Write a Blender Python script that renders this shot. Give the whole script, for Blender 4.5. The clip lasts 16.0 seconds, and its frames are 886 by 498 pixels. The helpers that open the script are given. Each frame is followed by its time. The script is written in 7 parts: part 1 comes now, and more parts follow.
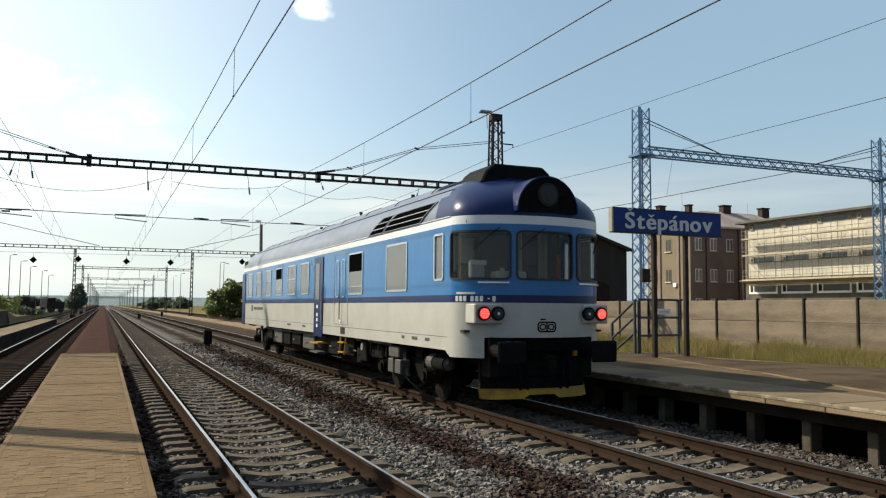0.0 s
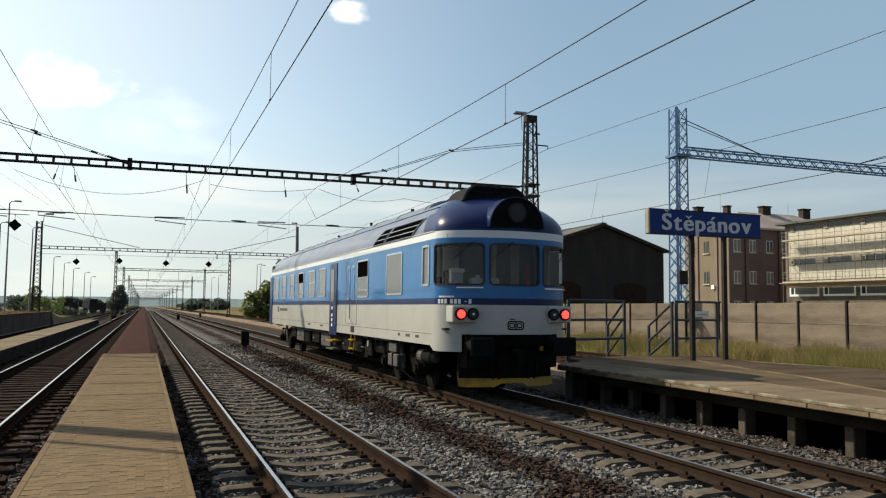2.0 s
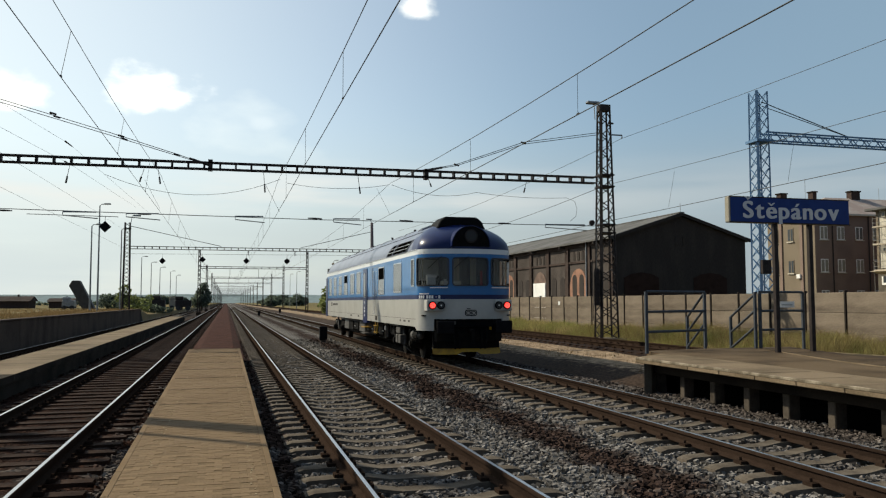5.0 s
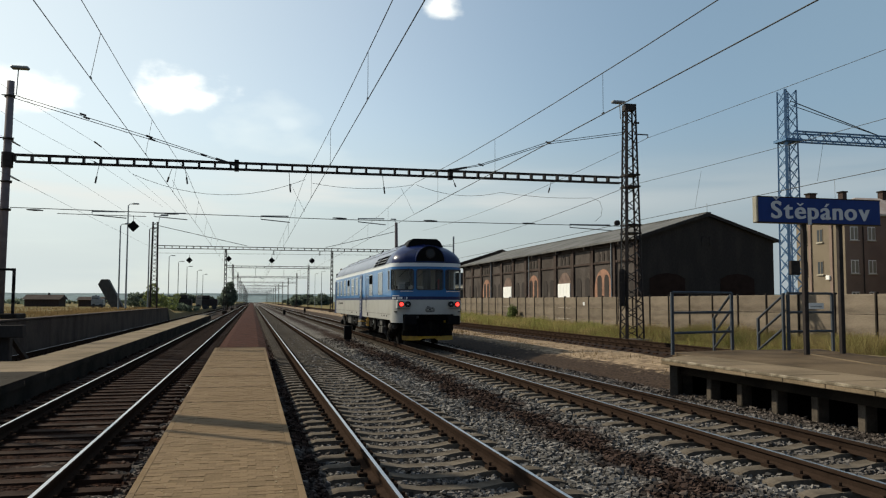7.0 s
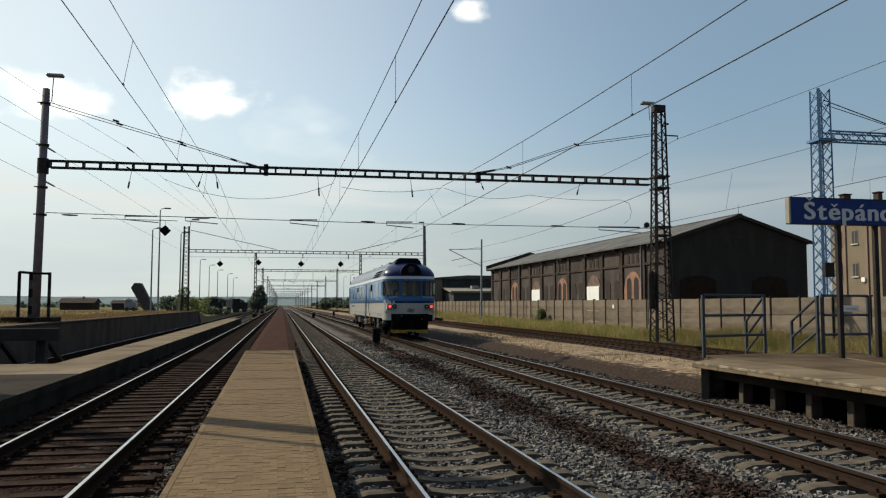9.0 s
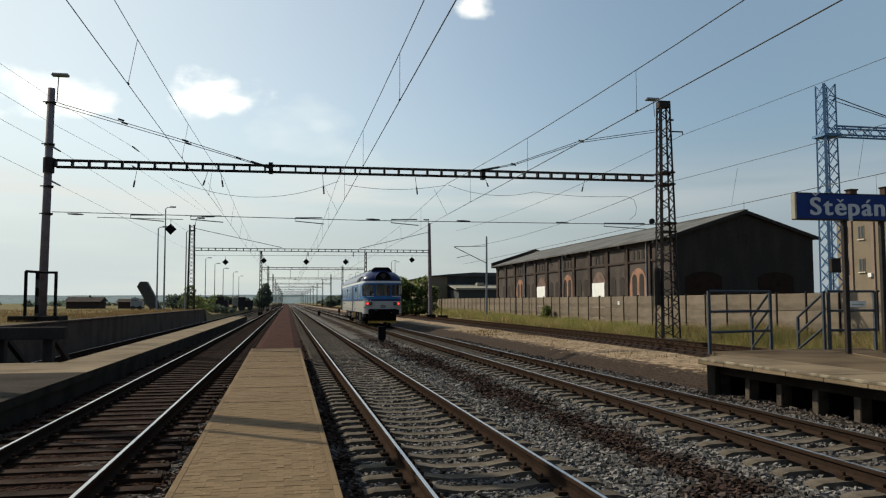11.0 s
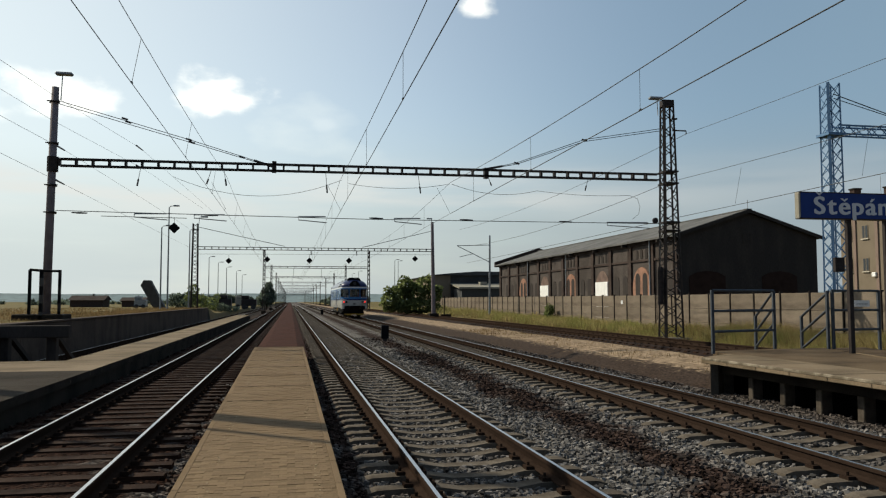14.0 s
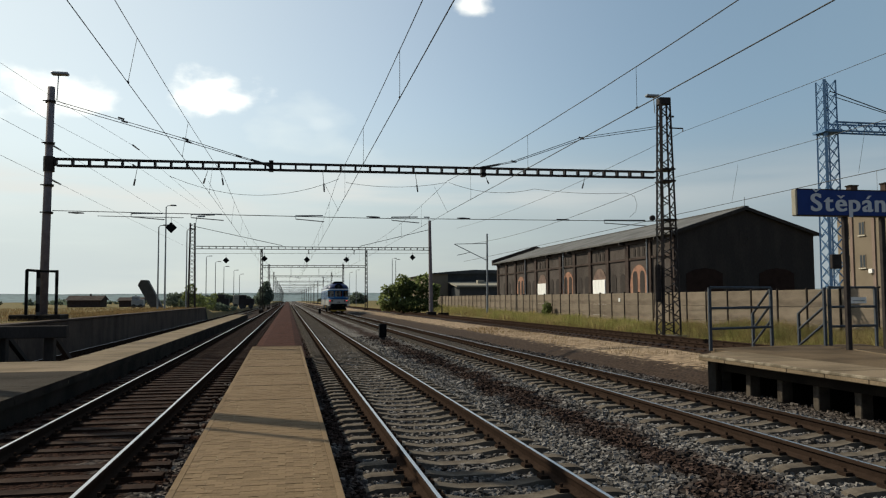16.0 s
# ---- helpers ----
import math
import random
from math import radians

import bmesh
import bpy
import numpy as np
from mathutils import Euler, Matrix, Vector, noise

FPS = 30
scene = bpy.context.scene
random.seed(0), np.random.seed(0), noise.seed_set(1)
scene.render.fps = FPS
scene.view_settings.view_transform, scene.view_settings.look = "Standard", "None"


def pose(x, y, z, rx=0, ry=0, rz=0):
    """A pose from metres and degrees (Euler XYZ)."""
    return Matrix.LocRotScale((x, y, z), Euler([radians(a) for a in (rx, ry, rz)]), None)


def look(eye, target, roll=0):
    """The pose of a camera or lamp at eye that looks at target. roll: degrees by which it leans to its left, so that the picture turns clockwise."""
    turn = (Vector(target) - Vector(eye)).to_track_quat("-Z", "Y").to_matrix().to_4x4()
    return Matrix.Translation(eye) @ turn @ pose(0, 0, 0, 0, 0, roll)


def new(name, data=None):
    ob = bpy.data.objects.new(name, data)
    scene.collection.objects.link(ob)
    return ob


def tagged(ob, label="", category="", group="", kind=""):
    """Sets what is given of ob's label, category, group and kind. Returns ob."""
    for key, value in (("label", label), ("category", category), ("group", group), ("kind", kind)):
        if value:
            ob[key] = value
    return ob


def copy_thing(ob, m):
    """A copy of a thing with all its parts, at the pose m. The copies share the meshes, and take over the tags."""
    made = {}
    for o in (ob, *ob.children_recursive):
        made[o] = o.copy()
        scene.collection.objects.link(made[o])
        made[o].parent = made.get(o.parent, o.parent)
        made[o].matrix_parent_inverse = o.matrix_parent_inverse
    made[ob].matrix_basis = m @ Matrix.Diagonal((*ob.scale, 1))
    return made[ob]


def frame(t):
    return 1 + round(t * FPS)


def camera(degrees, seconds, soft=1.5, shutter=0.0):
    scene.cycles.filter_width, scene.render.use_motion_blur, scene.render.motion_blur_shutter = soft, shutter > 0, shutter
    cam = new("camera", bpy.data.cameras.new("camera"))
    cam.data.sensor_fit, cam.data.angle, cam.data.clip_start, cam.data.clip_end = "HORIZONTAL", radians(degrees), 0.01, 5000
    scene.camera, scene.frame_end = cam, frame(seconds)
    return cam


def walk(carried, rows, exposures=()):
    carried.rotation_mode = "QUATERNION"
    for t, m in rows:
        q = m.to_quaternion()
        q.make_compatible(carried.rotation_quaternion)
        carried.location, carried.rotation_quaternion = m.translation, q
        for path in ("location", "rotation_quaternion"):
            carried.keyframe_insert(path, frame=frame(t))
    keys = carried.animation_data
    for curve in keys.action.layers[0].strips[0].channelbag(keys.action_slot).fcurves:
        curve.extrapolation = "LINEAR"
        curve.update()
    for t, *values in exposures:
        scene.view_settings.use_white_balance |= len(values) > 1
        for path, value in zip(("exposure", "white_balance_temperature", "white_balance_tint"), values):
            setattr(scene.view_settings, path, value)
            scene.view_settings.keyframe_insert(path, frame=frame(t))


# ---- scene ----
cam = camera(58.45, 16.0, soft=1.2)
# seconds, yaw, pitch, roll of a camera held in one place on the island platform
PAN = [(0, -23.15, 4.18, -0.45), (0.5, -22.62, 4.26, -0.59), (1, -22.18, 4.39, -0.51), (1.5, -21.61, 4.42, -0.46), (2, -20.65, 4.29, -0.59), (2.5, -19.60, 4.14, -0.50), (3, -18.33, 3.87, -0.32), (3.5, -16.93, 3.78, -0.33), (4, -16.33, 3.80, 0.00), (6.5, -13.82, 3.80, -0.28), (7, -13.53, 3.81, -0.16), (7.5, -13.03, 3.91, -0.18), (8, -12.44, 4.03, -0.25), (8.5, -12.08, 4.10, -0.24), (9, -11.49, 4.02, -0.09), (11.5, -11.08, 3.82, 0.12), (12, -11.07, 3.85, 0.05), (12.5, -11.05, 3.79, 0.07), (13, -10.98, 3.78, 0.05), (13.5, -10.91, 3.77, 0.13), (14, -10.89, 3.75, 0.08), (14.5, -10.98, 3.70, 0.19), (15, -11.06, 3.70, 0.25), (15.5, -11.02, 3.67, 0.33), (16, -11.06, 3.64, 0.34)]
EYE = 1.783
walk(cam, [(t, pose(0, 0, EYE, 90 + p, r, y)) for t, y, p, r in PAN], [(0.0, 0.42, 7050, 5), (1.5, 0.3, 7000, 5), (3.5, 0.1, 6950, 5), (6.5, -0.01, 6900, 5), (9.0, -0.1, 6900, 5), (16.0, -0.12, 6900, 5)])
# seconds and the railcar's place along its track
RUN = [(0, 11.63), (0.5, 12.09), (1, 12.67), (1.5, 13.36), (2, 14.17), (2.5, 15.11), (3, 16.20), (3.5, 17.43), (4, 18.82), (4.5, 20.38), (5, 22.10), (5.5, 23.99), (6, 26.07), (6.5, 28.33), (7, 30.79), (7.5, 33.44), (8, 36.29), (8.5, 39.34), (9, 42.59), (9.5, 46.06), (10, 49.73), (10.5, 53.62), (11, 57.72), (11.5, 62.04), (12, 66.57), (12.5, 71.32), (13, 76.29), (13.5, 81.47), (14, 86.87), (14.5, 92.48), (15, 98.30), (15.5, 104.33), (16, 110.56)]

# ---- world and sun ----
SUN_AZ, SUN_EL = -50.0, 38.0      # degrees from the line of the tracks towards the left, and above the horizon
sun_dir = Vector((math.sin(radians(SUN_AZ)) * math.cos(radians(SUN_EL)), math.cos(radians(SUN_AZ)) * math.cos(radians(SUN_EL)), math.sin(radians(SUN_EL))))
sun = new("sun", bpy.data.lights.new("sun", "SUN"))
sun.data.energy, sun.data.angle, sun.data.color = 5.0, radians(0.6), (1.0, 0.92, 0.79)
sun.matrix_world = look(sun_dir * 100, (0, 0, 0))

world = bpy.data.worlds.new("sky")
scene.world = world
world.use_nodes = True
wn, wl = world.node_tree.nodes, world.node_tree.links
wn.clear()
sky = wn.new("ShaderNodeTexSky")
sky.sky_type, sky.sun_disc = "NISHITA", False
sky.sun_elevation, sky.sun_rotation = radians(SUN_EL), radians(SUN_AZ)
sky.air_density, sky.dust_density, sky.ozone_density = 1.0, 0.6, 1.2
co = wn.new("ShaderNodeTexCoord")


def wmath(op, a, b=None, clamp=False):
    n = wn.new("ShaderNodeMath")
    n.operation, n.use_clamp = op, clamp
    for i, v in enumerate((a, b)):
        if v is None:
            continue
        if isinstance(v, (int, float)):
            n.inputs[i].default_value = v
        else:
            wl.new(v, n.inputs[i])
    return n.outputs[0]


def wnoise(scale, detail, stretch):
    mp = wn.new("ShaderNodeMapping")
    mp.inputs["Scale"].default_value = (1, 1, stretch)
    wl.new(co.outputs["Generated"], mp.inputs["Vector"])
    n = wn.new("ShaderNodeTexNoise")
    n.inputs["Scale"].default_value, n.inputs["Detail"].default_value = scale, detail
    wl.new(mp.outputs[0], n.inputs["Vector"])
    return n.outputs["Fac"]


def wramp(x, lo, hi):
    n = wn.new("ShaderNodeMapRange")
    n.interpolation_type = "SMOOTHSTEP"
    n.inputs[1].default_value, n.inputs[2].default_value = lo, hi
    wl.new(x, n.inputs[0])
    return n.outputs[0]


sep = wn.new("ShaderNodeSeparateXYZ")
wl.new(co.outputs["Generated"], sep.inputs[0])
# thin cloud veil low over the horizon, and streaks higher up
low = wmath("SUBTRACT", 1.0, wramp(sep.outputs[2], 0.03, 0.24))
veil = wmath("MULTIPLY", low, wmath("ADD", 0.66, wmath("MULTIPLY", wramp(wnoise(2.6, 5, 7), 0.25, 0.6), 0.3)))
streak = wmath("MULTIPLY", wmath("MULTIPLY", wramp(wnoise(3.2, 6, 2.2), 0.45, 0.78), wmath("SUBTRACT", 1.0, wramp(sep.outputs[0], -0.1, 0.55))), 0.7)
ahead_half = wramp(sep.outputs[1], -0.55, 0.45)      # haze and veil hang on the sun's side; the sky behind is clear
veil = wmath("MULTIPLY", veil, wmath("ADD", 0.3, wmath("MULTIPLY", ahead_half, 0.7)))
haze = wmath("MULTIPLY", wmath("SUBTRACT", 1.0, wramp(sep.outputs[0], -0.5, 0.55)), 0.68)
bright = wmath("MULTIPLY", wmath("MAXIMUM", streak, haze), ahead_half)
puff_noise = wnoise(17, 8, 1.8)
cloud = 0.0
for az, el, wide, high, dense in ((-5.1, 14.3, 3.4, 1.65, 1.0), (13.4, 20.9, 1.7, 1.0, 0.75), (-15.2, 13.4, 4.2, 1.7, 0.7), (2.4, 12.5, 1.2, 0.6, 0.09), (-24, 12.0, 6.0, 2.2, 0.7)):
    d = Vector((math.sin(radians(az)) * math.cos(radians(el)), math.cos(radians(az)) * math.cos(radians(el)), math.sin(radians(el))))
    right = Vector((math.cos(radians(az)), -math.sin(radians(az)), 0))
    up = right.cross(d)
    axes = []
    for axis, size in ((right, wide), (up, high)):
        dot = wn.new("ShaderNodeVectorMath")
        dot.operation = "DOT_PRODUCT"
        wl.new(co.outputs["Generated"], dot.inputs[0])
        dot.inputs[1].default_value = axis
        axes.append(wmath("POWER", wmath("ABSOLUTE", wmath("DIVIDE", dot.outputs["Value"] if axis is right else wmath("SUBTRACT", dot.outputs["Value"], up.dot(d)), math.tan(radians(size)))), 2.0))
    far = wmath("SQRT", wmath("ADD", axes[0], axes[1]))
    ahead = wmath("GREATER_THAN", sep.outputs[1], 0.0)
    edge = wramp(wmath("ADD", wmath("SUBTRACT", 1.0, far), wmath("MULTIPLY", wmath("SUBTRACT", puff_noise, 0.5), 2.2)), 0.0, 0.75)
    cloud = wmath("MAXIMUM", cloud, wmath("MULTIPLY", wmath("MULTIPLY", edge, ahead), dense))
clear_mix = wn.new("ShaderNodeMix")
clear_mix.data_type = "RGBA"
wl.new(wmath("MULTIPLY", wramp(sep.outputs[0], 0.05, 0.7), 0.75), clear_mix.inputs[0])
wl.new(sky.outputs[0], clear_mix.inputs[6])
clear_mix.inputs[7].default_value = (2.0, 3.0, 4.15, 1)
# away from the sun the clear sky is deeper
deep_mix = wn.new("ShaderNodeMix")
deep_mix.data_type = "RGBA"
wl.new(wmath("MULTIPLY", wmath("SUBTRACT", 1.0, wramp(sep.outputs[1], -0.7, 0.35)), 0.8), deep_mix.inputs[0])
wl.new(clear_mix.outputs[2], deep_mix.inputs[6])
deep_mix.inputs[7].default_value = (0.95, 1.5, 2.5, 1)
veil_mix = wn.new("ShaderNodeMix")
veil_mix.data_type = "RGBA"
wl.new(wramp(sep.outputs[0], -0.4, 0.75), veil_mix.inputs[0])
veil_mix.inputs[6].default_value = (5.3, 5.95, 6.4, 1)
veil_mix.inputs[7].default_value = (2.7, 3.1, 3.55, 1)
haze_mix = wn.new("ShaderNodeMix")
haze_mix.data_type = "RGBA"
wl.new(bright, haze_mix.inputs[0])
wl.new(deep_mix.outputs[2], haze_mix.inputs[6])
haze_mix.inputs[7].default_value = (7.9, 8.55, 8.9, 1)
thin_mix = wn.new("ShaderNodeMix")
thin_mix.data_type = "RGBA"
wl.new(veil, thin_mix.inputs[0])
wl.new(haze_mix.outputs[2], thin_mix.inputs[6])
wl.new(veil_mix.outputs[2], thin_mix.inputs[7])
bank = wmath("MULTIPLY", wmath("MULTIPLY", wramp(sep.outputs[2], 0.085, 0.13), wmath("SUBTRACT", 1.0, wramp(sep.outputs[2], 0.135, 0.19))), wmath("MULTIPLY", wramp(wnoise(3.0, 6, 9), 0.35, 0.7), wmath("SUBTRACT", 0.75, wmath("MULTIPLY", wramp(sep.outputs[0], 0.0, 0.6), 0.6))))
bank = wmath("MULTIPLY", bank, ahead_half)
bank_mix = wn.new("ShaderNodeMix")
bank_mix.data_type = "RGBA"
wl.new(bank, bank_mix.inputs[0])
wl.new(thin_mix.outputs[2], bank_mix.inputs[6])
bank_mix.inputs[7].default_value = (6.9, 6.8, 6.85, 1)
mix = wn.new("ShaderNodeMix")
mix.data_type = "RGBA"
wl.new(cloud, mix.inputs[0])
wl.new(bank_mix.outputs[2], mix.inputs[6])
mix.inputs[7].default_value = (11.6, 11.6, 11.6, 1)
back = wn.new("ShaderNodeBackground")
back.inputs["Strength"].default_value = 0.129
wl.new(mix.outputs[2], back.inputs[0])
wo = wn.new("ShaderNodeOutputWorld")
wl.new(back.outputs[0], wo.inputs[0])


# ---- materials ----
def mat(name, colour, rough=0.7, metal=0.0, var=0.15, scale=3.0, fine=40.0, bump=0.15, second=None, mixat=(0.45, 0.65), per="", coat=0.0, stretch=(1, 1, 1), emit=0.0, spec=0.05):
    """Colour with large patches of a second colour, fine grain, a little relief, and a shift from piece to piece."""
    m = bpy.data.materials.new(name)
    m.use_nodes = True
    n, l = m.node_tree.nodes, m.node_tree.links
    p = n["Principled BSDF"]
    p.inputs["Metallic"].default_value = metal
    p.inputs["Coat Weight"].default_value = coat
    p.inputs["Specular IOR Level"].default_value = spec
    if coat:
        p.inputs["Coat Roughness"].default_value = 0.05
    tc = n.new("ShaderNodeTexCoord")
    mp = n.new("ShaderNodeMapping")
    mp.inputs["Scale"].default_value = stretch
    l.new(tc.outputs["Object"], mp.inputs[0])
    big = n.new("ShaderNodeTexNoise")
    big.inputs["Scale"].default_value, big.inputs["Detail"].default_value = scale, 5
    l.new(mp.outputs[0], big.inputs["Vector"])
    small = n.new("ShaderNodeTexNoise")
    small.inputs["Scale"].default_value, small.inputs["Detail"].default_value = fine, 3
    l.new(mp.outputs[0], small.inputs["Vector"])
    rng = n.new("ShaderNodeMapRange")
    rng.inputs[1].default_value, rng.inputs[2].default_value = mixat
    l.new(big.outputs["Fac"], rng.inputs[0])
    mx = n.new("ShaderNodeMix")
    mx.data_type = "RGBA"
    l.new(rng.outputs[0], mx.inputs[0])
    mx.inputs[6].default_value = (*colour, 1)
    mx.inputs[7].default_value = (*(second or [c * (1 - var) for c in colour]), 1)
    hsv = n.new("ShaderNodeHueSaturation")
    l.new(mx.outputs[2], hsv.inputs["Color"])
    val = n.new("ShaderNodeMapRange")
    val.inputs[1].default_value, val.inputs[2].default_value = 0.3, 0.7
    val.inputs[3].default_value, val.inputs[4].default_value = 1 - var, 1 + var
    l.new(small.outputs["Fac"], val.inputs[0])
    out = val.outputs[0]
    if per:
        src = n.new("ShaderNodeObjectInfo").outputs["Random"] if per == "object" else n.new("ShaderNodeNewGeometry").outputs["Random Per Island"]
        r2 = n.new("ShaderNodeMapRange")
        r2.inputs[3].default_value, r2.inputs[4].default_value = (0.88, 1.12) if per == "object" else (0.6, 1.35)
        l.new(src, r2.inputs[0])
        mu = n.new("ShaderNodeMath")
        mu.operation = "MULTIPLY"
        l.new(out, mu.inputs[0]), l.new(r2.outputs[0], mu.inputs[1])
        out = mu.outputs[0]
    l.new(out, hsv.inputs["Value"])
    l.new(hsv.outputs[0], p.inputs["Base Color"])
    rr = n.new("ShaderNodeMapRange")
    rr.inputs[3].default_value, rr.inputs[4].default_value = max(0.02, rough * 0.8), min(1, rough * 1.2)
    l.new(big.outputs["Fac"], rr.inputs[0])
    l.new(rr.outputs[0], p.inputs["Roughness"])
    if bump:
        b = n.new("ShaderNodeBump")
        b.inputs["Strength"].default_value, b.inputs["Distance"].default_value = bump, 0.02
        l.new(small.outputs["Fac"], b.inputs["Height"])
        l.new(b.outputs[0], p.inputs["Normal"])
    if emit:
        p.inputs["Emission Color"].default_value = (*colour, 1)
        p.inputs["Emission Strength"].default_value = emit
    return m


def leafy(name, colour, second, shine=0.45):
    """Leaves and blades that let some of the sun through."""
    m = mat(name, colour, 0.8, second=second, scale=0.5, per="island", bump=0, var=0.2)
    n, l = m.node_tree.nodes, m.node_tree.links
    p, o = n["Principled BSDF"], n["Material Output"]
    tr, ms = n.new("ShaderNodeBsdfTranslucent"), n.new("ShaderNodeMixShader")
    ms.inputs[0].default_value = shine
    l.new(p.inputs["Base Color"].links[0].from_socket, tr.inputs["Color"])
    l.new(p.outputs[0], ms.inputs[1]), l.new(tr.outputs[0], ms.inputs[2]), l.new(ms.outputs[0], o.inputs["Surface"])
    return m


def ballast_material(name, grey, brown, bands):
    """Crushed stone, with brown bands along the tracks for rust and one for shade: (x, half width, strength)."""
    m = bpy.data.materials.new(name)
    m.use_nodes = True
    n, l = m.node_tree.nodes, m.node_tree.links
    p = n["Principled BSDF"]
    p.inputs["Roughness"].default_value = 0.9
    p.inputs["Specular IOR Level"].default_value = 0.02
    tc = n.new("ShaderNodeTexCoord")
    sp = n.new("ShaderNodeSeparateXYZ")
    l.new(tc.outputs["Object"], sp.inputs[0])
    wob = n.new("ShaderNodeTexNoise")
    wob.inputs["Scale"].default_value, wob.inputs["Detail"].default_value = 1.6, 6
    l.new(tc.outputs["Object"], wob.inputs["Vector"])

    def op(kind, a, b, clamp=False):
        k = n.new("ShaderNodeMath")
        k.operation, k.use_clamp = kind, clamp
        for i, v in enumerate((a, b)):
            if isinstance(v, (int, float)):
                k.inputs[i].default_value = v
            else:
                l.new(v, k.inputs[i])
        return k.outputs[0]

    fac = None
    for x, half, strength in bands:
        d = op("DIVIDE", op("ABSOLUTE", op("SUBTRACT", sp.outputs[0], x), 0), half)
        d = op("ADD", op("SUBTRACT", 1.5, d), op("MULTIPLY", op("SUBTRACT", wob.outputs["Fac"], 0.5), 4.0))
        d = op("MULTIPLY", op("MULTIPLY", d, 1.0, True), strength)
        fac = d if fac is None else op("MAXIMUM", fac, d)
    mx = n.new("ShaderNodeMix")
    mx.data_type = "RGBA"
    l.new(fac, mx.inputs[0])
    mx.inputs[6].default_value, mx.inputs[7].default_value = (*grey, 1), (*brown, 1)
    vo = n.new("ShaderNodeTexVoronoi")
    vo.inputs["Scale"].default_value = 17
    l.new(tc.outputs["Object"], vo.inputs["Vector"])
    hsv = n.new("ShaderNodeHueSaturation")
    l.new(mx.outputs[2], hsv.inputs["Color"])
    geo = n.new("ShaderNodeNewGeometry")
    sc = n.new("ShaderNodeSeparateColor")
    l.new(vo.outputs["Color"], sc.inputs[0])
    src = geo.outputs["Random Per Island"] if "stones" in name else sc.outputs[0]
    rg = n.new("ShaderNodeMapRange")
    rg.inputs[3].default_value, rg.inputs[4].default_value = (0.25, 1.9) if "stones" in name else (0.4, 1.6)
    l.new(src, rg.inputs[0])
    l.new(rg.outputs[0], hsv.inputs["Value"])
    l.new(hsv.outputs[0], p.inputs["Base Color"])
    b = n.new("ShaderNodeBump")
    b.inputs["Strength"].default_value, b.inputs["Distance"].default_value = (0.3, 0.01) if "stones" in name else (1.0, 0.05)
    if "stones" in name:
        l.new(wob.outputs["Fac"], b.inputs["Height"])
    else:
        l.new(op("SUBTRACT", 1.0, vo.outputs["Distance"]), b.inputs["Height"])
    l.new(b.outputs[0], p.inputs["Normal"])
    return m


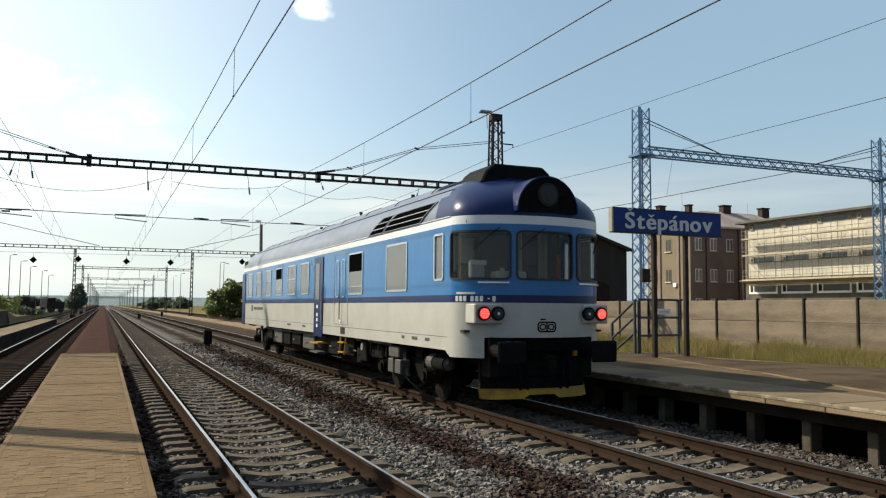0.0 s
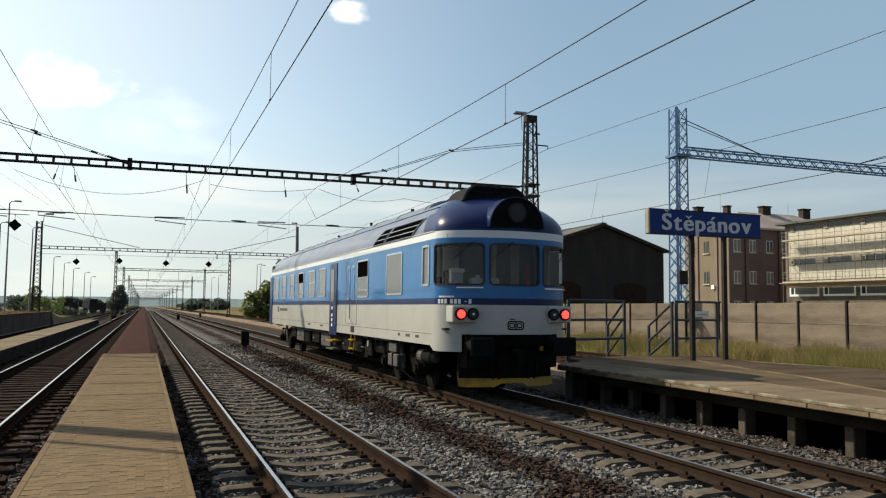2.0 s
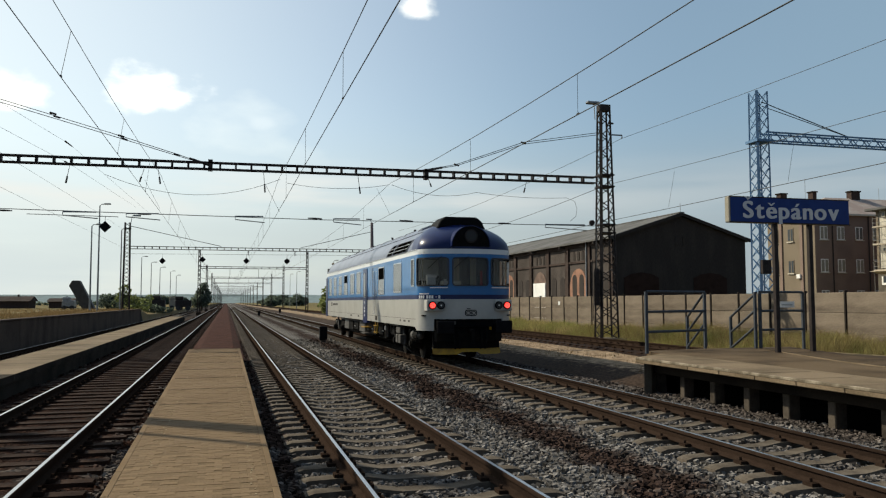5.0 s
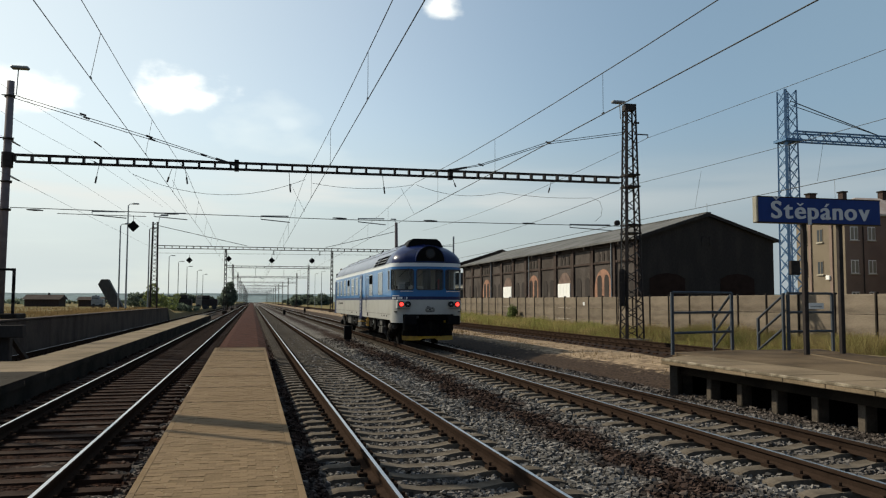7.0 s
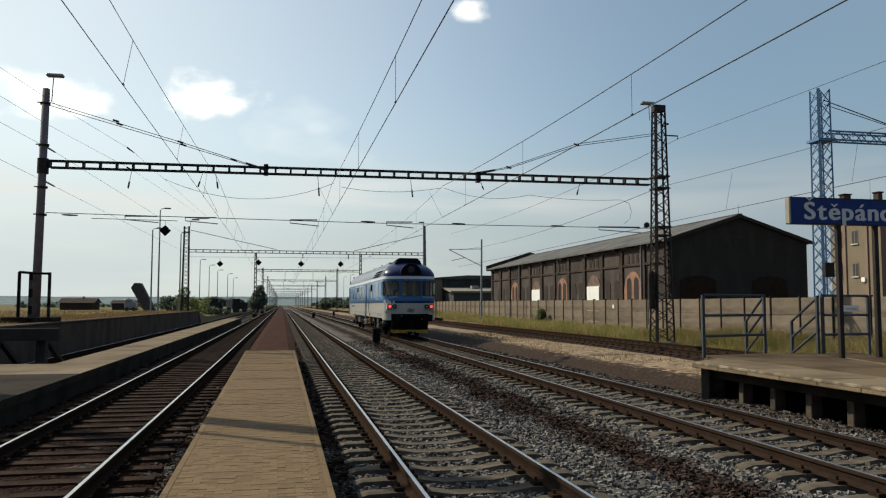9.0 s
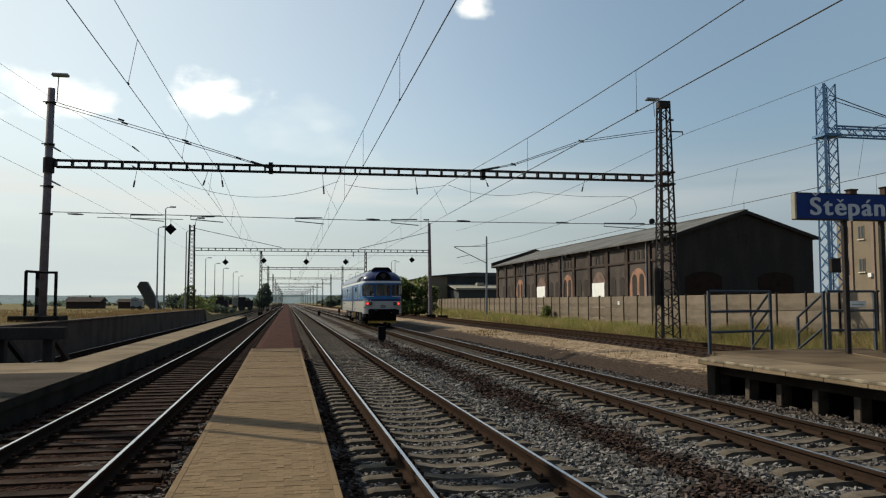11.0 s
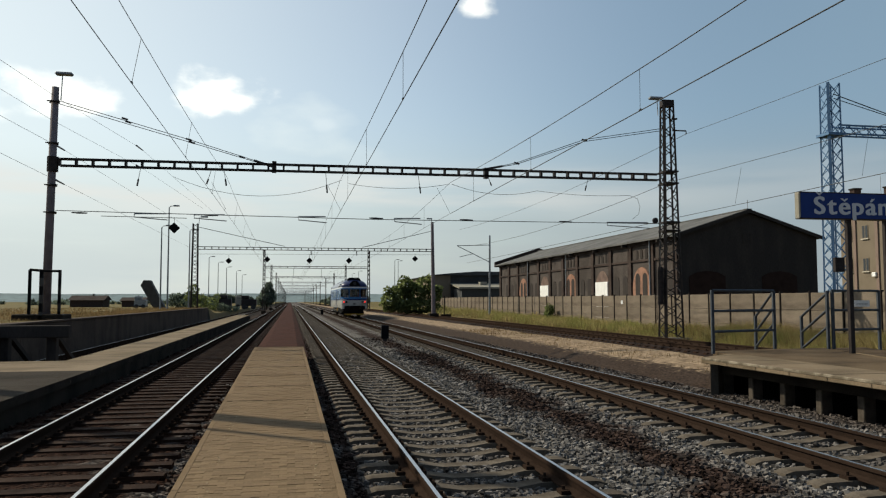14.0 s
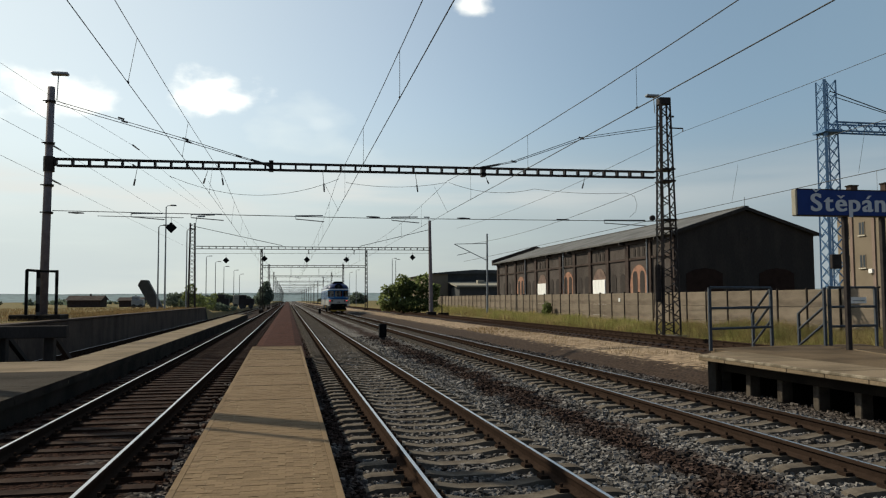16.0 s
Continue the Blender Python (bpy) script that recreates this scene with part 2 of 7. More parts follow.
def ground_material():
    """Dry grass, greener grass by the fence, and bare pale soil beside the siding."""
    m = mat("meadow", (0.14, 0.102, 0.045), 0.95, second=(0.10, 0.09, 0.034), scale=0.35, fine=9, bump=0.8, var=0.3, mixat=(0.4, 0.62))
    n, l = m.node_tree.nodes, m.node_tree.links
    tc, p = n.new("ShaderNodeTexCoord"), n["Principled BSDF"]
    sp = n.new("ShaderNodeSeparateXYZ")
    l.new(tc.outputs["Object"], sp.inputs[0])
    nz = n.new("ShaderNodeTexNoise")
    nz.inputs["Scale"].default_value, nz.inputs["Detail"].default_value = 0.9, 6
    l.new(tc.outputs["Object"], nz.inputs["Vector"])
    ad = n.new("ShaderNodeMath")
    ad.operation = "MULTIPLY_ADD"
    l.new(nz.outputs["Fac"], ad.inputs[0])
    ad.inputs[1].default_value = 4.0
    l.new(sp.outputs[0], ad.inputs[2])
    soil = n.new("ShaderNodeMapRange")
    soil.inputs[1].default_value, soil.inputs[2].default_value = 19.0, 16.2
    l.new(ad.outputs[0], soil.inputs[0])
    left = n.new("ShaderNodeMapRange")
    left.inputs[1].default_value, left.inputs[2].default_value = -8.7, -8.5
    l.new(sp.outputs[0], left.inputs[0])
    both = n.new("ShaderNodeMath")
    both.operation = "MULTIPLY"
    l.new(soil.outputs[0], both.inputs[0]), l.new(left.outputs[0], both.inputs[1])
    old = p.inputs["Base Color"].links[0].from_socket
    grit = n.new("ShaderNodeTexNoise")
    grit.inputs["Scale"].default_value, grit.inputs["Detail"].default_value = 5, 8
    l.new(tc.outputs["Object"], grit.inputs["Vector"])
    cr = n.new("ShaderNodeValToRGB")
    cr.color_ramp.elements[0].position, cr.color_ramp.elements[1].position = 0.35, 0.65
    cr.color_ramp.elements[0].color, cr.color_ramp.elements[1].color = (0.1, 0.068, 0.044, 1), (0.36, 0.265, 0.175, 1)
    l.new(grit.outputs["Fac"], cr.inputs[0])
    mx = n.new("ShaderNodeMix")
    mx.data_type = "RGBA"
    l.new(both.outputs[0], mx.inputs[0]), l.new(old, mx.inputs[6]), l.new(cr.outputs[0], mx.inputs[7])
    # rust-dark strip along the ballast's edge
    ad2 = n.new("ShaderNodeMath")
    ad2.operation = "MULTIPLY_ADD"
    l.new(grit.outputs["Fac"], ad2.inputs[0])
    ad2.inputs[1].default_value = 2.6
    l.new(sp.outputs[0], ad2.inputs[2])
    rust = n.new("ShaderNodeMapRange")
    rust.inputs[1].default_value, rust.inputs[2].default_value = 12.5, 11.9
    l.new(ad2.outputs[0], rust.inputs[0])
    both2 = n.new("ShaderNodeMath")
    both2.operation = "MULTIPLY"
    l.new(rust.outputs[0], both2.inputs[0]), l.new(left.outputs[0], both2.inputs[1])
    mx2 = n.new("ShaderNodeMix")
    mx2.data_type = "RGBA"
    l.new(both2.outputs[0], mx2.inputs[0]), l.new(mx.outputs[2], mx2.inputs[6])
    spot = n.new("ShaderNodeTexNoise")
    spot.inputs["Scale"].default_value, spot.inputs["Detail"].default_value = 14, 6
    l.new(tc.outputs["Object"], spot.inputs["Vector"])
    cr2 = n.new("ShaderNodeValToRGB")
    cr2.color_ramp.elements[0].position, cr2.color_ramp.elements[1].position = 0.35, 0.68
    cr2.color_ramp.elements[0].color, cr2.color_ramp.elements[1].color = (0.016, 0.0105, 0.008, 1), (0.062, 0.042, 0.03, 1)
    l.new(spot.outputs["Fac"], cr2.inputs[0])
    l.new(cr2.outputs[0], mx2.inputs[7])
    l.new(mx2.outputs[2], p.inputs["Base Color"])
    return m


MEADOW = ground_material()
# first band paints the island platform's shade at its foot; the others are rust
BANDS = [(0.75, 0.2, 0.9), (-3.3, 2.9, 1.0), (4.7, 0.5, 0.9), (6.88, 0.5, 0.3), (2.11, 0.5, 0.2), (-6.8, 2.0, 0.3), (9.15, 0.6, 0.55)]
BALLAST = ballast_material("ballast", (0.135, 0.125, 0.115), (0.0205, 0.0098, 0.0066), BANDS)
STONES = ballast_material("ballast stones", (0.13, 0.12, 0.111), (0.027, 0.0138, 0.0098), BANDS)
REDGRIT = mat("red-brown grit", (0.044, 0.0145, 0.0085), 0.95, second=(0.028, 0.0105, 0.0068), scale=1.2, fine=60, bump=0.6, var=0.3)
SIDING_GRIT = mat("dark oily grit", (0.024, 0.0145, 0.0105), 0.95, second=(0.014, 0.0095, 0.0075), scale=1.2, fine=40, bump=0.6, var=0.35)
RAIL_SIDE = mat("rusty rail", (0.031, 0.0205, 0.0155), 0.95, 0.0, spec=0.0, scale=6, bump=0.2)
RAIL_TOP = mat("polished rail head", (0.6, 0.58, 0.56), 0.3, 1.0, var=0.05, bump=0.02, spec=0.4)
SLEEPER = mat("weathered concrete sleeper", (0.108, 0.089, 0.07), 0.9, second=(0.072, 0.058, 0.045), scale=4, bump=0.3, per="object")
SLEEPER_OLD = mat("rust-stained sleeper", (0.03, 0.016, 0.0105), 0.9, second=(0.017, 0.0092, 0.0064), scale=4, bump=0.4, per="object")
CONCRETE = mat("concrete", (0.121, 0.107, 0.0853), 0.85, second=(0.0825, 0.0715, 0.0578), scale=1.1, fine=30, bump=0.25)
# also colours platform faces that lie in shade darker than their tops
CONCRETE_DARK = mat("stained concrete and shaded faces", (0.026, 0.0205, 0.016), 0.9, second=(0.014, 0.0115, 0.0095), scale=1.0, fine=25, bump=0.35)
RAMP_WALL = mat("dark brown stained ramp concrete", (0.08, 0.059, 0.048), 0.95, second=(0.056, 0.041, 0.034), scale=0.9, fine=14, bump=0.4, stretch=(1, 1, 0.5))
# tone lowered for the shade that the overhanging slabs throw on the pillars
PILLAR = mat("concrete pillar with overhang shade", (0.085, 0.07, 0.056), 0.95, second=(0.045, 0.037, 0.03), scale=2.5, fine=30, bump=0.3, per="object")
PLATFORM_TOP = mat("platform slabs", (0.172, 0.13, 0.087), 0.85, second=(0.116, 0.088, 0.058), scale=0.8, fine=35, bump=0.2, per="object")
SLAB_DARK = mat("dark slab top", (0.025, 0.0185, 0.013), 0.9, second=(0.017, 0.013, 0.0098), scale=0.9, fine=60, bump=0.3)
PAVER = mat("yellowish concrete paver", (0.16, 0.11, 0.065), 0.85, second=(0.139, 0.095, 0.055), scale=1.6, fine=60, bump=0.2, per="object")
PAVER_FAR = mat("yellowish paver field", (0.16, 0.11, 0.065), 0.85, second=(0.138, 0.094, 0.055), scale=0.9, fine=60, bump=0.2)
JOINT = mat("paver joint sand", (0.14, 0.097, 0.057), 0.95)
WORN_LINE = mat("worn pale paint", (0.27, 0.215, 0.14), 0.9, second=(0.18, 0.128, 0.078), scale=14, fine=60, mixat=(0.42, 0.58))
STEEL_DARK = mat("dark painted steel", (0.043, 0.036, 0.034), 0.55, 0.4, var=0.25, scale=5, bump=0.1)
STEEL_GREY = mat("galvanised steel", (0.256, 0.268, 0.28), 0.5, 0.6, var=0.2, scale=3, bump=0.1)
STEEL_BLUE = mat("light blue mast paint", (0.115, 0.205, 0.335), 0.5, 0.1, var=0.15, scale=3, bump=0.1)
DECK = mat("worn sandy asphalt deck", (0.112, 0.08, 0.05), 0.9, second=(0.06, 0.043, 0.028), scale=0.7, fine=50, bump=0.3)
EARTH = mat("trodden brown grit", (0.085, 0.06, 0.038), 0.95, second=(0.05, 0.036, 0.024), scale=1.1, fine=45, bump=0.6, var=0.3)
RAILING = mat("grey-blue railing paint", (0.066, 0.075, 0.088), 0.5, 0.2, var=0.2, scale=8, bump=0.1)
POLE_CONC = mat("grey mast", (0.2, 0.168, 0.172), 0.8, var=0.2, scale=3, bump=0.2)
WIRE = mat("copper wire", (0.075, 0.078, 0.08), 0.6, 0.5, var=0.05, bump=0)
INSUL = mat("brown insulator", (0.03, 0.022, 0.02), 0.35, var=0.1, bump=0, spec=0.4)
BLACK = mat("black", (0.007, 0.007, 0.008), 0.6, spec=0.05, var=0.2, scale=8, bump=0.1)
SIGN_BLUE = mat("station sign blue", (0.004, 0.03, 0.17), 0.45, spec=0.25, var=0.1, scale=4, bump=0.02)
SIGN_WHITE = mat("sign white", (0.6, 0.61, 0.62), 0.5, var=0.03, bump=0)
SIGN_EDGE = mat("sign housing", (0.27, 0.25, 0.205), 0.6, var=0.12, scale=6)
FENCE = mat("concrete fence panel", (0.175, 0.142, 0.11), 0.9, second=(0.115, 0.093, 0.072), scale=1.3, fine=22, bump=0.3, per="object", stretch=(1, 0.45, 2.6), mixat=(0.38, 0.66))
FENCE_POST = mat("dark fence post", (0.034, 0.028, 0.024), 0.9, var=0.2, scale=3, bump=0.2)
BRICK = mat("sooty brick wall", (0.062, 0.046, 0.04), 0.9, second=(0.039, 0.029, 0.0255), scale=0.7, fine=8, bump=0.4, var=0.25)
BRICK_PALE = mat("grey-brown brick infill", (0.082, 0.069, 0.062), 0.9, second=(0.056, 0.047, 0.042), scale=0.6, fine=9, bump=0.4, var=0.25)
BRICK_RED = mat("orange-red brick arch", (0.3, 0.165, 0.115), 0.85, second=(0.22, 0.125, 0.09), scale=2, fine=12, bump=0.3)
BRICK_PINK = mat("faded pinkish brick", (0.17, 0.12, 0.1), 0.9, second=(0.12, 0.085, 0.07), scale=1.5, fine=12, bump=0.3)
ROOF_FELT = mat("grey roofing felt", (0.125, 0.122, 0.118), 0.8, second=(0.085, 0.083, 0.08), scale=0.5, fine=6, bump=0.15)
# dark timber; doubles as the shed gable with its shade in the colour
TIMBER_SHADE = mat("tarred timber, also the shaded gable", (0.042, 0.036, 0.033), 0.9, second=(0.055, 0.046, 0.041), scale=0.8, fine=12, bump=0.15, stretch=(1.5, 1.5, 0.4))
WHITE_PAINT = mat("white painted boards", (0.78, 0.77, 0.74), 0.7, var=0.08, scale=3, spec=0.4)
PLASTER_BROWN = mat("brown render", (0.215, 0.158, 0.132), 0.9, second=(0.18, 0.133, 0.112), scale=0.5, fine=10, bump=0.2)
PLASTER_PALE = mat("pale insulation boards", (0.5, 0.462, 0.385), 0.9, second=(0.42, 0.388, 0.325), scale=0.4, fine=6, bump=0.15)
SCAFFOLD = mat("dull scaffold tube", (0.2, 0.19, 0.175), 0.6, 0.3, var=0.2, scale=3, bump=0.1)
BOARD = mat("weathered scaffold boards", (0.33, 0.285, 0.225), 0.9, second=(0.4, 0.35, 0.28), scale=0.8, fine=9, per="object")
ROOF_TILE = mat("weathered red-brown roof tiles", (0.3, 0.24, 0.215), 0.85, second=(0.38, 0.33, 0.3), scale=0.6, fine=8, bump=0.4)
HOUSE_ROOF = mat("old brown roof", (0.05, 0.038, 0.034), 0.9, var=0.2, scale=1)
CHIMNEY = mat("chimney brick", (0.062, 0.044, 0.038), 0.9, var=0.2, scale=3)
CHIMNEY_GREY = mat("grey unrendered strip", (0.2, 0.185, 0.16), 0.9, second=(0.15, 0.138, 0.12), scale=0.8, fine=6)
GLASS_DARK = mat("window glass", (0.03, 0.035, 0.04), 0.08, var=0.1, bump=0, spec=0.4)
# pale colour serves blinds, and paints daylight and reflections in railcar panes
GLASS_LIGHT = mat("pale pane for blinds and daylight", (0.115, 0.118, 0.115), 0.12, var=0.1, bump=0, spec=0.4)
HALL = mat("grey hall cladding", (0.07, 0.072, 0.073), 0.8, second=(0.055, 0.057, 0.058), scale=0.3, fine=4, bump=0.1)
LEAF = leafy("leaves", (0.15, 0.178, 0.07), (0.115, 0.14, 0.055), 0.7)
# greyed leaf colour: the haze of distance is painted in
LEAF_HAZE = leafy("hazy distant leaves", (0.105, 0.13, 0.1), (0.085, 0.108, 0.088), 0.6)
BARK = mat("bark", (0.09, 0.065, 0.045), 0.95, var=0.25, scale=5)
GRASS_DRY = leafy("dry grass", (0.185, 0.122, 0.058), (0.12, 0.088, 0.042))
GRASS_GREEN = leafy("green grass", (0.22, 0.215, 0.072), (0.36, 0.28, 0.13), 0.62)
PLASTER_BEIGE = mat("beige render", (0.19, 0.155, 0.115), 0.9, var=0.1, scale=0.6)
# haze over the hills is part of this base colour
HILL = mat("distant woods in haze", (0.16, 0.205, 0.215), 1.0, second=(0.13, 0.17, 0.18), scale=0.01, fine=0.08, bump=0, var=0.2)
# railcar
BLUE = mat("sky blue coach paint", (0.003, 0.112, 0.31), 0.3, var=0.06, scale=1.2, fine=5, bump=0.012, coat=0.4, spec=0.2)
NAVY = mat("navy coach paint", (0.005, 0.0135, 0.07), 0.34, var=0.1, scale=1.2, fine=5, bump=0.012, coat=0.12, spec=0.2)
CREAM = mat("light grey coach paint", (0.38, 0.372, 0.345), 0.38, second=(0.335, 0.327, 0.297), var=0.04, scale=0.9, fine=6, bump=0.012, coat=0.4, spec=0.4)
# paler than the dome because the sky's reflection is put into this colour
ROOF_GREY = mat("grey-blue coach roof, sky sheen mixed in", (0.115, 0.134, 0.185), 0.42, second=(0.093, 0.11, 0.155), var=0.1, scale=1.0, fine=6, bump=0.03, coat=0.2, spec=0.4)
UNDER = mat("sooty running gear", (0.005, 0.005, 0.0055), 0.8, second=(0.013, 0.011, 0.009), var=0.3, scale=4, bump=0.2, spec=0.05)
UNDER_GREY = mat("dusty grey equipment", (0.06, 0.056, 0.052), 0.7, 0.0, spec=0.3, var=0.2, scale=3, bump=0.15)
YELLOW = mat("yellow warning paint", (0.4, 0.22, 0.008), 0.5, second=(0.2, 0.11, 0.01), var=0.2, scale=3, bump=0.1, spec=0.4)
# flat black painted in for the shade inside openings; wipers use it too
FLAT_BLACK = mat("dark hollow", (0.003, 0.003, 0.003), 1.0, var=0.1, bump=0, spec=0.0)
STRIPE = mat("white coach stripe", (0.62, 0.64, 0.65), 0.4, var=0.04, scale=1.5, bump=0.01, spec=0.4)
FOIL = mat("foil-covered window", (0.36, 0.33, 0.26), 0.6, var=0.12, scale=1.5)
RUBBER = mat("window rubber", (0.015, 0.015, 0.017), 0.5, var=0.1, bump=0, spec=0.4)
ALU = mat("aluminium trim", (0.62, 0.63, 0.65), 0.3, 0.9, var=0.05, bump=0, spec=0.4)
TAIL = mat("red tail lamp", (1.0, 0.035, 0.03), 0.3, var=0.0, bump=0, emit=1.25)
LED = mat("lit red diode", (1.0, 0.16, 0.13), 0.3, var=0.0, bump=0, emit=1.7)
LAMP_GLASS = mat("lamp glass", (0.035, 0.037, 0.04), 0.4, var=0.1, bump=0, spec=0.15)
CURTAIN = mat("beige cab curtain", (0.26, 0.21, 0.15), 0.9, var=0.2, scale=2, stretch=(9, 9, 0.4), fine=6)
CAB = mat("cab interior", (0.048, 0.041, 0.035), 0.8, var=0.2, scale=2)


def clear_glass(name):
    m = bpy.data.materials.new(name)
    m.use_nodes = True
    n, l = m.node_tree.nodes, m.node_tree.links
    n.remove(n["Principled BSDF"])
    tr, gl, ms = n.new("ShaderNodeBsdfTransparent"), n.new("ShaderNodeBsdfGlossy"), n.new("ShaderNodeMixShader")
    tr.inputs[0].default_value = (0.8, 0.8, 0.78, 1)
    gl.inputs["Roughness"].default_value = 0.03
    ms.inputs[0].default_value = 0.045
    l.new(tr.outputs[0], ms.inputs[1]), l.new(gl.outputs[0], ms.inputs[2])
    l.new(ms.outputs[0], n["Material Output"].inputs[0])
    return m


GLASS = clear_glass("tinted cab glass")


# ---- mesh helpers ----
class Build:
    """Collects vertices and faces of one mesh."""

    def __init__(self):
        self.v, self.f, self.m = [], [], []

    def face(self, pts, mi=0):
        k = len(self.v)
        self.v += [tuple(p) for p in pts]
        self.f.append(tuple(range(k, k + len(pts))))
        self.m.append(mi)

    def box(self, x0, x1, y0, y1, z0, z1, mi=0, turn=None):
        k = len(self.v)
        pts = [(x, y, z) for z in (z0, z1) for x, y in ((x0, y0), (x1, y0), (x1, y1), (x0, y1))]
        if turn is not None:
            pts = [tuple(turn @ Vector(p)) for p in pts]
        self.v += pts
        for q in ((3, 2, 1, 0), (4, 5, 6, 7), (0, 1, 5, 4), (1, 2, 6, 5), (2, 3, 7, 6), (3, 0, 4, 7)):
            self.f.append(tuple(k + i for i in q))
            self.m.append(mi)
        return self

    def rod(self, a, b, r, n=6, r2=None, mi=0, cap=True):
        a, b = Vector(a), Vector(b)
        d = (b - a).normalized()
        s = d.orthogonal().normalized() if abs(d.z) > 0.9 else d.cross(Vector((0, 0, 1))).normalized()
        t = d.cross(s)
        k, r2 = len(self.v), r if r2 is None else r2
        for p, q in ((a, r), (b, r2)):
            for i in range(n):
                c = 2 * math.pi * (i + 0.5) / n
                self.v.append(tuple(p + s * (q * math.cos(c)) + t * (q * math.sin(c))))
        for i in range(n):
            j = (i + 1) % n
            self.f.append((k + i, k + j, k + n + j, k + n + i))
            self.m.append(mi)
        if cap:
            self.f.append(tuple(k + n - 1 - i for i in range(n)))
            self.f.append(tuple(k + n + i for i in range(n)))
            self.m += [mi, mi]
        return self

    def path(self, pts, r, n=5, mi=0):
        """One bent tube through the points."""
        pts = [Vector(p) for p in pts]
        s, k = None, len(self.v)
        for i, p in enumerate(pts):
            d = (pts[min(i + 1, len(pts) - 1)] - pts[max(i - 1, 0)]).normalized()
            if s is None:
                s = d.orthogonal().normalized() if abs(d.z) > 0.9 else d.cross(Vector((0, 0, 1))).normalized()
            s = (s - d * s.dot(d)).normalized()
            t = d.cross(s)
            for j in range(n):
                c = 2 * math.pi * (j + 0.5) / n
                self.v.append(tuple(p + s * (r * math.cos(c)) + t * (r * math.sin(c))))
        for i in range(len(pts) - 1):
            for j in range(n):
                q = (j + 1) % n
                self.f.append((k + i * n + j, k + i * n + q, k + i * n + n + q, k + i * n + n + j))
                self.m.append(mi)
        return self

    def prism(self, outline, axis, lo, hi, mi=0):
        """outline: 2D points, counter-clockwise, in the plane across axis (x: yz, y: xz, z: xy)."""
        def at(p, h):
            return {"x": (h, p[0], p[1]), "y": (p[0], h, p[1]), "z": (p[0], p[1], h)}[axis]
        k, n = len(self.v), len(outline)
        self.v += [at(p, lo) for p in outline] + [at(p, hi) for p in outline]
        self.f.append(tuple(k + n - 1 - i for i in range(n)))
        self.f.append(tuple(k + n + i for i in range(n)))
        self.m += [mi, mi]
        for i in range(n):
            j = (i + 1) % n
            self.f.append((k + i, k + j, k + n + j, k + n + i))
            self.m.append(mi)
        return self

    def mesh(self, name, mats, bevel=0.0, smooth=False):
        me = bpy.data.meshes.new(name)
        me.from_pydata(self.v, [], self.f)
        for m in mats if isinstance(mats, (list, tuple)) else [mats]:
            me.materials.append(m)
        me.polygons.foreach_set("material_index", self.m)
        bm = bmesh.new()
        bm.from_mesh(me)
        if bevel:
            bmesh.ops.bevel(bm, geom=bm.edges[:], offset=bevel, segments=1, affect="EDGES", clamp_overlap=True)
        if len(bm.faces) < 60000:
            bmesh.ops.recalc_face_normals(bm, faces=bm.faces[:])
        bm.to_mesh(me)
        bm.free()
        if smooth:
            me.polygons.foreach_set("use_smooth", [True] * len(me.polygons))
        return me


def part(name, b, mats, parent=None, label="", bevel=0.0, smooth=False):
    """Links a Build (or a finished mesh) as one mesh object under a thing or a part."""
    ob = new(name, b if isinstance(b, bpy.types.Mesh) else b.mesh(name, mats, bevel, smooth))
    ob.parent = parent
    return tagged(ob, label)


def thing(name, label, category, group="", kind="", at=None):
    ob = new(name)
    if at is not None:
        ob.matrix_basis = at
    return tagged(ob, label, category, group, kind)


def box(*a, turn=None):
    return Build().box(*a, turn=turn)


def arr_mesh(name, verts, faces, material, smooth=False):
    me = bpy.data.meshes.new(name)
    me.from_pydata(verts, [], faces)
    me.materials.append(material)
    if smooth:
        me.polygons.foreach_set("use_smooth", [True] * len(me.polygons))
    return me


# ---- ground ----
def ease(a, b, x):
    t = min(1, max(0, (x - a) / (b - a)))
    return t * t * (3 - 2 * t)


def lie(x, y):
    """Height of the ground; rail heads are at 0."""
    if x < -8.65:
        h = 1.05 - 0.75 * ease(86, 100, y) + 0.5 * ease(100, 220, y) * ease(-9, -14, x)
    elif x < 9.3:
        h = -0.42
    else:
        h = -0.42 + 0.34 * ease(9.3, 10.6, x) + 0.5 * ease(40, 110, y) * ease(16.5, 18.5, x)
    return h


def make_ground():
    xs = [-2500, -900, -300, -120, -60, -30, -20, -15, -12, -10, -8.66, -8.64, -4, 0, 4, 9.2, 9.8, 10.4, 11.5, 12.5, 13.5, 15, 16.5, 17, 17.6, 18.2, 20, 22, 24, 28, 40, 60, 120, 300, 900, 2500]
    ys = [-300, -60, -20] + [-10 + 3 * i for i in range(50)] + [145, 160, 180, 210, 260, 340, 500, 800, 1400, 3200]
    verts, faces = [], []
    for y in ys:
        for x in xs:
            z = lie(x, y)
            if x > 9.5 or x < -9:
                z += 0.05 * noise.noise((x * 0.7, y * 0.7, 0)) + 0.03 * noise.noise((x * 2, y * 2, 3))
            verts.append((x, y, z))
    n = len(xs)
    for j in range(len(ys) - 1):
        for i in range(n - 1):
            faces.append((j * n + i, j * n + i + 1, (j + 1) * n + i + 1, (j + 1) * n + i))
    ob = new("ground", arr_mesh("ground", verts, faces, MEADOW, True))
    tagged(ob, "dry yellow-green meadow and pale bare soil beside the railway", "ground", kind="structure")


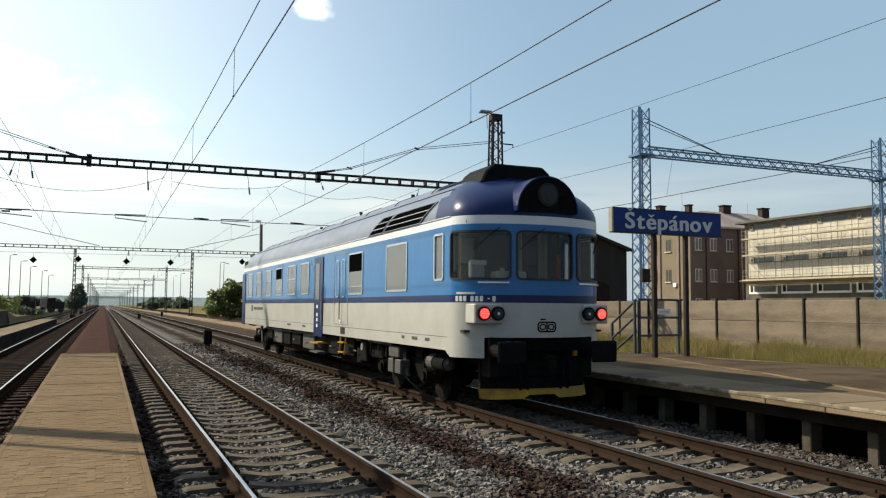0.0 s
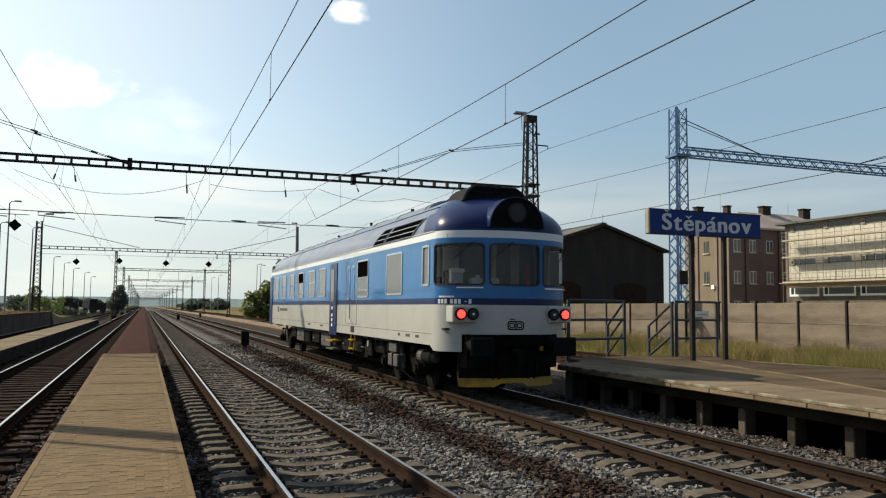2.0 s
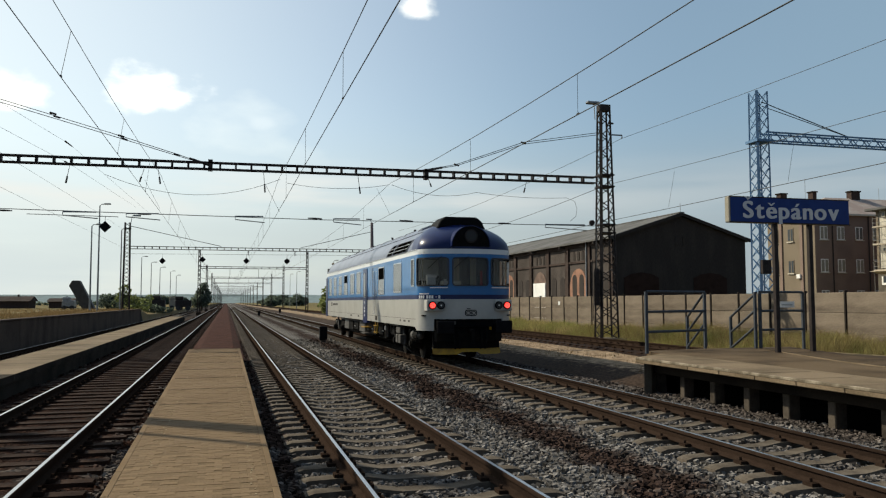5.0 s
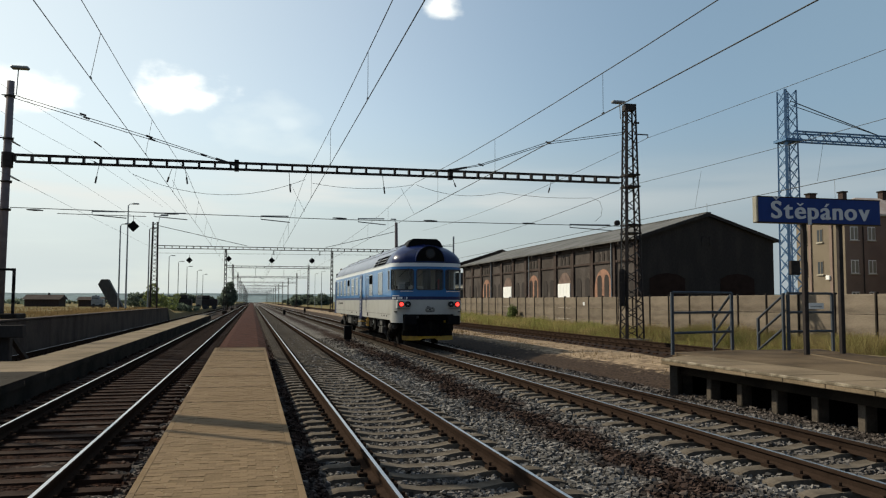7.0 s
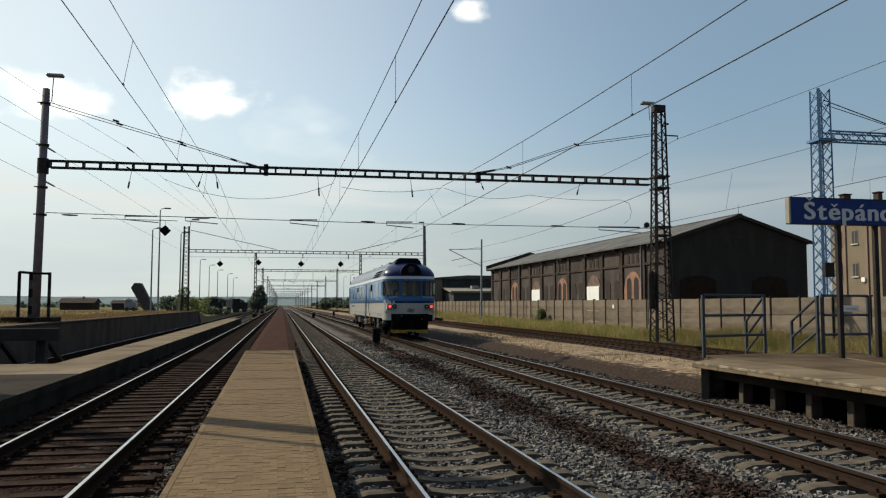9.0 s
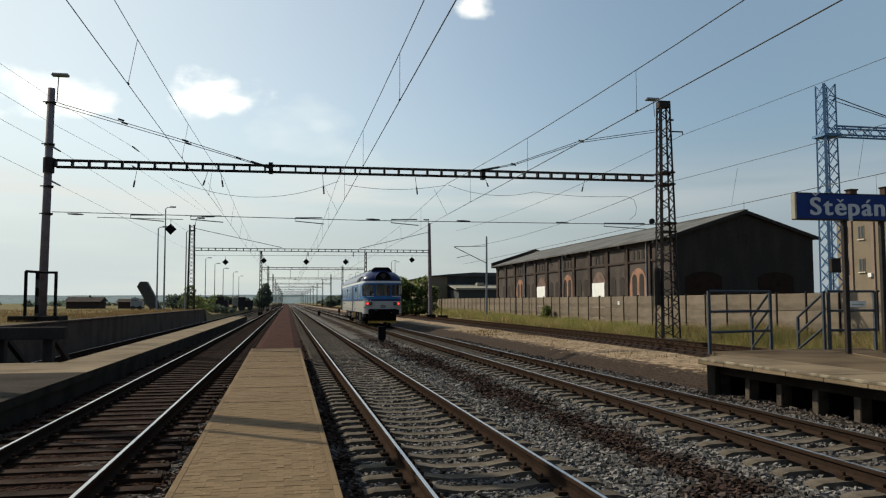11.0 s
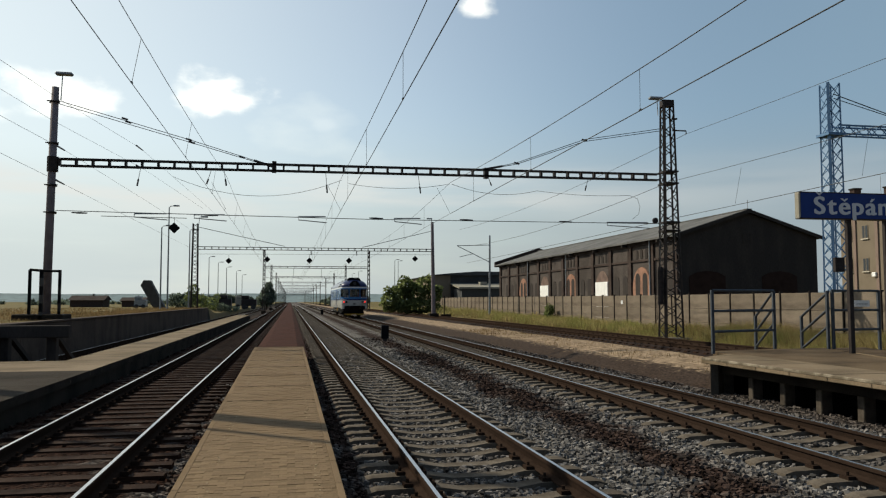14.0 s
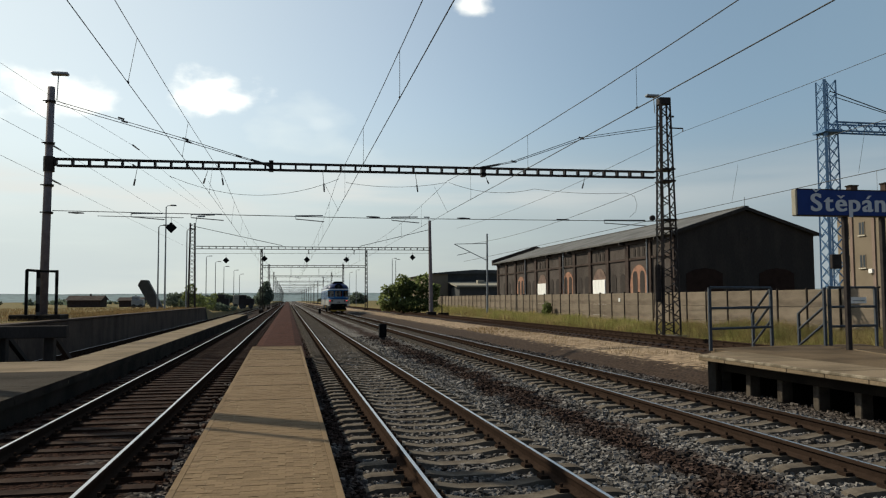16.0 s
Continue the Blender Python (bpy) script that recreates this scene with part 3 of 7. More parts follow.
def make_ballast():
    """The stone bed under the three main tracks and the two sidings."""
    for name, x0, x1, z, step, y0, y1, material, label in (
            ("ballast_bed", -4.5, 9.35, -0.25, 0.3, -8, 1600, BALLAST, "grey crushed-stone ballast with rust-brown bands and one painted shade strip"),
            ("siding_ballast", 13.3, 16.9, 0.04, 0.6, -12, 600, SIDING_GRIT, "dark rust-brown ballast of the siding"),
            ("old_siding_ballast", -8.6, -5.4, -0.25, 0.6, 18, 140, BALLAST, "dirty ballast of a disused siding")):
        xs = list(np.arange(x0, x1 + 0.01, step))
        ys = list(np.arange(y0, 45, step)) + list(np.arange(46, 130, 2.0)) + [y for y in (140, 170, 220, 300, 420, 600, 900, 1600) if y <= y1]
        verts, faces = [], []
        for y in ys:
            for i, x in enumerate(xs):
                drop = 0.2 if i in (0, len(xs) - 1) else -0.05 * ease(-1.2, -1.7, x) * (x > -4.4) if name == "ballast_bed" else 0
                verts.append((x, y, z - drop + 0.022 * noise.noise((x * 1.9, y * 1.9, 0)) + 0.012 * noise.noise((x * 6, y * 6, 5))))
        n = len(xs)
        for j in range(len(ys) - 1):
            for i in range(n - 1):
                faces.append((j * n + i, j * n + i + 1, (j + 1) * n + i + 1, (j + 1) * n + i))
        tagged(new(name, arr_mesh(name, verts, faces, material, True)), label, "ballast", kind="structure")
    # red-brown grit strip between the tracks, past the end of the island platform
    b = Build()
    ys = list(np.arange(28.3, 60, 1.0)) + [70, 90, 130, 200, 400, 1200]
    for ya, yb in zip(ys, ys[1:]):
        for xa, xb, za, zb in ((-1.35, -1.0, -0.2, -0.06), (-1.0, 0.3, -0.06, -0.06), (0.3, 0.65, -0.06, -0.2)):
            b.face([(xa, ya, za), (xb, ya, zb), (xb, yb, zb), (xa, yb, za)])
    tagged(part("grit_strip", b, REDGRIT), "red-brown gritty strip between two tracks", "path", kind="structure")


TRACKS = {"left": -2.68, "middle": 2.11, "right": 6.88}
PITCH = 0.6


def make_stones():
    rng = np.random.default_rng(4)
    regions = ((0.55, 9.2, 5.2, 12.5, 430, 0.034), (0.55, 9.2, 12.5, 22, 240, 0.037), (0.55, 9.2, 22, 32, 70, 0.04), (0.55, 9.2, 32, 44, 22, 0.04), (-4.4, -1.15, 6.5, 22, 170, 0.033), (-4.4, -1.15, 22, 40, 30, 0.04), (8.9, 9.5, 5, 17, 150, 0.035))
    cube = np.array([(x, y, z) for x in (-1, 1) for y in (-1, 1) for z in (-1, 1)], float)
    quads = np.array(((0, 1, 3, 2), (4, 6, 7, 5), (0, 4, 5, 1), (2, 3, 7, 6), (0, 2, 6, 4), (1, 5, 7, 3)))
    allv, allf, count = [], [], 0
    for x0, x1, y0, y1, density, size in regions:
        n = int((x1 - x0) * (y1 - y0) * density)
        c = np.stack([rng.uniform(x0, x1, n), rng.uniform(y0, y1, n)], 1)
        keep = np.ones(n, bool)
        for centre in TRACKS.values():
            d = np.abs(c[:, 0] - centre)
            keep &= ~((np.abs(d - 0.7535) < 0.10))
            near = np.abs((c[:, 1] + PITCH / 2) % PITCH - PITCH / 2) < 0.15
            keep &= ~((d < 1.32) & near & (rng.random(n) < np.where(d < 0.9, 0.96, 0.6)))
        c = c[keep]
        n = len(c)
        half = size * rng.uniform(0.5, 1.15, (n, 1, 1)) * rng.uniform(0.65, 1.1, (n, 1, 3)) * np.array([1, 1, 0.8])
        v = cube[None] * half * rng.uniform(0.55, 1.1, (n, 8, 3))
        a = rng.uniform(0, 6.28, n)
        t = rng.uniform(-0.6, 0.6, n)
        ca, sa, ct, st = np.cos(a)[:, None], np.sin(a)[:, None], np.cos(t)[:, None], np.sin(t)[:, None]
        x, y, z = v[..., 0], v[..., 1] * ct - v[..., 2] * st, v[..., 1] * st + v[..., 2] * ct
        v = np.stack([x * ca - y * sa + c[:, :1], x * sa + y * ca + c[:, 1:], z - 0.235 + rng.uniform(-0.012, 0.02, (n, 1))], -1)
        allv.append(v.reshape(-1, 3))
        allf.append((quads[None] + (np.arange(n) * 8)[:, None, None] + count).reshape(-1, 4))
        count += n * 8
    me = arr_mesh("ballast_stones", np.concatenate(allv).tolist(), np.concatenate(allf).tolist(), STONES)
    tagged(new("ballast_stones", me), "loose grey and rust-brown crushed ballast stones", "ballast", kind="stuff")


def rail_mesh(length, y0):
    half = [(0.0, 0.0), (0.020, -0.0005), (0.029, -0.003), (0.034, -0.010), (0.036, -0.040), (0.012, -0.052), (0.010, -0.120), (0.070, -0.142), (0.075, -0.160)]
    outline = [(-x, z) for x, z in half[1:]] + [(x, z) for x, z in reversed(half)]
    b = Build()
    cuts = [y0, y0 + 60, y0 + 200, y0 + length]
    for ya, yb in zip(cuts, cuts[1:]):
        n = len(outline)
        for i in range(n):
            p, q = outline[i], outline[(i + 1) % n]
            top = p[1] > -0.002 and q[1] > -0.002
            b.face([(p[0], ya, p[1]), (p[0], yb, p[1]), (q[0], yb, q[1]), (q[0], ya, q[1])], 1 if top else 0)
    return b


def sleeper_build(concrete):
    """A sleeper with raised rail seats, a dip between them and the rail clips."""
    b = Build()
    if concrete:
        prof = [(-1.3, -0.20), (-1.2, -0.172), (-0.95, -0.165), (-0.55, -0.165), (-0.3, -0.205), (0.3, -0.205), (0.55, -0.165), (0.95, -0.165), (1.2, -0.172), (1.3, -0.20)]
    else:
        prof = [(-1.3, -0.175), (1.3, -0.175)]
    for (xa, za), (xb, zb) in zip(prof, prof[1:]):
        b.face([(xa, -0.11, za), (xb, -0.11, zb), (xb, 0.11, zb), (xa, 0.11, za)])
        for s in (-1, 1):
            b.face([(xa, s * 0.11, za), (xb, s * 0.11, zb), (xb, s * 0.145, -0.33), (xa, s * 0.145, -0.33)][::s])
    for s in (-1, 1):
        z = prof[0][1]
        b.face([(s * 1.3, -0.11, z), (s * 1.3, 0.11, z), (s * 1.32, 0.145, -0.33), (s * 1.32, -0.145, -0.33)][::s])
        for o in (-0.125, 0.125):
            x = s * 0.7535 + o
            b.box(x - 0.045, x + 0.045, -0.075, 0.075, -0.166, -0.125, 1)
            b.rod((x, 0, -0.13), (x, 0, -0.085), 0.018, 6, mi=1)
    return b


def make_tracks():
    for key, centre in TRACKS.items():
        old = key == "left"
        ob = thing("railway_track", "railway track with polished rail heads on " + ("rust-stained brown sleepers" if old else "pale concrete sleepers"), "track", "main tracks", "structure", pose(centre, 0, 0))
        for s in (-0.7535, 0.7535):
            r = part("rail", rail_mesh(1500, -12), [RAIL_SIDE, RAIL_TOP], ob, "rusty rail with a bright worn head")
            r.location.x = s
        me = sleeper_build(not old).mesh("sleeper", [SLEEPER_OLD if old else SLEEPER, RAIL_SIDE])
        for i in range(7, 105):
            sl = part("sleeper", me, None, ob)
            sl.location.y = i * PITCH
            sl.rotation_euler.z = random.uniform(-0.012, 0.012)
        src = sleeper_build(not old)
        far = Build()
        for i in list(range(-10, 7)) + list(range(105, 520)):
            k = len(far.v)
            far.v += [(x, y + i * PITCH, z) for x, y, z in src.v]
            far.f += [tuple(k + q for q in f) for f in src.f]
            far.m += src.m
        tagged(part("far_sleepers", far, [SLEEPER_OLD if old else SLEEPER, RAIL_SIDE], ob), kind="stuff")
    for name, centre, z, y0, length, label in (("siding_track", 15.0, 0.2, -12, 500, "disused siding with dull brown rails and dark sleepers"), ("old_siding", -6.82, -0.02, 25.6, 110, "old siding with dull rails beside a loading ramp")):
        ob = thing(name, label, "track", "sidings", "structure", pose(centre, 0, z))
        for s in (-0.7535, 0.7535):
            part("rail", rail_mesh(length, y0), [RAIL_SIDE, STEEL_GREY if name == "old_siding" else RAIL_SIDE], ob).location.x = s
        me = sleeper_build(False).mesh("sleeper", [SLEEPER_OLD, RAIL_SIDE])
        for i in range(80):
            sl = part("sleeper", me, None, ob)
            sl.location.y = max(y0, 8) + 0.4 + i * 0.65
            sl.rotation_euler.z = random.uniform(-0.02, 0.02)


# ---- platforms ----
def make_island():
    """Low paved platform between the left and the middle track."""
    ob = thing("island_platform", "low platform of yellowish interlocking pavers with concrete kerbs", "platform", kind="structure")
    b = box(-1.0, 0.40, -8, 28.2, -0.3, 0.1945)
    part("bed", b, JOINT, ob)
    for x0, x1 in ((-1.07, -1.0), (0.40, 0.47)):
        for i in range(36):
            part("kerb_stone", box(x0, x1, -8 + i * 1.0055 + 0.004, -8 + (i + 1) * 1.0055 - 0.002, -0.35, 0.197), PAVER, ob, bevel=0.006)
    part("end_kerb", box(-1.07, 0.47, 28.2, 28.3, -0.35, 0.2), PAVER, ob, bevel=0.008)
    # wavy-edged pavers, long side across the platform
    w, d, k = 0.16, 0.1, 0.009

    def outline(x, y, w):
        return [(x, y), (x + w * 0.25, y + k), (x + w * 0.5, y), (x + w * 0.75, y + k), (x + w, y), (x + w - 0.006, y + d * 0.5), (x + w, y + d), (x + w * 0.75, y + d + k), (x + w * 0.5, y + d), (x + w * 0.25, y + d + k), (x, y + d), (x - 0.006, y + d * 0.5)]

    def slab(b, ox, oy, w, dz=0.0):
        lo = [(ox + (px - ox) * 0.982 + w * 0.009, oy + (py - oy) * 0.965 + d * 0.0175) for px, py in outline(ox, oy, w)]
        b.prism(lo, "z", 0.15, 0.196 + dz)

    one = Build()
    slab(one, 0, 0, w)
    one = one.mesh("paver", PAVER)
    rest = Build()
    rows = int(36.0 / d)
    for j in range(rows):
        y = -7.9 + j * d
        shift = 0.08 if j % 2 else 0.0
        for i in range(10):
            x = -0.998 + i * w - shift
            wide = w
            if x < -1.0:
                x, wide = -0.998, w / 2
            if x + wide > 0.4:
                wide = 0.398 - x
            if wide < 0.04:
                continue
            if 6.4 < y < 9.4 and abs(wide - w) < 0.01:
                p = part("paver", one, None, ob)
                p.location = (x, y, random.uniform(-0.002, 0.003))
            elif y > 4:
                slab(rest, x, y, wide, random.uniform(-0.002, 0.003))
    tagged(part("pavers", rest, PAVER_FAR, ob), kind="stuff")
    for i in range(7):
        y = 13.1 + i * 2.2
        part("expansion_joint", box(-0.998, 0.398, y, y + 0.022, 0.15, 0.2), CONCRETE_DARK, ob)
    # what is left of two painted lines
    rng = random.Random(77)
    for x in (-0.77, 0.25):
        marks = Build()
        y = 4.5
        while y < 18:
            y += rng.uniform(0.05, 0.22)
            if noise.noise((x * 5, y * 1.1, 2)) < -0.05:
                continue
            a, l, w2 = x + rng.uniform(-0.03, 0.03), rng.uniform(0.015, 0.045), rng.uniform(0.006, 0.014)
            marks.prism([(a - w2, y), (a + w2 * 0.7, y - 0.008), (a + w2, y + l), (a - w2 * 0.5, y + l + 0.01)], "z", 0.19, 0.2005)
        tagged(part("worn_line", marks, WORN_LINE, ob, "flaked remains of a pale painted line"), kind="stuff")


    # the left edge runs slightly askew to the tracks
    done = set()

    def askew(y):
        return (1.40 + 0.0105 * (min(y, 28.3) - 6.9)) / 1.5

    for ch in ob.children:
        if ch.name.split(".")[0] == "paver":
            f = askew(ch.location.y)
            ch.location.x, ch.scale.x = 0.43 + (ch.location.x - 0.43) * f, f
        elif ch.data.name not in done:
            done.add(ch.data.name)
            for v in ch.data.vertices:
                v.co.x = 0.43 + (v.co.x - 0.43) * askew(v.co.y)


def make_right_platform():
    """Slab platform on concrete pillars, ending beside the railcar's track."""
    ob = thing("platform", "concrete slab platform on short pillars, shade below its edge put in the colours", "platform", kind="structure")
    # deck: edge slabs, then worn asphalt behind
    end = 15.95
    for i in range(28):
        y1 = end - i * 1.03
        part("edge_slab", Build().prism([(8.78, y1 - 1.025), (9.95, y1 - 1.025), (9.95, y1 if i else end + 0.9), (8.78, y1 if i else end)], "z", 0.43, 0.55 + random.uniform(-0.004, 0.004)), PLATFORM_TOP, ob, bevel=0.012)
    part("deck", Build().prism([(9.955, -13), (17.2, -13), (17.2, 8.0), (13.9, 15.5), (14.9, 18.55), (12.1, 18.45), (10.2, 17.95), (9.955, end + 0.9)], "z", 0.3, 0.545), DECK, ob)
    part("joint_strip", box(9.96, 10.16, -13, end + 0.4, 0.54, 0.549), PLATFORM_TOP, ob)
    part("worn_rim", box(8.772, 8.83, -13, end - 0.02, 0.50, 0.557), mat("pale worn slab rim", (0.26, 0.22, 0.165), 0.9, second=(0.12, 0.098, 0.07), scale=3.5, fine=30, bump=0.4, mixat=(0.4, 0.6)), ob, "pale chipped slab edge", bevel=0.012)
    for i in range(28):
        y = 15.86 - i * 1.06
        part("pillar", box(9.22, 9.45, y - 0.085, y + 0.085, -0.45, 0.24), PILLAR, ob, bevel=0.015)
    apron = [(13.2, 17.4), (13.0, 16.4), (12.2, 13.7), (11.85, 11.8), (10.85, 8.9), (10.3, 6.0), (10.3, -5), (17.1, -5), (17.1, 8), (13.95, 15.35), (14.6, 18.1)]
    part("grit_apron", Build().prism(list(reversed(apron)), "z", 0.5, 0.556), EARTH, ob, "dark trodden grit behind the slabs")
    for p, q in zip(apron[1:5], apron[2:6]):
        d = Vector((q[0] - p[0], q[1] - p[1])).normalized() * 0.05
        part("pale_kerb", Build().prism([(p[0], p[1]), (p[0] + d.y, p[1] - d.x), (q[0] + d.y, q[1] - d.x), (q[0], q[1])], "z", 0.5, 0.566), PLATFORM_TOP, ob)
    # beam coloured dark for the shade under the overhanging slabs
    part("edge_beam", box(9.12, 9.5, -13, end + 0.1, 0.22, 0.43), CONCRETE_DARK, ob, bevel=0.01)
    # wall behind the pillars is coloured black for the shade under the edge
    part("back_wall", box(9.75, 9.9, -13, end + 0.6, -0.45, 0.43), FLAT_BLACK, ob)
    part("end_wall", Build().prism([(8.82, end - 0.3), (9.0, end - 0.3), (10.2, end + 0.75), (10.2, end + 0.95)], "z", -0.4, 0.43), CONCRETE, ob)
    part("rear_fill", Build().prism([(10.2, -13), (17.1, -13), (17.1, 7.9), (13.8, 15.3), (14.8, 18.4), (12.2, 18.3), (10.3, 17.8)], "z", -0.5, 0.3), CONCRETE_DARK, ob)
    # flat rise of worn ground behind the deck
    tagged(part("earth_bank", Build().prism([(13.9, 15.4), (17.25, 7.9), (17.25, -13), (19, -13), (19, 8), (17, 13), (15.6, 18.4), (14.95, 18.5)], "z", -0.5, 0.42), MEADOW), "worn grassy bank behind the platform", "bank", kind="structure")


def make_left_platform():
    """Old low platform beyond the left track, with a ramp down at its far end."""
    ob = thing("side_platform", "old low concrete platform with pale worn slabs beside the track", "platform", kind="structure")

    def top(y):
        return float(np.interp(y, (6, 30, 60, 88, 91.5), (0.26, 0.26, 0.265, 0.28, -0.1)))

    b, w = Build(), Build()
    for i in range(53):
        y0, y1 = 6 + i * 1.6, 6 + (i + 1) * 1.6
        z0, z1 = top(y0), top(y1 - 0.012)
        sl = Build()
        for (xa, xb) in ((-5.68, -4.32), (-8.6, -5.68)):
            if xa < -6 and y0 > 20.5:
                continue
            sl.face([(xa, y0, z0), (xb, y0, z0), (xb, y1 - 0.012, z1), (xa, y1 - 0.012, z1)])
            # edge face gets the darker colour of its shaded side
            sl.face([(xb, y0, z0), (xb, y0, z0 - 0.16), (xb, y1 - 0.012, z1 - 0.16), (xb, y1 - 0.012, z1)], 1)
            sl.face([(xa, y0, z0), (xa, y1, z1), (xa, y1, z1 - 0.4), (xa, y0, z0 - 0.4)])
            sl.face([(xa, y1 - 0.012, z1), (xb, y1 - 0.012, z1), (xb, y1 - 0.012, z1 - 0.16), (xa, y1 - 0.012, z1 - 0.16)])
        # slabs that begin nearer than 18 m get the darker top
        part("slab", sl, [SLAB_DARK if y0 < 18.0 else PLATFORM_TOP, CONCRETE_DARK], ob)
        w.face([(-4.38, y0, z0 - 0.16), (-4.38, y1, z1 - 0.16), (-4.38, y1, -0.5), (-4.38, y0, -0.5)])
    # shade of this side is carried on down the wall in its colour
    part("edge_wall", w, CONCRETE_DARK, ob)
    # loading ramp
    ramp = thing("loading_ramp", "dark weathered concrete loading ramp wall with grass on top", "ramp", kind="structure")
    for i in range(16):
        part("wall_block", box(-8.95, -8.6, 8 + i * 5, 13 + i * 5 - 0.02, -0.5, 1.02), RAMP_WALL, ramp, bevel=0.02)
    part("coping", box(-9.0, -8.55, 8, 88, 1.02, 1.09), RAMP_WALL, ramp, bevel=0.015)
    part("ramp_end", Build().prism([(88, -0.5), (91, -0.5), (88, 1.0)], "x", -8.9, -8.6), CONCRETE_DARK, ramp)


def make_buffer_stop():
    ob = thing("buffer_stop", "dark timber buffer stop at the end of a siding", "buffer stop")
    for x in (-8.2, -6.9):
        part("upright", box(x - 0.14, x + 0.14, 25.2, 25.5, -0.3, 1.05), TIMBER_SHADE, ob, bevel=0.02)
        part("brace", Build().rod((x, 25.3, 0.95), (x + 0.12, 27.4, -0.2), 0.1, 4), TIMBER_SHADE, ob)
    part("crossbeam", box(-9.3, -6.35, 24.95, 25.22, 0.72, 1.08), TIMBER_SHADE, ob, bevel=0.02)
    part("base_rail", box(-9.2, -6.4, 25.15, 25.28, -0.12, 0.0), RAIL_SIDE, ob)


# ---- overhead line ----
def lattice(b, a, z0, z1, w0, w1, bays, chord=0.045, brace=0.022, depth=1.0, two=False, heavy=0.0):
    """Four tapering corner angles with zigzag bracing, round the axis through (a.x, a.y)."""
    ax, ay = a

    def corner(i, t):
        w = w0 + (w1 - w0) * t
        sx, sy = ((-1, -1), (1, -1), (1, 1), (-1, 1))[i]
        return Vector((ax + sx * w / 2, ay + sy * w * depth / 2, z0 + (z1 - z0) * t))

    for i in range(4):
        b.rod(corner(i, 0), corner(i, 1), heavy if heavy and i == 0 else chord, 4)
    for i in range(4):
        j = (i + 1) % 4
        for k in range(bays):
            t0, t1 = k / bays, (k + 1) / bays
            p, q = (i, j) if k % 2 else (j, i)
            b.rod(corner(p, t0), corner(q, t1), brace, 4, cap=False)
            if two:
                b.rod(corner(q, t0), corner(p, t1), brace, 4, cap=False)
    return b


def ladder_beam(b, x0, x1, y, z0, z1, step, tall=0.34, thick=0.04, deep=0.3, post=0.04):
    """Beam of flat chords with upright plates between them."""
    n = max(2, int(abs(x1 - x0) / step))
    for i in range(n):
        xa, xb = x0 + (x1 - x0) * i / n, x0 + (x1 - x0) * (i + 1) / n
        za = z0 + (z1 - z0) * i / n
        zb = z0 + (z1 - z0) * (i + 1) / n
        for o in (0, tall):
            for s in (-deep / 2, deep / 2):
                b.face([(xa, y + s - 0.03, za + o - thick), (xb, y + s - 0.03, zb + o - thick), (xb, y + s - 0.03, zb + o + thick), (xa, y + s - 0.03, za + o + thick)])
                b.face([(xa, y + s + 0.03, za + o - thick), (xa, y + s + 0.03, za + o + thick), (xb, y + s + 0.03, zb + o + thick), (xb, y + s + 0.03, zb + o - thick)])
                b.face([(xa, y + s - 0.03, za + o + thick), (xb, y + s - 0.03, zb + o + thick), (xb, y + s + 0.03, zb + o + thick), (xa, y + s + 0.03, za + o + thick)])
                b.face([(xa, y + s - 0.03, za + o - thick), (xa, y + s + 0.03, za + o - thick), (xb, y + s + 0.03, zb + o - thick), (xb, y + s - 0.03, zb + o - thick)])
        b.box(xa - post, xa + post, y - deep / 2, y + deep / 2, za, za + tall)
    return b


def insulator(b, a, c, r=0.055, n=5):
    """A string of discs between two points."""
    a, c = Vector(a), Vector(c)
    b.rod(a, c, r * 0.4, 6)
    for i in range(n):
        p = a.lerp(c, (i + 0.5) / n)
        d = (c - a).normalized() * 0.02
        b.rod(p - d, p + d, r, 8)
    return b


def lamp_head(parent, x, y, z, side, post_z):
    part("lamp_arm", Build().path([(x, y, post_z), (x + side * 0.04, y, z - 0.05), (x + side * 0.2, y, z)], 0.022), STEEL_GREY, parent)
    part("lamp_head", box(x + side * 0.1 - 0.33, x + side * 0.1 + 0.33, y - 0.14, y + 0.14, z - 0.06, z + 0.07), STEEL_GREY, parent, "grey platform lamp head", bevel=0.04)


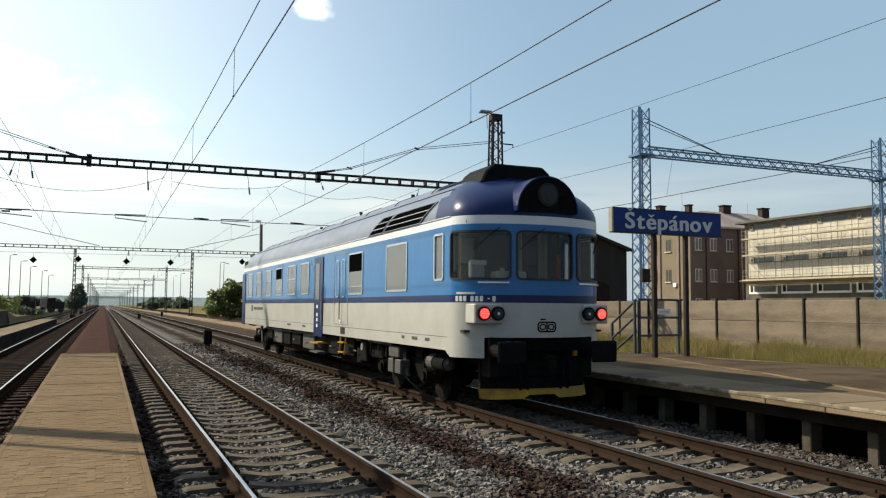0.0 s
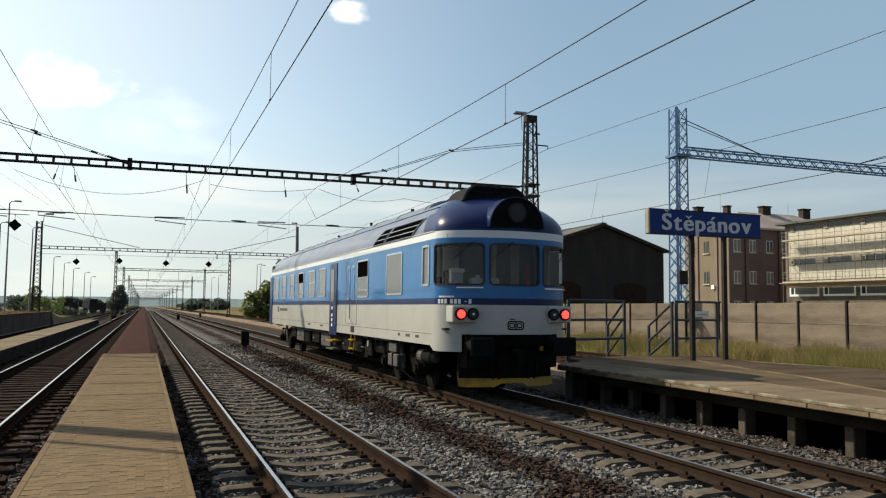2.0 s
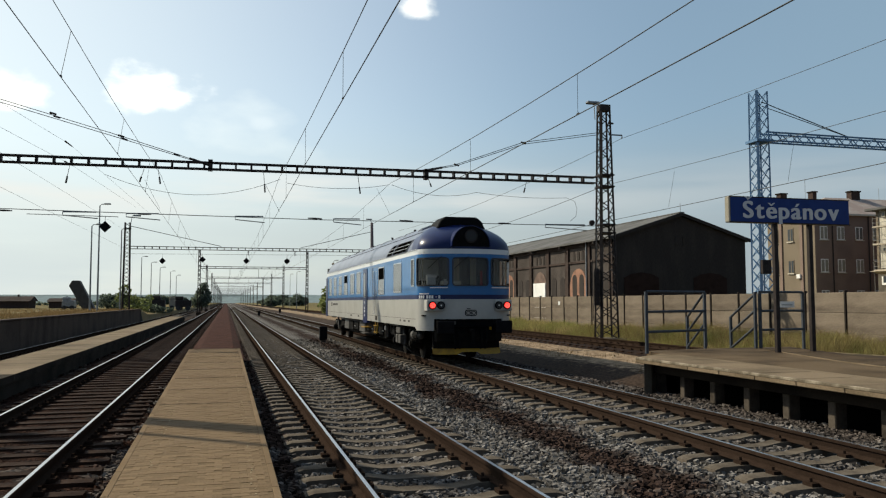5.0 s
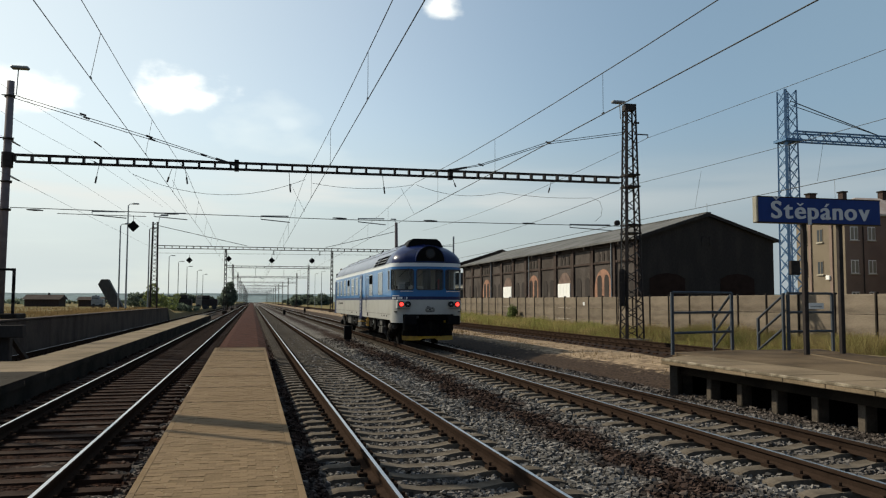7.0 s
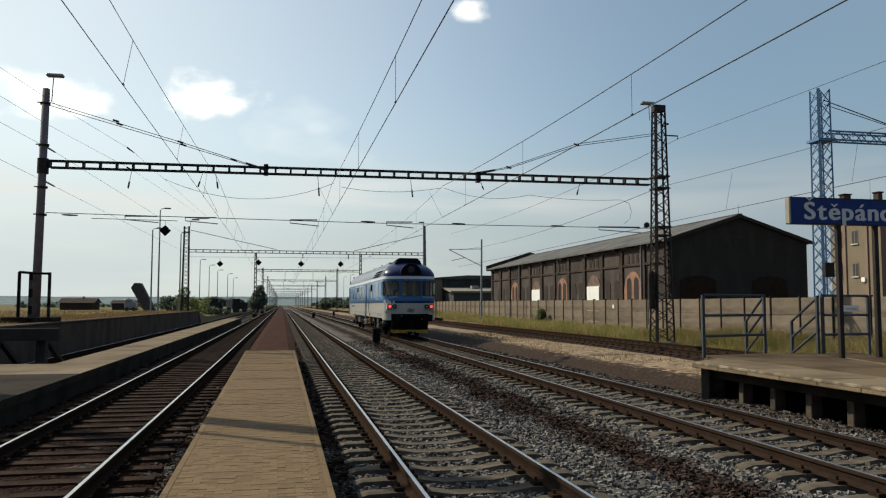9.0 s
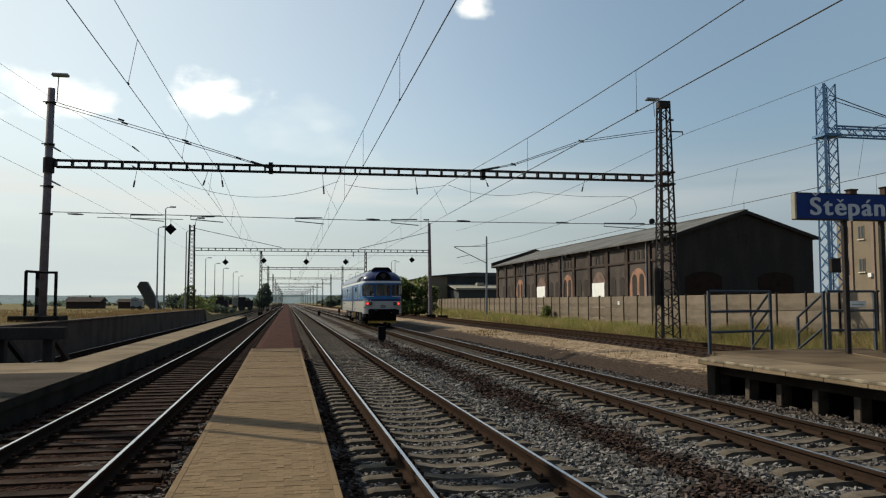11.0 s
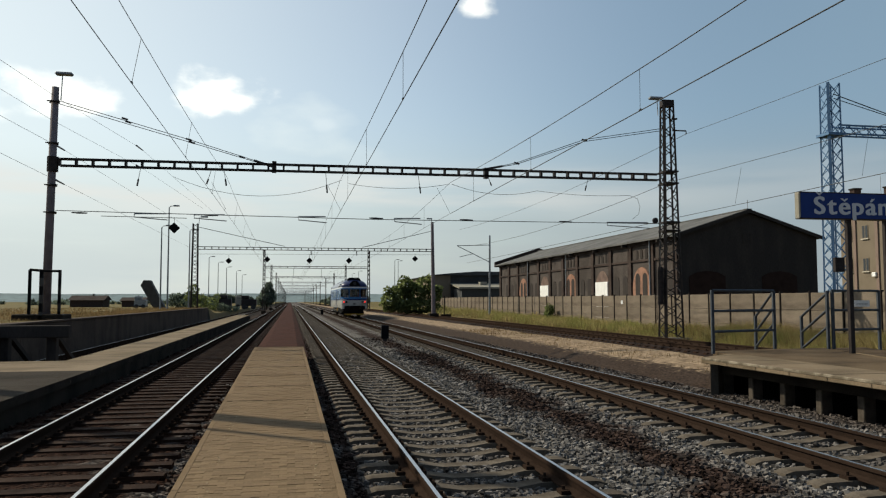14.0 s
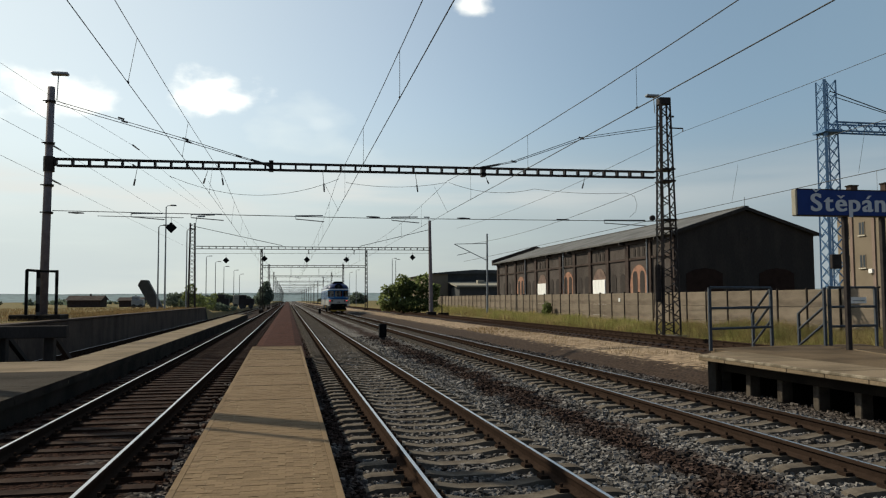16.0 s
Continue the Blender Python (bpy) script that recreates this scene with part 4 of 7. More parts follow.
def make_gantries():
    # first gantry
    g = thing("overhead_gantry", "dark steel portal beam across the tracks on two masts", "gantry", "overhead gantries")
    lm = part("lattice_mast", lattice(Build(), (17.25, 34), 0.05, 10.9, 0.86, 0.46, 26, 0.05, 0.026, 0.8, heavy=0.085), STEEL_DARK, g, "rusty dark lattice mast")
    part("mast_foot", box(16.5, 18.0, 33.4, 34.6, -0.35, 0.08), CONCRETE, lm, bevel=0.03)
    part("top_plate", box(16.98, 17.52, 33.8, 34.2, 10.85, 11.15), STEEL_DARK, lm)
    for z in (7.2, 7.75, 5.4, 5.0):
        part("collar", box(17.25 - 0.42 + z * 0.012, 17.25 + 0.42 - z * 0.012, 33.6, 34.4, z - 0.035, z + 0.035), STEEL_DARK, lm)
    part("bracket", Build().path([(17.5, 34, 9.75), (18.2, 34, 9.75), (18.2, 34, 9.6)], 0.035), STEEL_DARK, lm)
    part("bracket", Build().path([(17.5, 34, 10.3), (17.75, 34, 10.3)], 0.05), STEEL_DARK, lm)
    lamp_head(lm, 16.75, 33.9, 11.2, -1, 10.4)
    tm = part("tube_mast", Build().rod((-9.55, 34, 1.0), (-9.44, 34, 10.45), 0.175, 14, 0.14), POLE_CONC, g, "grey tubular concrete mast", smooth=True)
    part("plinth", box(-10.6, -8.75, 33.3, 34.7, 0.9, 1.28), CONCRETE_DARK, tm, bevel=0.04)
    part("band", Build().rod((-9.46, 34, 7.0), (-9.46, 34, 7.6), 0.22, 12), STEEL_DARK, tm)
    for z in (9.8, 8.1, 5.3, 6.4):
        part("clamp", Build().rod((-9.46, 34, z), (-9.46, 34, z + 0.08), 0.2, 12), STEEL_DARK, tm)
        part("clamp_bolt", Build().rod((-9.7, 33.8, z + 0.04), (-9.2, 33.8, z + 0.04), 0.025, 6), STEEL_DARK, tm)
    lamp_head(tm, -9.2, 33.9, 10.98, 1, 9.9)
    # another mast of the same row, nearer than the view reaches; its shade crosses the island platform
    nm = thing("lamp_mast", "grey tubular mast with a lamp, on the loading ramp", "mast", at=pose(0, -15.3, 0))
    part("tube", Build().rod((-9.5, 33.85, 1.0), (-9.5, 33.85, 12.6), 0.29, 14, 0.26), POLE_CONC, nm, smooth=True)
    part("plinth", box(-10.4, -8.75, 33.2, 34.5, 0.9, 1.28), CONCRETE_DARK, nm, bevel=0.04)
    # pole out of view, added to throw the thin second shadow on the island
    part("stay_pole", Build().rod((-9.45, 32.85, 1.0), (-9.5, 32.75, 12.0), 0.075, 8), STEEL_GREY, nm, "thin unseen pole added for its shadow")
    part("beam", ladder_beam(Build(), -9.2, 16.75, 34, 7.25, 7.37, 0.63, 0.27, 0.032, 0.24), STEEL_DARK, g)
    for x in (-0.73, 8.5):
        part("beam_anchor", box(x - 0.09, x + 0.09, 33.85, 34.15, 7.22, 7.68), STEEL_DARK, g)
    for rope in ([(-9.3, 34, 9.9), (-4.22, 34, 8.5), (-2.06, 34, 7.86), (-0.76, 34, 7.47)], [(-9.3, 34, 9.78), (-4.22, 34, 8.4), (-2.06, 34, 7.8), (-0.76, 34, 7.45)], [(16.9, 34, 9.8), (13.15, 34, 9.15), (9.92, 34, 7.97), (8.35, 34, 7.62)], [(16.9, 34, 9.7), (13.15, 34, 9.06), (9.92, 34, 7.91), (8.35, 34, 7.6)]):
        part("stay_rope", Build().path(rope, 0.015), WIRE, g)
    for a, c in (((-1.57, 34, 7.71), (-0.76, 34, 7.46)), ((9.26, 34, 7.8), (8.35, 34, 7.61))):
        part("stay_insulator", Build().rod(a, c, 0.05, 8, 0.06), INSUL, g)
    for x, z in ((-6.76, 9.27), (-6.62, 9.14), (-4.22, 8.5), (-4.1, 8.38), (-2.06, 7.84), (9.92, 7.95), (13.15, 9.12)):
        part("stay_clamp", Build().rod((x - 0.12, 34, z + 0.035), (x + 0.12, 34, z - 0.035), 0.04, 6), INSUL, g)
    part("cross_rope", Build().path([(-9.3, 34, 5.43), (3.5, 34, 5.30), (16.9, 34, 5.34)], 0.016), WIRE, g)
    for x in (-8.4, -3.3, 3.6, 7.6, 12.2):
        part("rope_insulator", Build().rod((x - 0.3, 34, 5.36), (x, 34, 5.35), 0.022, 6, 0.04).rod((x, 34, 5.35), (x + 0.3, 34, 5.345), 0.04, 6, 0.022), INSUL, g)
    for x, reach in ((-6.3, 1.3), (-3.95, 1.3), (0.3, 1.2), (4.4, 1.2), (14.2, 2.1)):
        part("registration_arm", Build().path([(x, 34, 5.36), (x + reach * 0.95, 34, 5.38)], 0.028).path([(x, 34, 5.36), (x, 34, 5.22), (x + reach, 34, 5.12)], 0.022), STEEL_GREY, g)
    for xa, za, xb, zb in ((-6.1, 7.2, -6.22, 6.5), (-3.31, 7.2, -3.48, 6.65), (-2.79, 7.3, -2.68, 6.6), (1.43, 7.3, 1.5, 6.4), (5.45, 7.25, 5.55, 6.48), (8.6, 7.3, 8.75, 6.9), (13.3, 7.35, 13.15, 6.8)):
        part("drop_hanger", Build().rod((xa, 34, za), (xb, 34, zb), 0.012, 5), STEEL_DARK, g)
        part("drop_insulator", Build().rod((xa + (xb - xa) * 0.6, 34, za + (zb - za) * 0.6), (xb, 34, zb), 0.035, 6), INSUL, g)
    # looping jumper cables under the beam
    for xa, xb, za, zb, sag in ((-4.8, 2.11, 6.9, 6.95, 0.75), (2.4, 6.8, 6.8, 6.9, 0.2), (6.9, 10.8, 6.9, 6.7, 0.3), (10.8, 15.2, 6.7, 6.6, 0.1)):
        pts = [(xa + (xb - xa) * i / 12, 33.8, za + (zb - za) * i / 12 - sag * 4 * (i / 12) * (1 - i / 12)) for i in range(13)]
        part("jumper_cable", Build().path(pts, 0.009), WIRE, g)
    part("jumper_loop", Build().path([(15.2, 33.8, 6.6), (15.6, 33.8, 6.45), (15.72, 33.8, 6.1), (15.65, 33.8, 5.75), (15.35, 33.8, 5.5)], 0.009), WIRE, g)
    # tensioning gear beside the lattice mast
    tg = thing("tension_weights", "dark stack of tension weights hung beside a mast", "weights")
    part("weight_stack", Build().rod((16.62, 33.7, 1.6), (16.62, 33.7, 3.3), 0.13, 12), STEEL_DARK, tg)
    for i in range(9):
        part("weight_disc", Build().rod((16.62, 33.7, 1.62 + i * 0.18), (16.62, 33.7, 1.76 + i * 0.18), 0.15, 12), STEEL_DARK, tg)
    part("guide", Build().path([(16.42, 33.7, 0.9), (16.42, 33.7, 3.7), (16.8, 33.7, 3.7)], 0.02), STEEL_DARK, tg)
    part("pulley", Build().rod((16.4, 33.62, 5.45), (16.4, 33.72, 5.45), 0.13, 14), STEEL_DARK, tg)
    part("pull_rope", Build().path([(16.62, 33.7, 3.3), (16.62, 33.67, 5.45)], 0.015), WIRE, tg)
    # second gantry
    g2 = thing("overhead_gantry", "grey portal beam with a lattice mast and a tube mast", "gantry", "overhead gantries")
    part("lattice_mast", lattice(Build(), (-9.6, 84), 0.9, 9.7, 0.65, 0.45, 22, 0.06, 0.03), STEEL_DARK, g2)
    part("lamp_head", box(-9.1, -8.4, 83.9, 84.2, 10.35, 10.5), STEEL_GREY, g2)
    part("lamp_arm", Build().path([(-9.3, 84, 9.6), (-9.2, 84, 10.4), (-8.9, 84, 10.42)], 0.03), STEEL_GREY, g2)
    tm2 = part("tube_mast", Build().rod((15.3, 85, -0.1), (15.17, 85, 10.4), 0.24, 10, 0.15), POLE_CONC, g2)
    part("foot", box(14.8, 15.8, 84.5, 85.5, -0.2, 0.45), CONCRETE_DARK, tm2, bevel=0.05)
    part("lamp_head", box(14.55, 15.15, 84.9, 85.1, 10.7, 10.82), STEEL_GREY, g2)
    part("lamp_arm", Build().path([(15.15, 85, 10.3), (15.0, 85, 10.75)], 0.03), STEEL_GREY, g2)
    part("beam", ladder_beam(Build(), -9.4, 15.1, 84.5, 7.12, 7.12, 0.7, 0.26, 0.03, 0.2), STEEL_DARK, g2)
    for rope in ([(-9.5, 84, 9.4), (-0.6, 84.4, 7.5)], [(15.1, 85, 9.4), (7.5, 84.6, 7.5)]):
        part("stay_rope", Build().path(rope, 0.03), WIRE, g2)
    for x in (-2.68, 2.11, 6.88):
        part("drop_insulator", insulator(Build(), (x, 84.4, 7.1), (x, 84.4, 6.6), 0.07, 4), INSUL, g2)
    # the rest of the row
    src = thing("overhead_gantry", "grey steel portal with two masts, far along the line", "gantry", "overhead gantries", at=pose(0, 140, 0))
    for x in (-4.5, 13.56):
        part("mast", lattice(Build(), (x, 0), -0.3, 10.7, 0.42, 0.28, 14, 0.06, 0.035), STEEL_DARK, src)
        part("mast_foot", box(x - 0.4, x + 0.4, -0.4, 0.4, -0.5, 0.1), CONCRETE_DARK, src)
    part("beam", ladder_beam(Build(), -4.4, 13.45, 0, 7.5, 7.5, 1.2, 0.3, 0.05, 0.2), STEEL_DARK, src)
    for x in (-2.68, 2.11, 6.88):
        part("cantilever_arm", Build().path([(x - 1.6, 0, 7.4), (x - 1.6, 0, 5.9), (x, 0, 5.6)], 0.04), STEEL_GREY, src)
    for y in (198, 255, 312, 368, 425, 482, 540, 600, 665, 735, 810):
        copy_thing(src, pose(random.uniform(-0.3, 0.3), y, 0))


def sag_line(x, y0, y1, za, zb, sag, n=12):
    return [(x, y0 + (y1 - y0) * i / n, za + (zb - za) * i / n - sag * 4 * (i / n) * (1 - i / n)) for i in range(n + 1)]


def make_wires():
    spans = [(-16, 34), (34, 84.5), (84.5, 140), (140, 198), (198, 255), (255, 312), (312, 425), (425, 600)]
    for key, x in TRACKS.items():
        ob = thing("catenary", "overhead contact wire hung from a messenger wire by droppers", "wire", "overhead lines")
        sag = {"left": 0.54, "middle": 0.5, "right": 0.58}[key]
        low = {"left": 5.68, "middle": 5.62, "right": 5.62}[key]
        stag = {"left": 0.0, "middle": -0.05, "right": 0.0}[key]
        mw, cw = Build(), Build()
        for a, c in spans:
            r = {"left": 0.007, "middle": 0.0085, "right": 0.0105}[key] if a < 30 else 0.0075 if a < 80 else 0.010 if a < 150 else 0.015
            mw.path(sag_line(x + stag, a, c, 7.0, 7.0, sag), r)
            cw.path(sag_line(x + stag - (0.14 if key == "left" else 0), a, c, low, low, 0.02, 4), r * 1.1)
        part("messenger_wire", mw, WIRE, ob)
        part("contact_wire", cw, WIRE, ob)
        for a, c, ys in ((-16, 34, (-0.2, 7.2, 14.7, 22.1, 29.5)), (34, 84.5, (41, 48.5, 56, 63.5, 71, 78)), (84.5, 140, (92, 101, 110, 119, 128))):
            for y in ys:
                t = (y - a) / (c - a)
                part("dropper", Build().path([(x + stag - (0.14 if key == "left" else 0), y, low), (x + stag, y, 7.0 - sag * 4 * t * (1 - t))], 0.005 if a < 60 else 0.009, 4), WIRE, ob)
                part("wire_clip", Build().rod((x + stag - (0.14 if key == "left" else 0), y - 0.04, low), (x + stag - (0.14 if key == "left" else 0), y + 0.04, low), 0.02, 5), WIRE, ob)
        part("registration_drop", Build().path([(x - 0.6, 34, 6.75), (x, 34, 5.6)], 0.006), WIRE, ob)
    ob = thing("siding_catenary", "overhead wires above the siding and a feeder line", "wire", "overhead lines")
    part("contact_wire", Build().path(sag_line(17.0, -20, 34, 5.6, 5.5, 0.05, 5), 0.012).path(sag_line(17.0, 34, 76, 5.5, 5.5, 0.05, 4), 0.014), WIRE, ob)
    part("messenger_wire", Build().path(sag_line(17.3, -20, 34, 7.6, 7.3, 0.5), 0.010).path(sag_line(17.3, 34, 76, 7.3, 7.2, 0.5), 0.014), WIRE, ob)
    for y in (12, 21, 28):
        part("dropper", Build().rod((17.0, y, 5.55), (17.3, y, 7.0), 0.006, 4), WIRE, ob)
    part("feeder", Build().path(sag_line(18.2, -20, 34, 9.7, 9.6, 0.4), 0.010), WIRE, ob)
    part("feeder", Build().path(sag_line(18.2, 34, 85, 9.6, 9.6, 0.5), 0.012), WIRE, ob)
    ob = thing("feeder_lines", "thin feeder wires strung along the masts", "wire", "overhead lines")
    runs = ([(-9.9, 26, 9.9), (-9.3, 34, 9.98), (-8.0, 44.5, 10.0), (-7.5, 84, 10.6)],
            [(-9.9, 27, 9.0), (-9.55, 34, 9.1), (-8.3, 47, 9.3), (-7.6, 72, 9.9)],
            [(-9.4, -16, 7.9), (-9.4, 28, 7.87), (-9.4, 35.5, 8.14), (-9.4, 61, 8.47), (-9.4, 84, 8.6)],
            [(-9.4, -16, 6.7), (-9.4, 28, 6.65), (-9.4, 35.5, 6.7), (-9.4, 50, 6.74), (-9.4, 84, 6.9)])
    for pts in runs:
        part("feeder", Build().path(pts, 0.0065), WIRE, ob)
    for a, c in (((-8.1, 43.8, 10.02), (-7.98, 45.0, 9.99)), ((-8.42, 45.6, 9.27), (-8.3, 47, 9.3)), ((-9.4, 33.9, 8.1), (-9.4, 35.4, 8.13)), ((-9.4, 33.9, 6.7), (-9.4, 35.5, 6.7))):
        part("feeder_insulator", Build().rod(a, c, 0.045, 8, 0.03), INSUL, ob)


def make_diamonds():
    src = thing("diamond_board", "small dark diamond-shaped line board", "board", "diamond boards", at=pose(-6.68, 48, 6.04))
    part("plate", Build().prism([(0, -0.33), (0.33, 0), (0, 0.33), (-0.33, 0)], "y", -0.02, 0.02), BLACK, src)
    part("hanger", Build().rod((0, 0, 0.3), (0, 0, 0.62), 0.012, 5), STEEL_DARK, src)
    for x, z in ((-6.26, 5.92), (-2.41, 6.11), (1.92, 6.01), (6.04, 6.03), (13.11, 6.3)):
        copy_thing(src, pose(x, 84, z))
    ob = thing("board_rope", "thin cross ropes carrying the diamond boards", "wire")
    part("rope", Build().path([(-10.7, 48, 6.66), (-6.0, 48, 6.62)], 0.02), WIRE, ob)
    part("rope", Build().path([(-9.5, 84, 6.6), (15.2, 84, 6.75)], 0.015), WIRE, ob)


make_ground()
make_ballast()
make_stones()
make_tracks()
make_island()
make_right_platform()
make_left_platform()
make_buffer_stop()
make_gantries()
make_wires()
make_diamonds()


# ---- railcar ----
HALF, NOSE, LONG = 1.44, 0.80, 23.3


def end_curve(n=48):
    """Plan of the rounded cab end, from its middle to where the straight side begins."""
    pts = []
    for i in range(n + 1):
        a = math.pi / 2 * i / n
        x, d = HALF * math.sin(a), NOSE * math.cos(a)
        pts.append((x, NOSE - d))
    run = [0.0]
    for p, q in zip(pts, pts[1:]):
        run.append(run[-1] + math.dist(p, q))
    return pts, run


CURVE, CURVE_RUN = end_curve()
TURN = CURVE_RUN[-1]


def skin(s, z, off=0.0):
    """The point s metres round the body from the middle of the cab end (negative: the side that faces the camera), at height z, off metres proud of the skin."""
    a = abs(s)
    if a >= TURN:
        p, nrm = (HALF, NOSE + a - TURN), (1.0, 0.0)
    else:
        x = float(np.interp(a, CURVE_RUN, [p[0] for p in CURVE]))
        y = float(np.interp(a, CURVE_RUN, [p[1] for p in CURVE]))
        x2 = float(np.interp(min(TURN, a + 0.02), CURVE_RUN, [p[0] for p in CURVE]))
        y2 = float(np.interp(min(TURN, a + 0.02), CURVE_RUN, [p[1] for p in CURVE]))
        x1 = float(np.interp(max(0, a - 0.02), CURVE_RUN, [p[0] for p in CURVE]))
        y1 = float(np.interp(max(0, a - 0.02), CURVE_RUN, [p[1] for p in CURVE]))
        if a < 0.02:
            x1, y1 = -x2, y2
        d = math.hypot(x2 - x1, y2 - y1)
        p, nrm = (x, y), ((y2 - y1) / d, -(x2 - x1) / d)
    sign = -1 if s < 0 else 1
    return (sign * (p[0] + nrm[0] * off), p[1] + nrm[1] * off, z)


def side(y):
    """The s of a place y metres from the cab end on the side that faces the camera."""
    return -(TURN + y - 0.2 - NOSE)


def plate(s0, s1, z0, z1, r=0.06, off=0.012, under=-0.03, b=None, mi=0):
    """A rounded panel that follows the body's curve."""
    b = b or Build()
    s0, s1 = min(s0, s1), max(s0, s1)
    n = max(4, int((s1 - s0) / 0.06)) if abs(s0) < TURN or abs(s1) < TURN else 3
    cuts = sorted({s0, s0 + r * 0.08, s0 + r * 0.3, s0 + r, s1 - r, s1 - r * 0.3, s1 - r * 0.08, s1} | {s0 + r + (s1 - s0 - 2 * r) * i / n for i in range(n + 1)})
    rows = []
    for s in cuts:
        e = min(s - s0, s1 - s)
        dz = 0 if e >= r else r - math.sqrt(max(0, r * r - (r - e) ** 2))
        rows.append((skin(s, z0 + dz, off), skin(s, z1 - dz, off), skin(s, z0 + dz, under), skin(s, z1 - dz, under)))
    for p, q in zip(rows, rows[1:]):
        b.face([p[0], q[0], q[1], p[1]], mi)
        b.face([p[0], p[2], q[2], q[0]], mi)
        b.face([p[1], q[1], q[3], p[3]], mi)
    b.face([rows[0][0], rows[0][1], rows[0][3], rows[0][2]], mi)
    b.face([rows[-1][0], rows[-1][2], rows[-1][3], rows[-1][1]], mi)
    return b


def rim(s0, s1, z0, z1, r=0.07, w=0.035, off=0.018, under=-0.03):
    """A rounded frame that follows the body's curve."""
    s0, s1 = min(s0, s1), max(s0, s1)

    def loop(g):
        pts, rr = [], max(0.01, r - g)
        a0, a1, b0, b1 = s0 + g, s1 - g, z0 + g, z1 - g
        for cx, cz, st in ((a1 - rr, b1 - rr, 0), (a0 + rr, b1 - rr, 90), (a0 + rr, b0 + rr, 180), (a1 - rr, b0 + rr, 270)):
            pts += [(cx + rr * math.cos(radians(st + 22.5 * k)), cz + rr * math.sin(radians(st + 22.5 * k))) for k in range(5)]
        out = []
        for i, p in enumerate(pts):
            q = pts[(i + 1) % len(pts)]
            out.append(p)
            if i % 5 == 4:
                m = 14
                out += [(p[0] + (q[0] - p[0]) * k / m, p[1] + (q[1] - p[1]) * k / m) for k in range(1, m)]
        return out

    b = Build()
    o, i = loop(0), loop(w)
    n = len(o)
    for k in range(n):
        j = (k + 1) % n
        b.face([skin(*o[k], off), skin(*o[j], off), skin(*i[j], off), skin(*i[k], off)])
        b.face([skin(*o[k], under), skin(*o[j], under), skin(*o[j], off), skin(*o[k], off)])
        b.face([skin(*i[k], off), skin(*i[j], off), skin(*i[j], under), skin(*i[k], under)])
    return b


CAB_WINDOWS = ((-1.75, -0.68), (-0.52, 0.52), (0.68, 1.75))
SILL, HEAD = 2.27, 3.05
QUARTER = (1.11, 1.47)          # small cab side window, from and to along the body


def roof_ring(z):
    """Half width and set-back of the roof at a height above the cant rail."""
    t = min(1, (z - 3.33) / 0.94)
    w = (1 - t ** 1.85) ** (1 / 1.85)
    return HALF * w, 1.45 * t ** 2.3


def car_body():
    """Shell of the railcar: walls with cab window openings, and the domed roof."""
    cuts = {0.0, TURN}
    for a, c in CAB_WINDOWS:
        cuts |= {abs(a), abs(c)}
    ss = sorted(cuts | {TURN * i / 26 for i in range(27)})
    ss = [s for i, s in enumerate(ss) if i == 0 or s - ss[i - 1] > 1e-4]
    half = [-s for s in reversed(ss)] + ss[1:]
    mid = [QUARTER[0], QUARTER[1], 1.65, 2.2] + [NOSE + (LONG - 2 * NOSE) * i / 8 for i in range(1, 8)]
    # one closed ring of plan points: (x, y), with the s of the camera's end where it has one
    ring = [(skin(s, 0)[0], skin(s, 0)[1], s) for s in half]
    ring += [(HALF, y, None) for y in mid]
    ring += [(-skin(s, 0)[0], LONG - skin(s, 0)[1], None) for s in half]
    ring += [(-HALF, y, None) for y in reversed(mid)]
    n = len(ring)
    b = Build()
    levels = [1.04, 1.28, 1.86, 1.99, SILL, HEAD, 3.185, 3.33]
    for za, zb in zip(levels, levels[1:]):
        for i in range(n):
            p, q = ring[i], ring[(i + 1) % n]
            if p[2] is not None and q[2] is not None:
                m = (p[2] + q[2]) / 2
                if za == SILL and any(a < m < c for a, c in CAB_WINDOWS):
                    continue
            zmid = (za + zb) / 2
            if za == SILL and abs(p[0]) == HALF and abs(q[0]) == HALF and (QUARTER[0] if p[0] < 0 else NOSE) < (p[1] + q[1]) / 2 < (QUARTER[1] if p[0] < 0 else 1.65):
                continue
            front = min(p[1], LONG - p[1]) < 0.35 and min(q[1], LONG - q[1]) < 0.35
            if zmid < 1.28 and front:
                continue
            mi = 0 if zmid < 1.86 else 1 if zmid < 1.99 else 2 if zmid < 3.185 else 5
            b.face([(p[0], p[1], za), (q[0], q[1], za), (q[0], q[1], zb), (p[0], p[1], zb)], mi)
    # roof
    zs = [3.33 + 0.94 * math.sin(math.pi / 2 * k / 16) for k in range(17)]
    rows = []
    for z in zs:
        w, back = roof_ring(min(z, 4.2695))
        row = []
        for x, y, s in ring:
            e = min(y, LONG - y)
            yy = max(e, back + e * (LONG / 2 - back) / (LONG / 2))
            row.append((x * w / HALF, yy if y < LONG / 2 else LONG - yy, z))
        rows.append(row)
    for ra, rb in zip(rows, rows[1:]):
        for i in range(n):
            j = (i + 1) % n
            e = (min(ra[i][1], LONG - ra[i][1]) + min(ra[j][1], LONG - ra[j][1])) / 2
            # navy dome first, then the roof colour that holds the painted sky sheen
            b.face([ra[i], ra[j], rb[j], rb[i]], 1 if e < 1.5 else 3)
    b.face([rows[-1][i] for i in range(n)], 3)
    # floor pan
    b.face([(x * 0.97, y, 1.06) for x, y, s in reversed(ring)], 4)
    return b


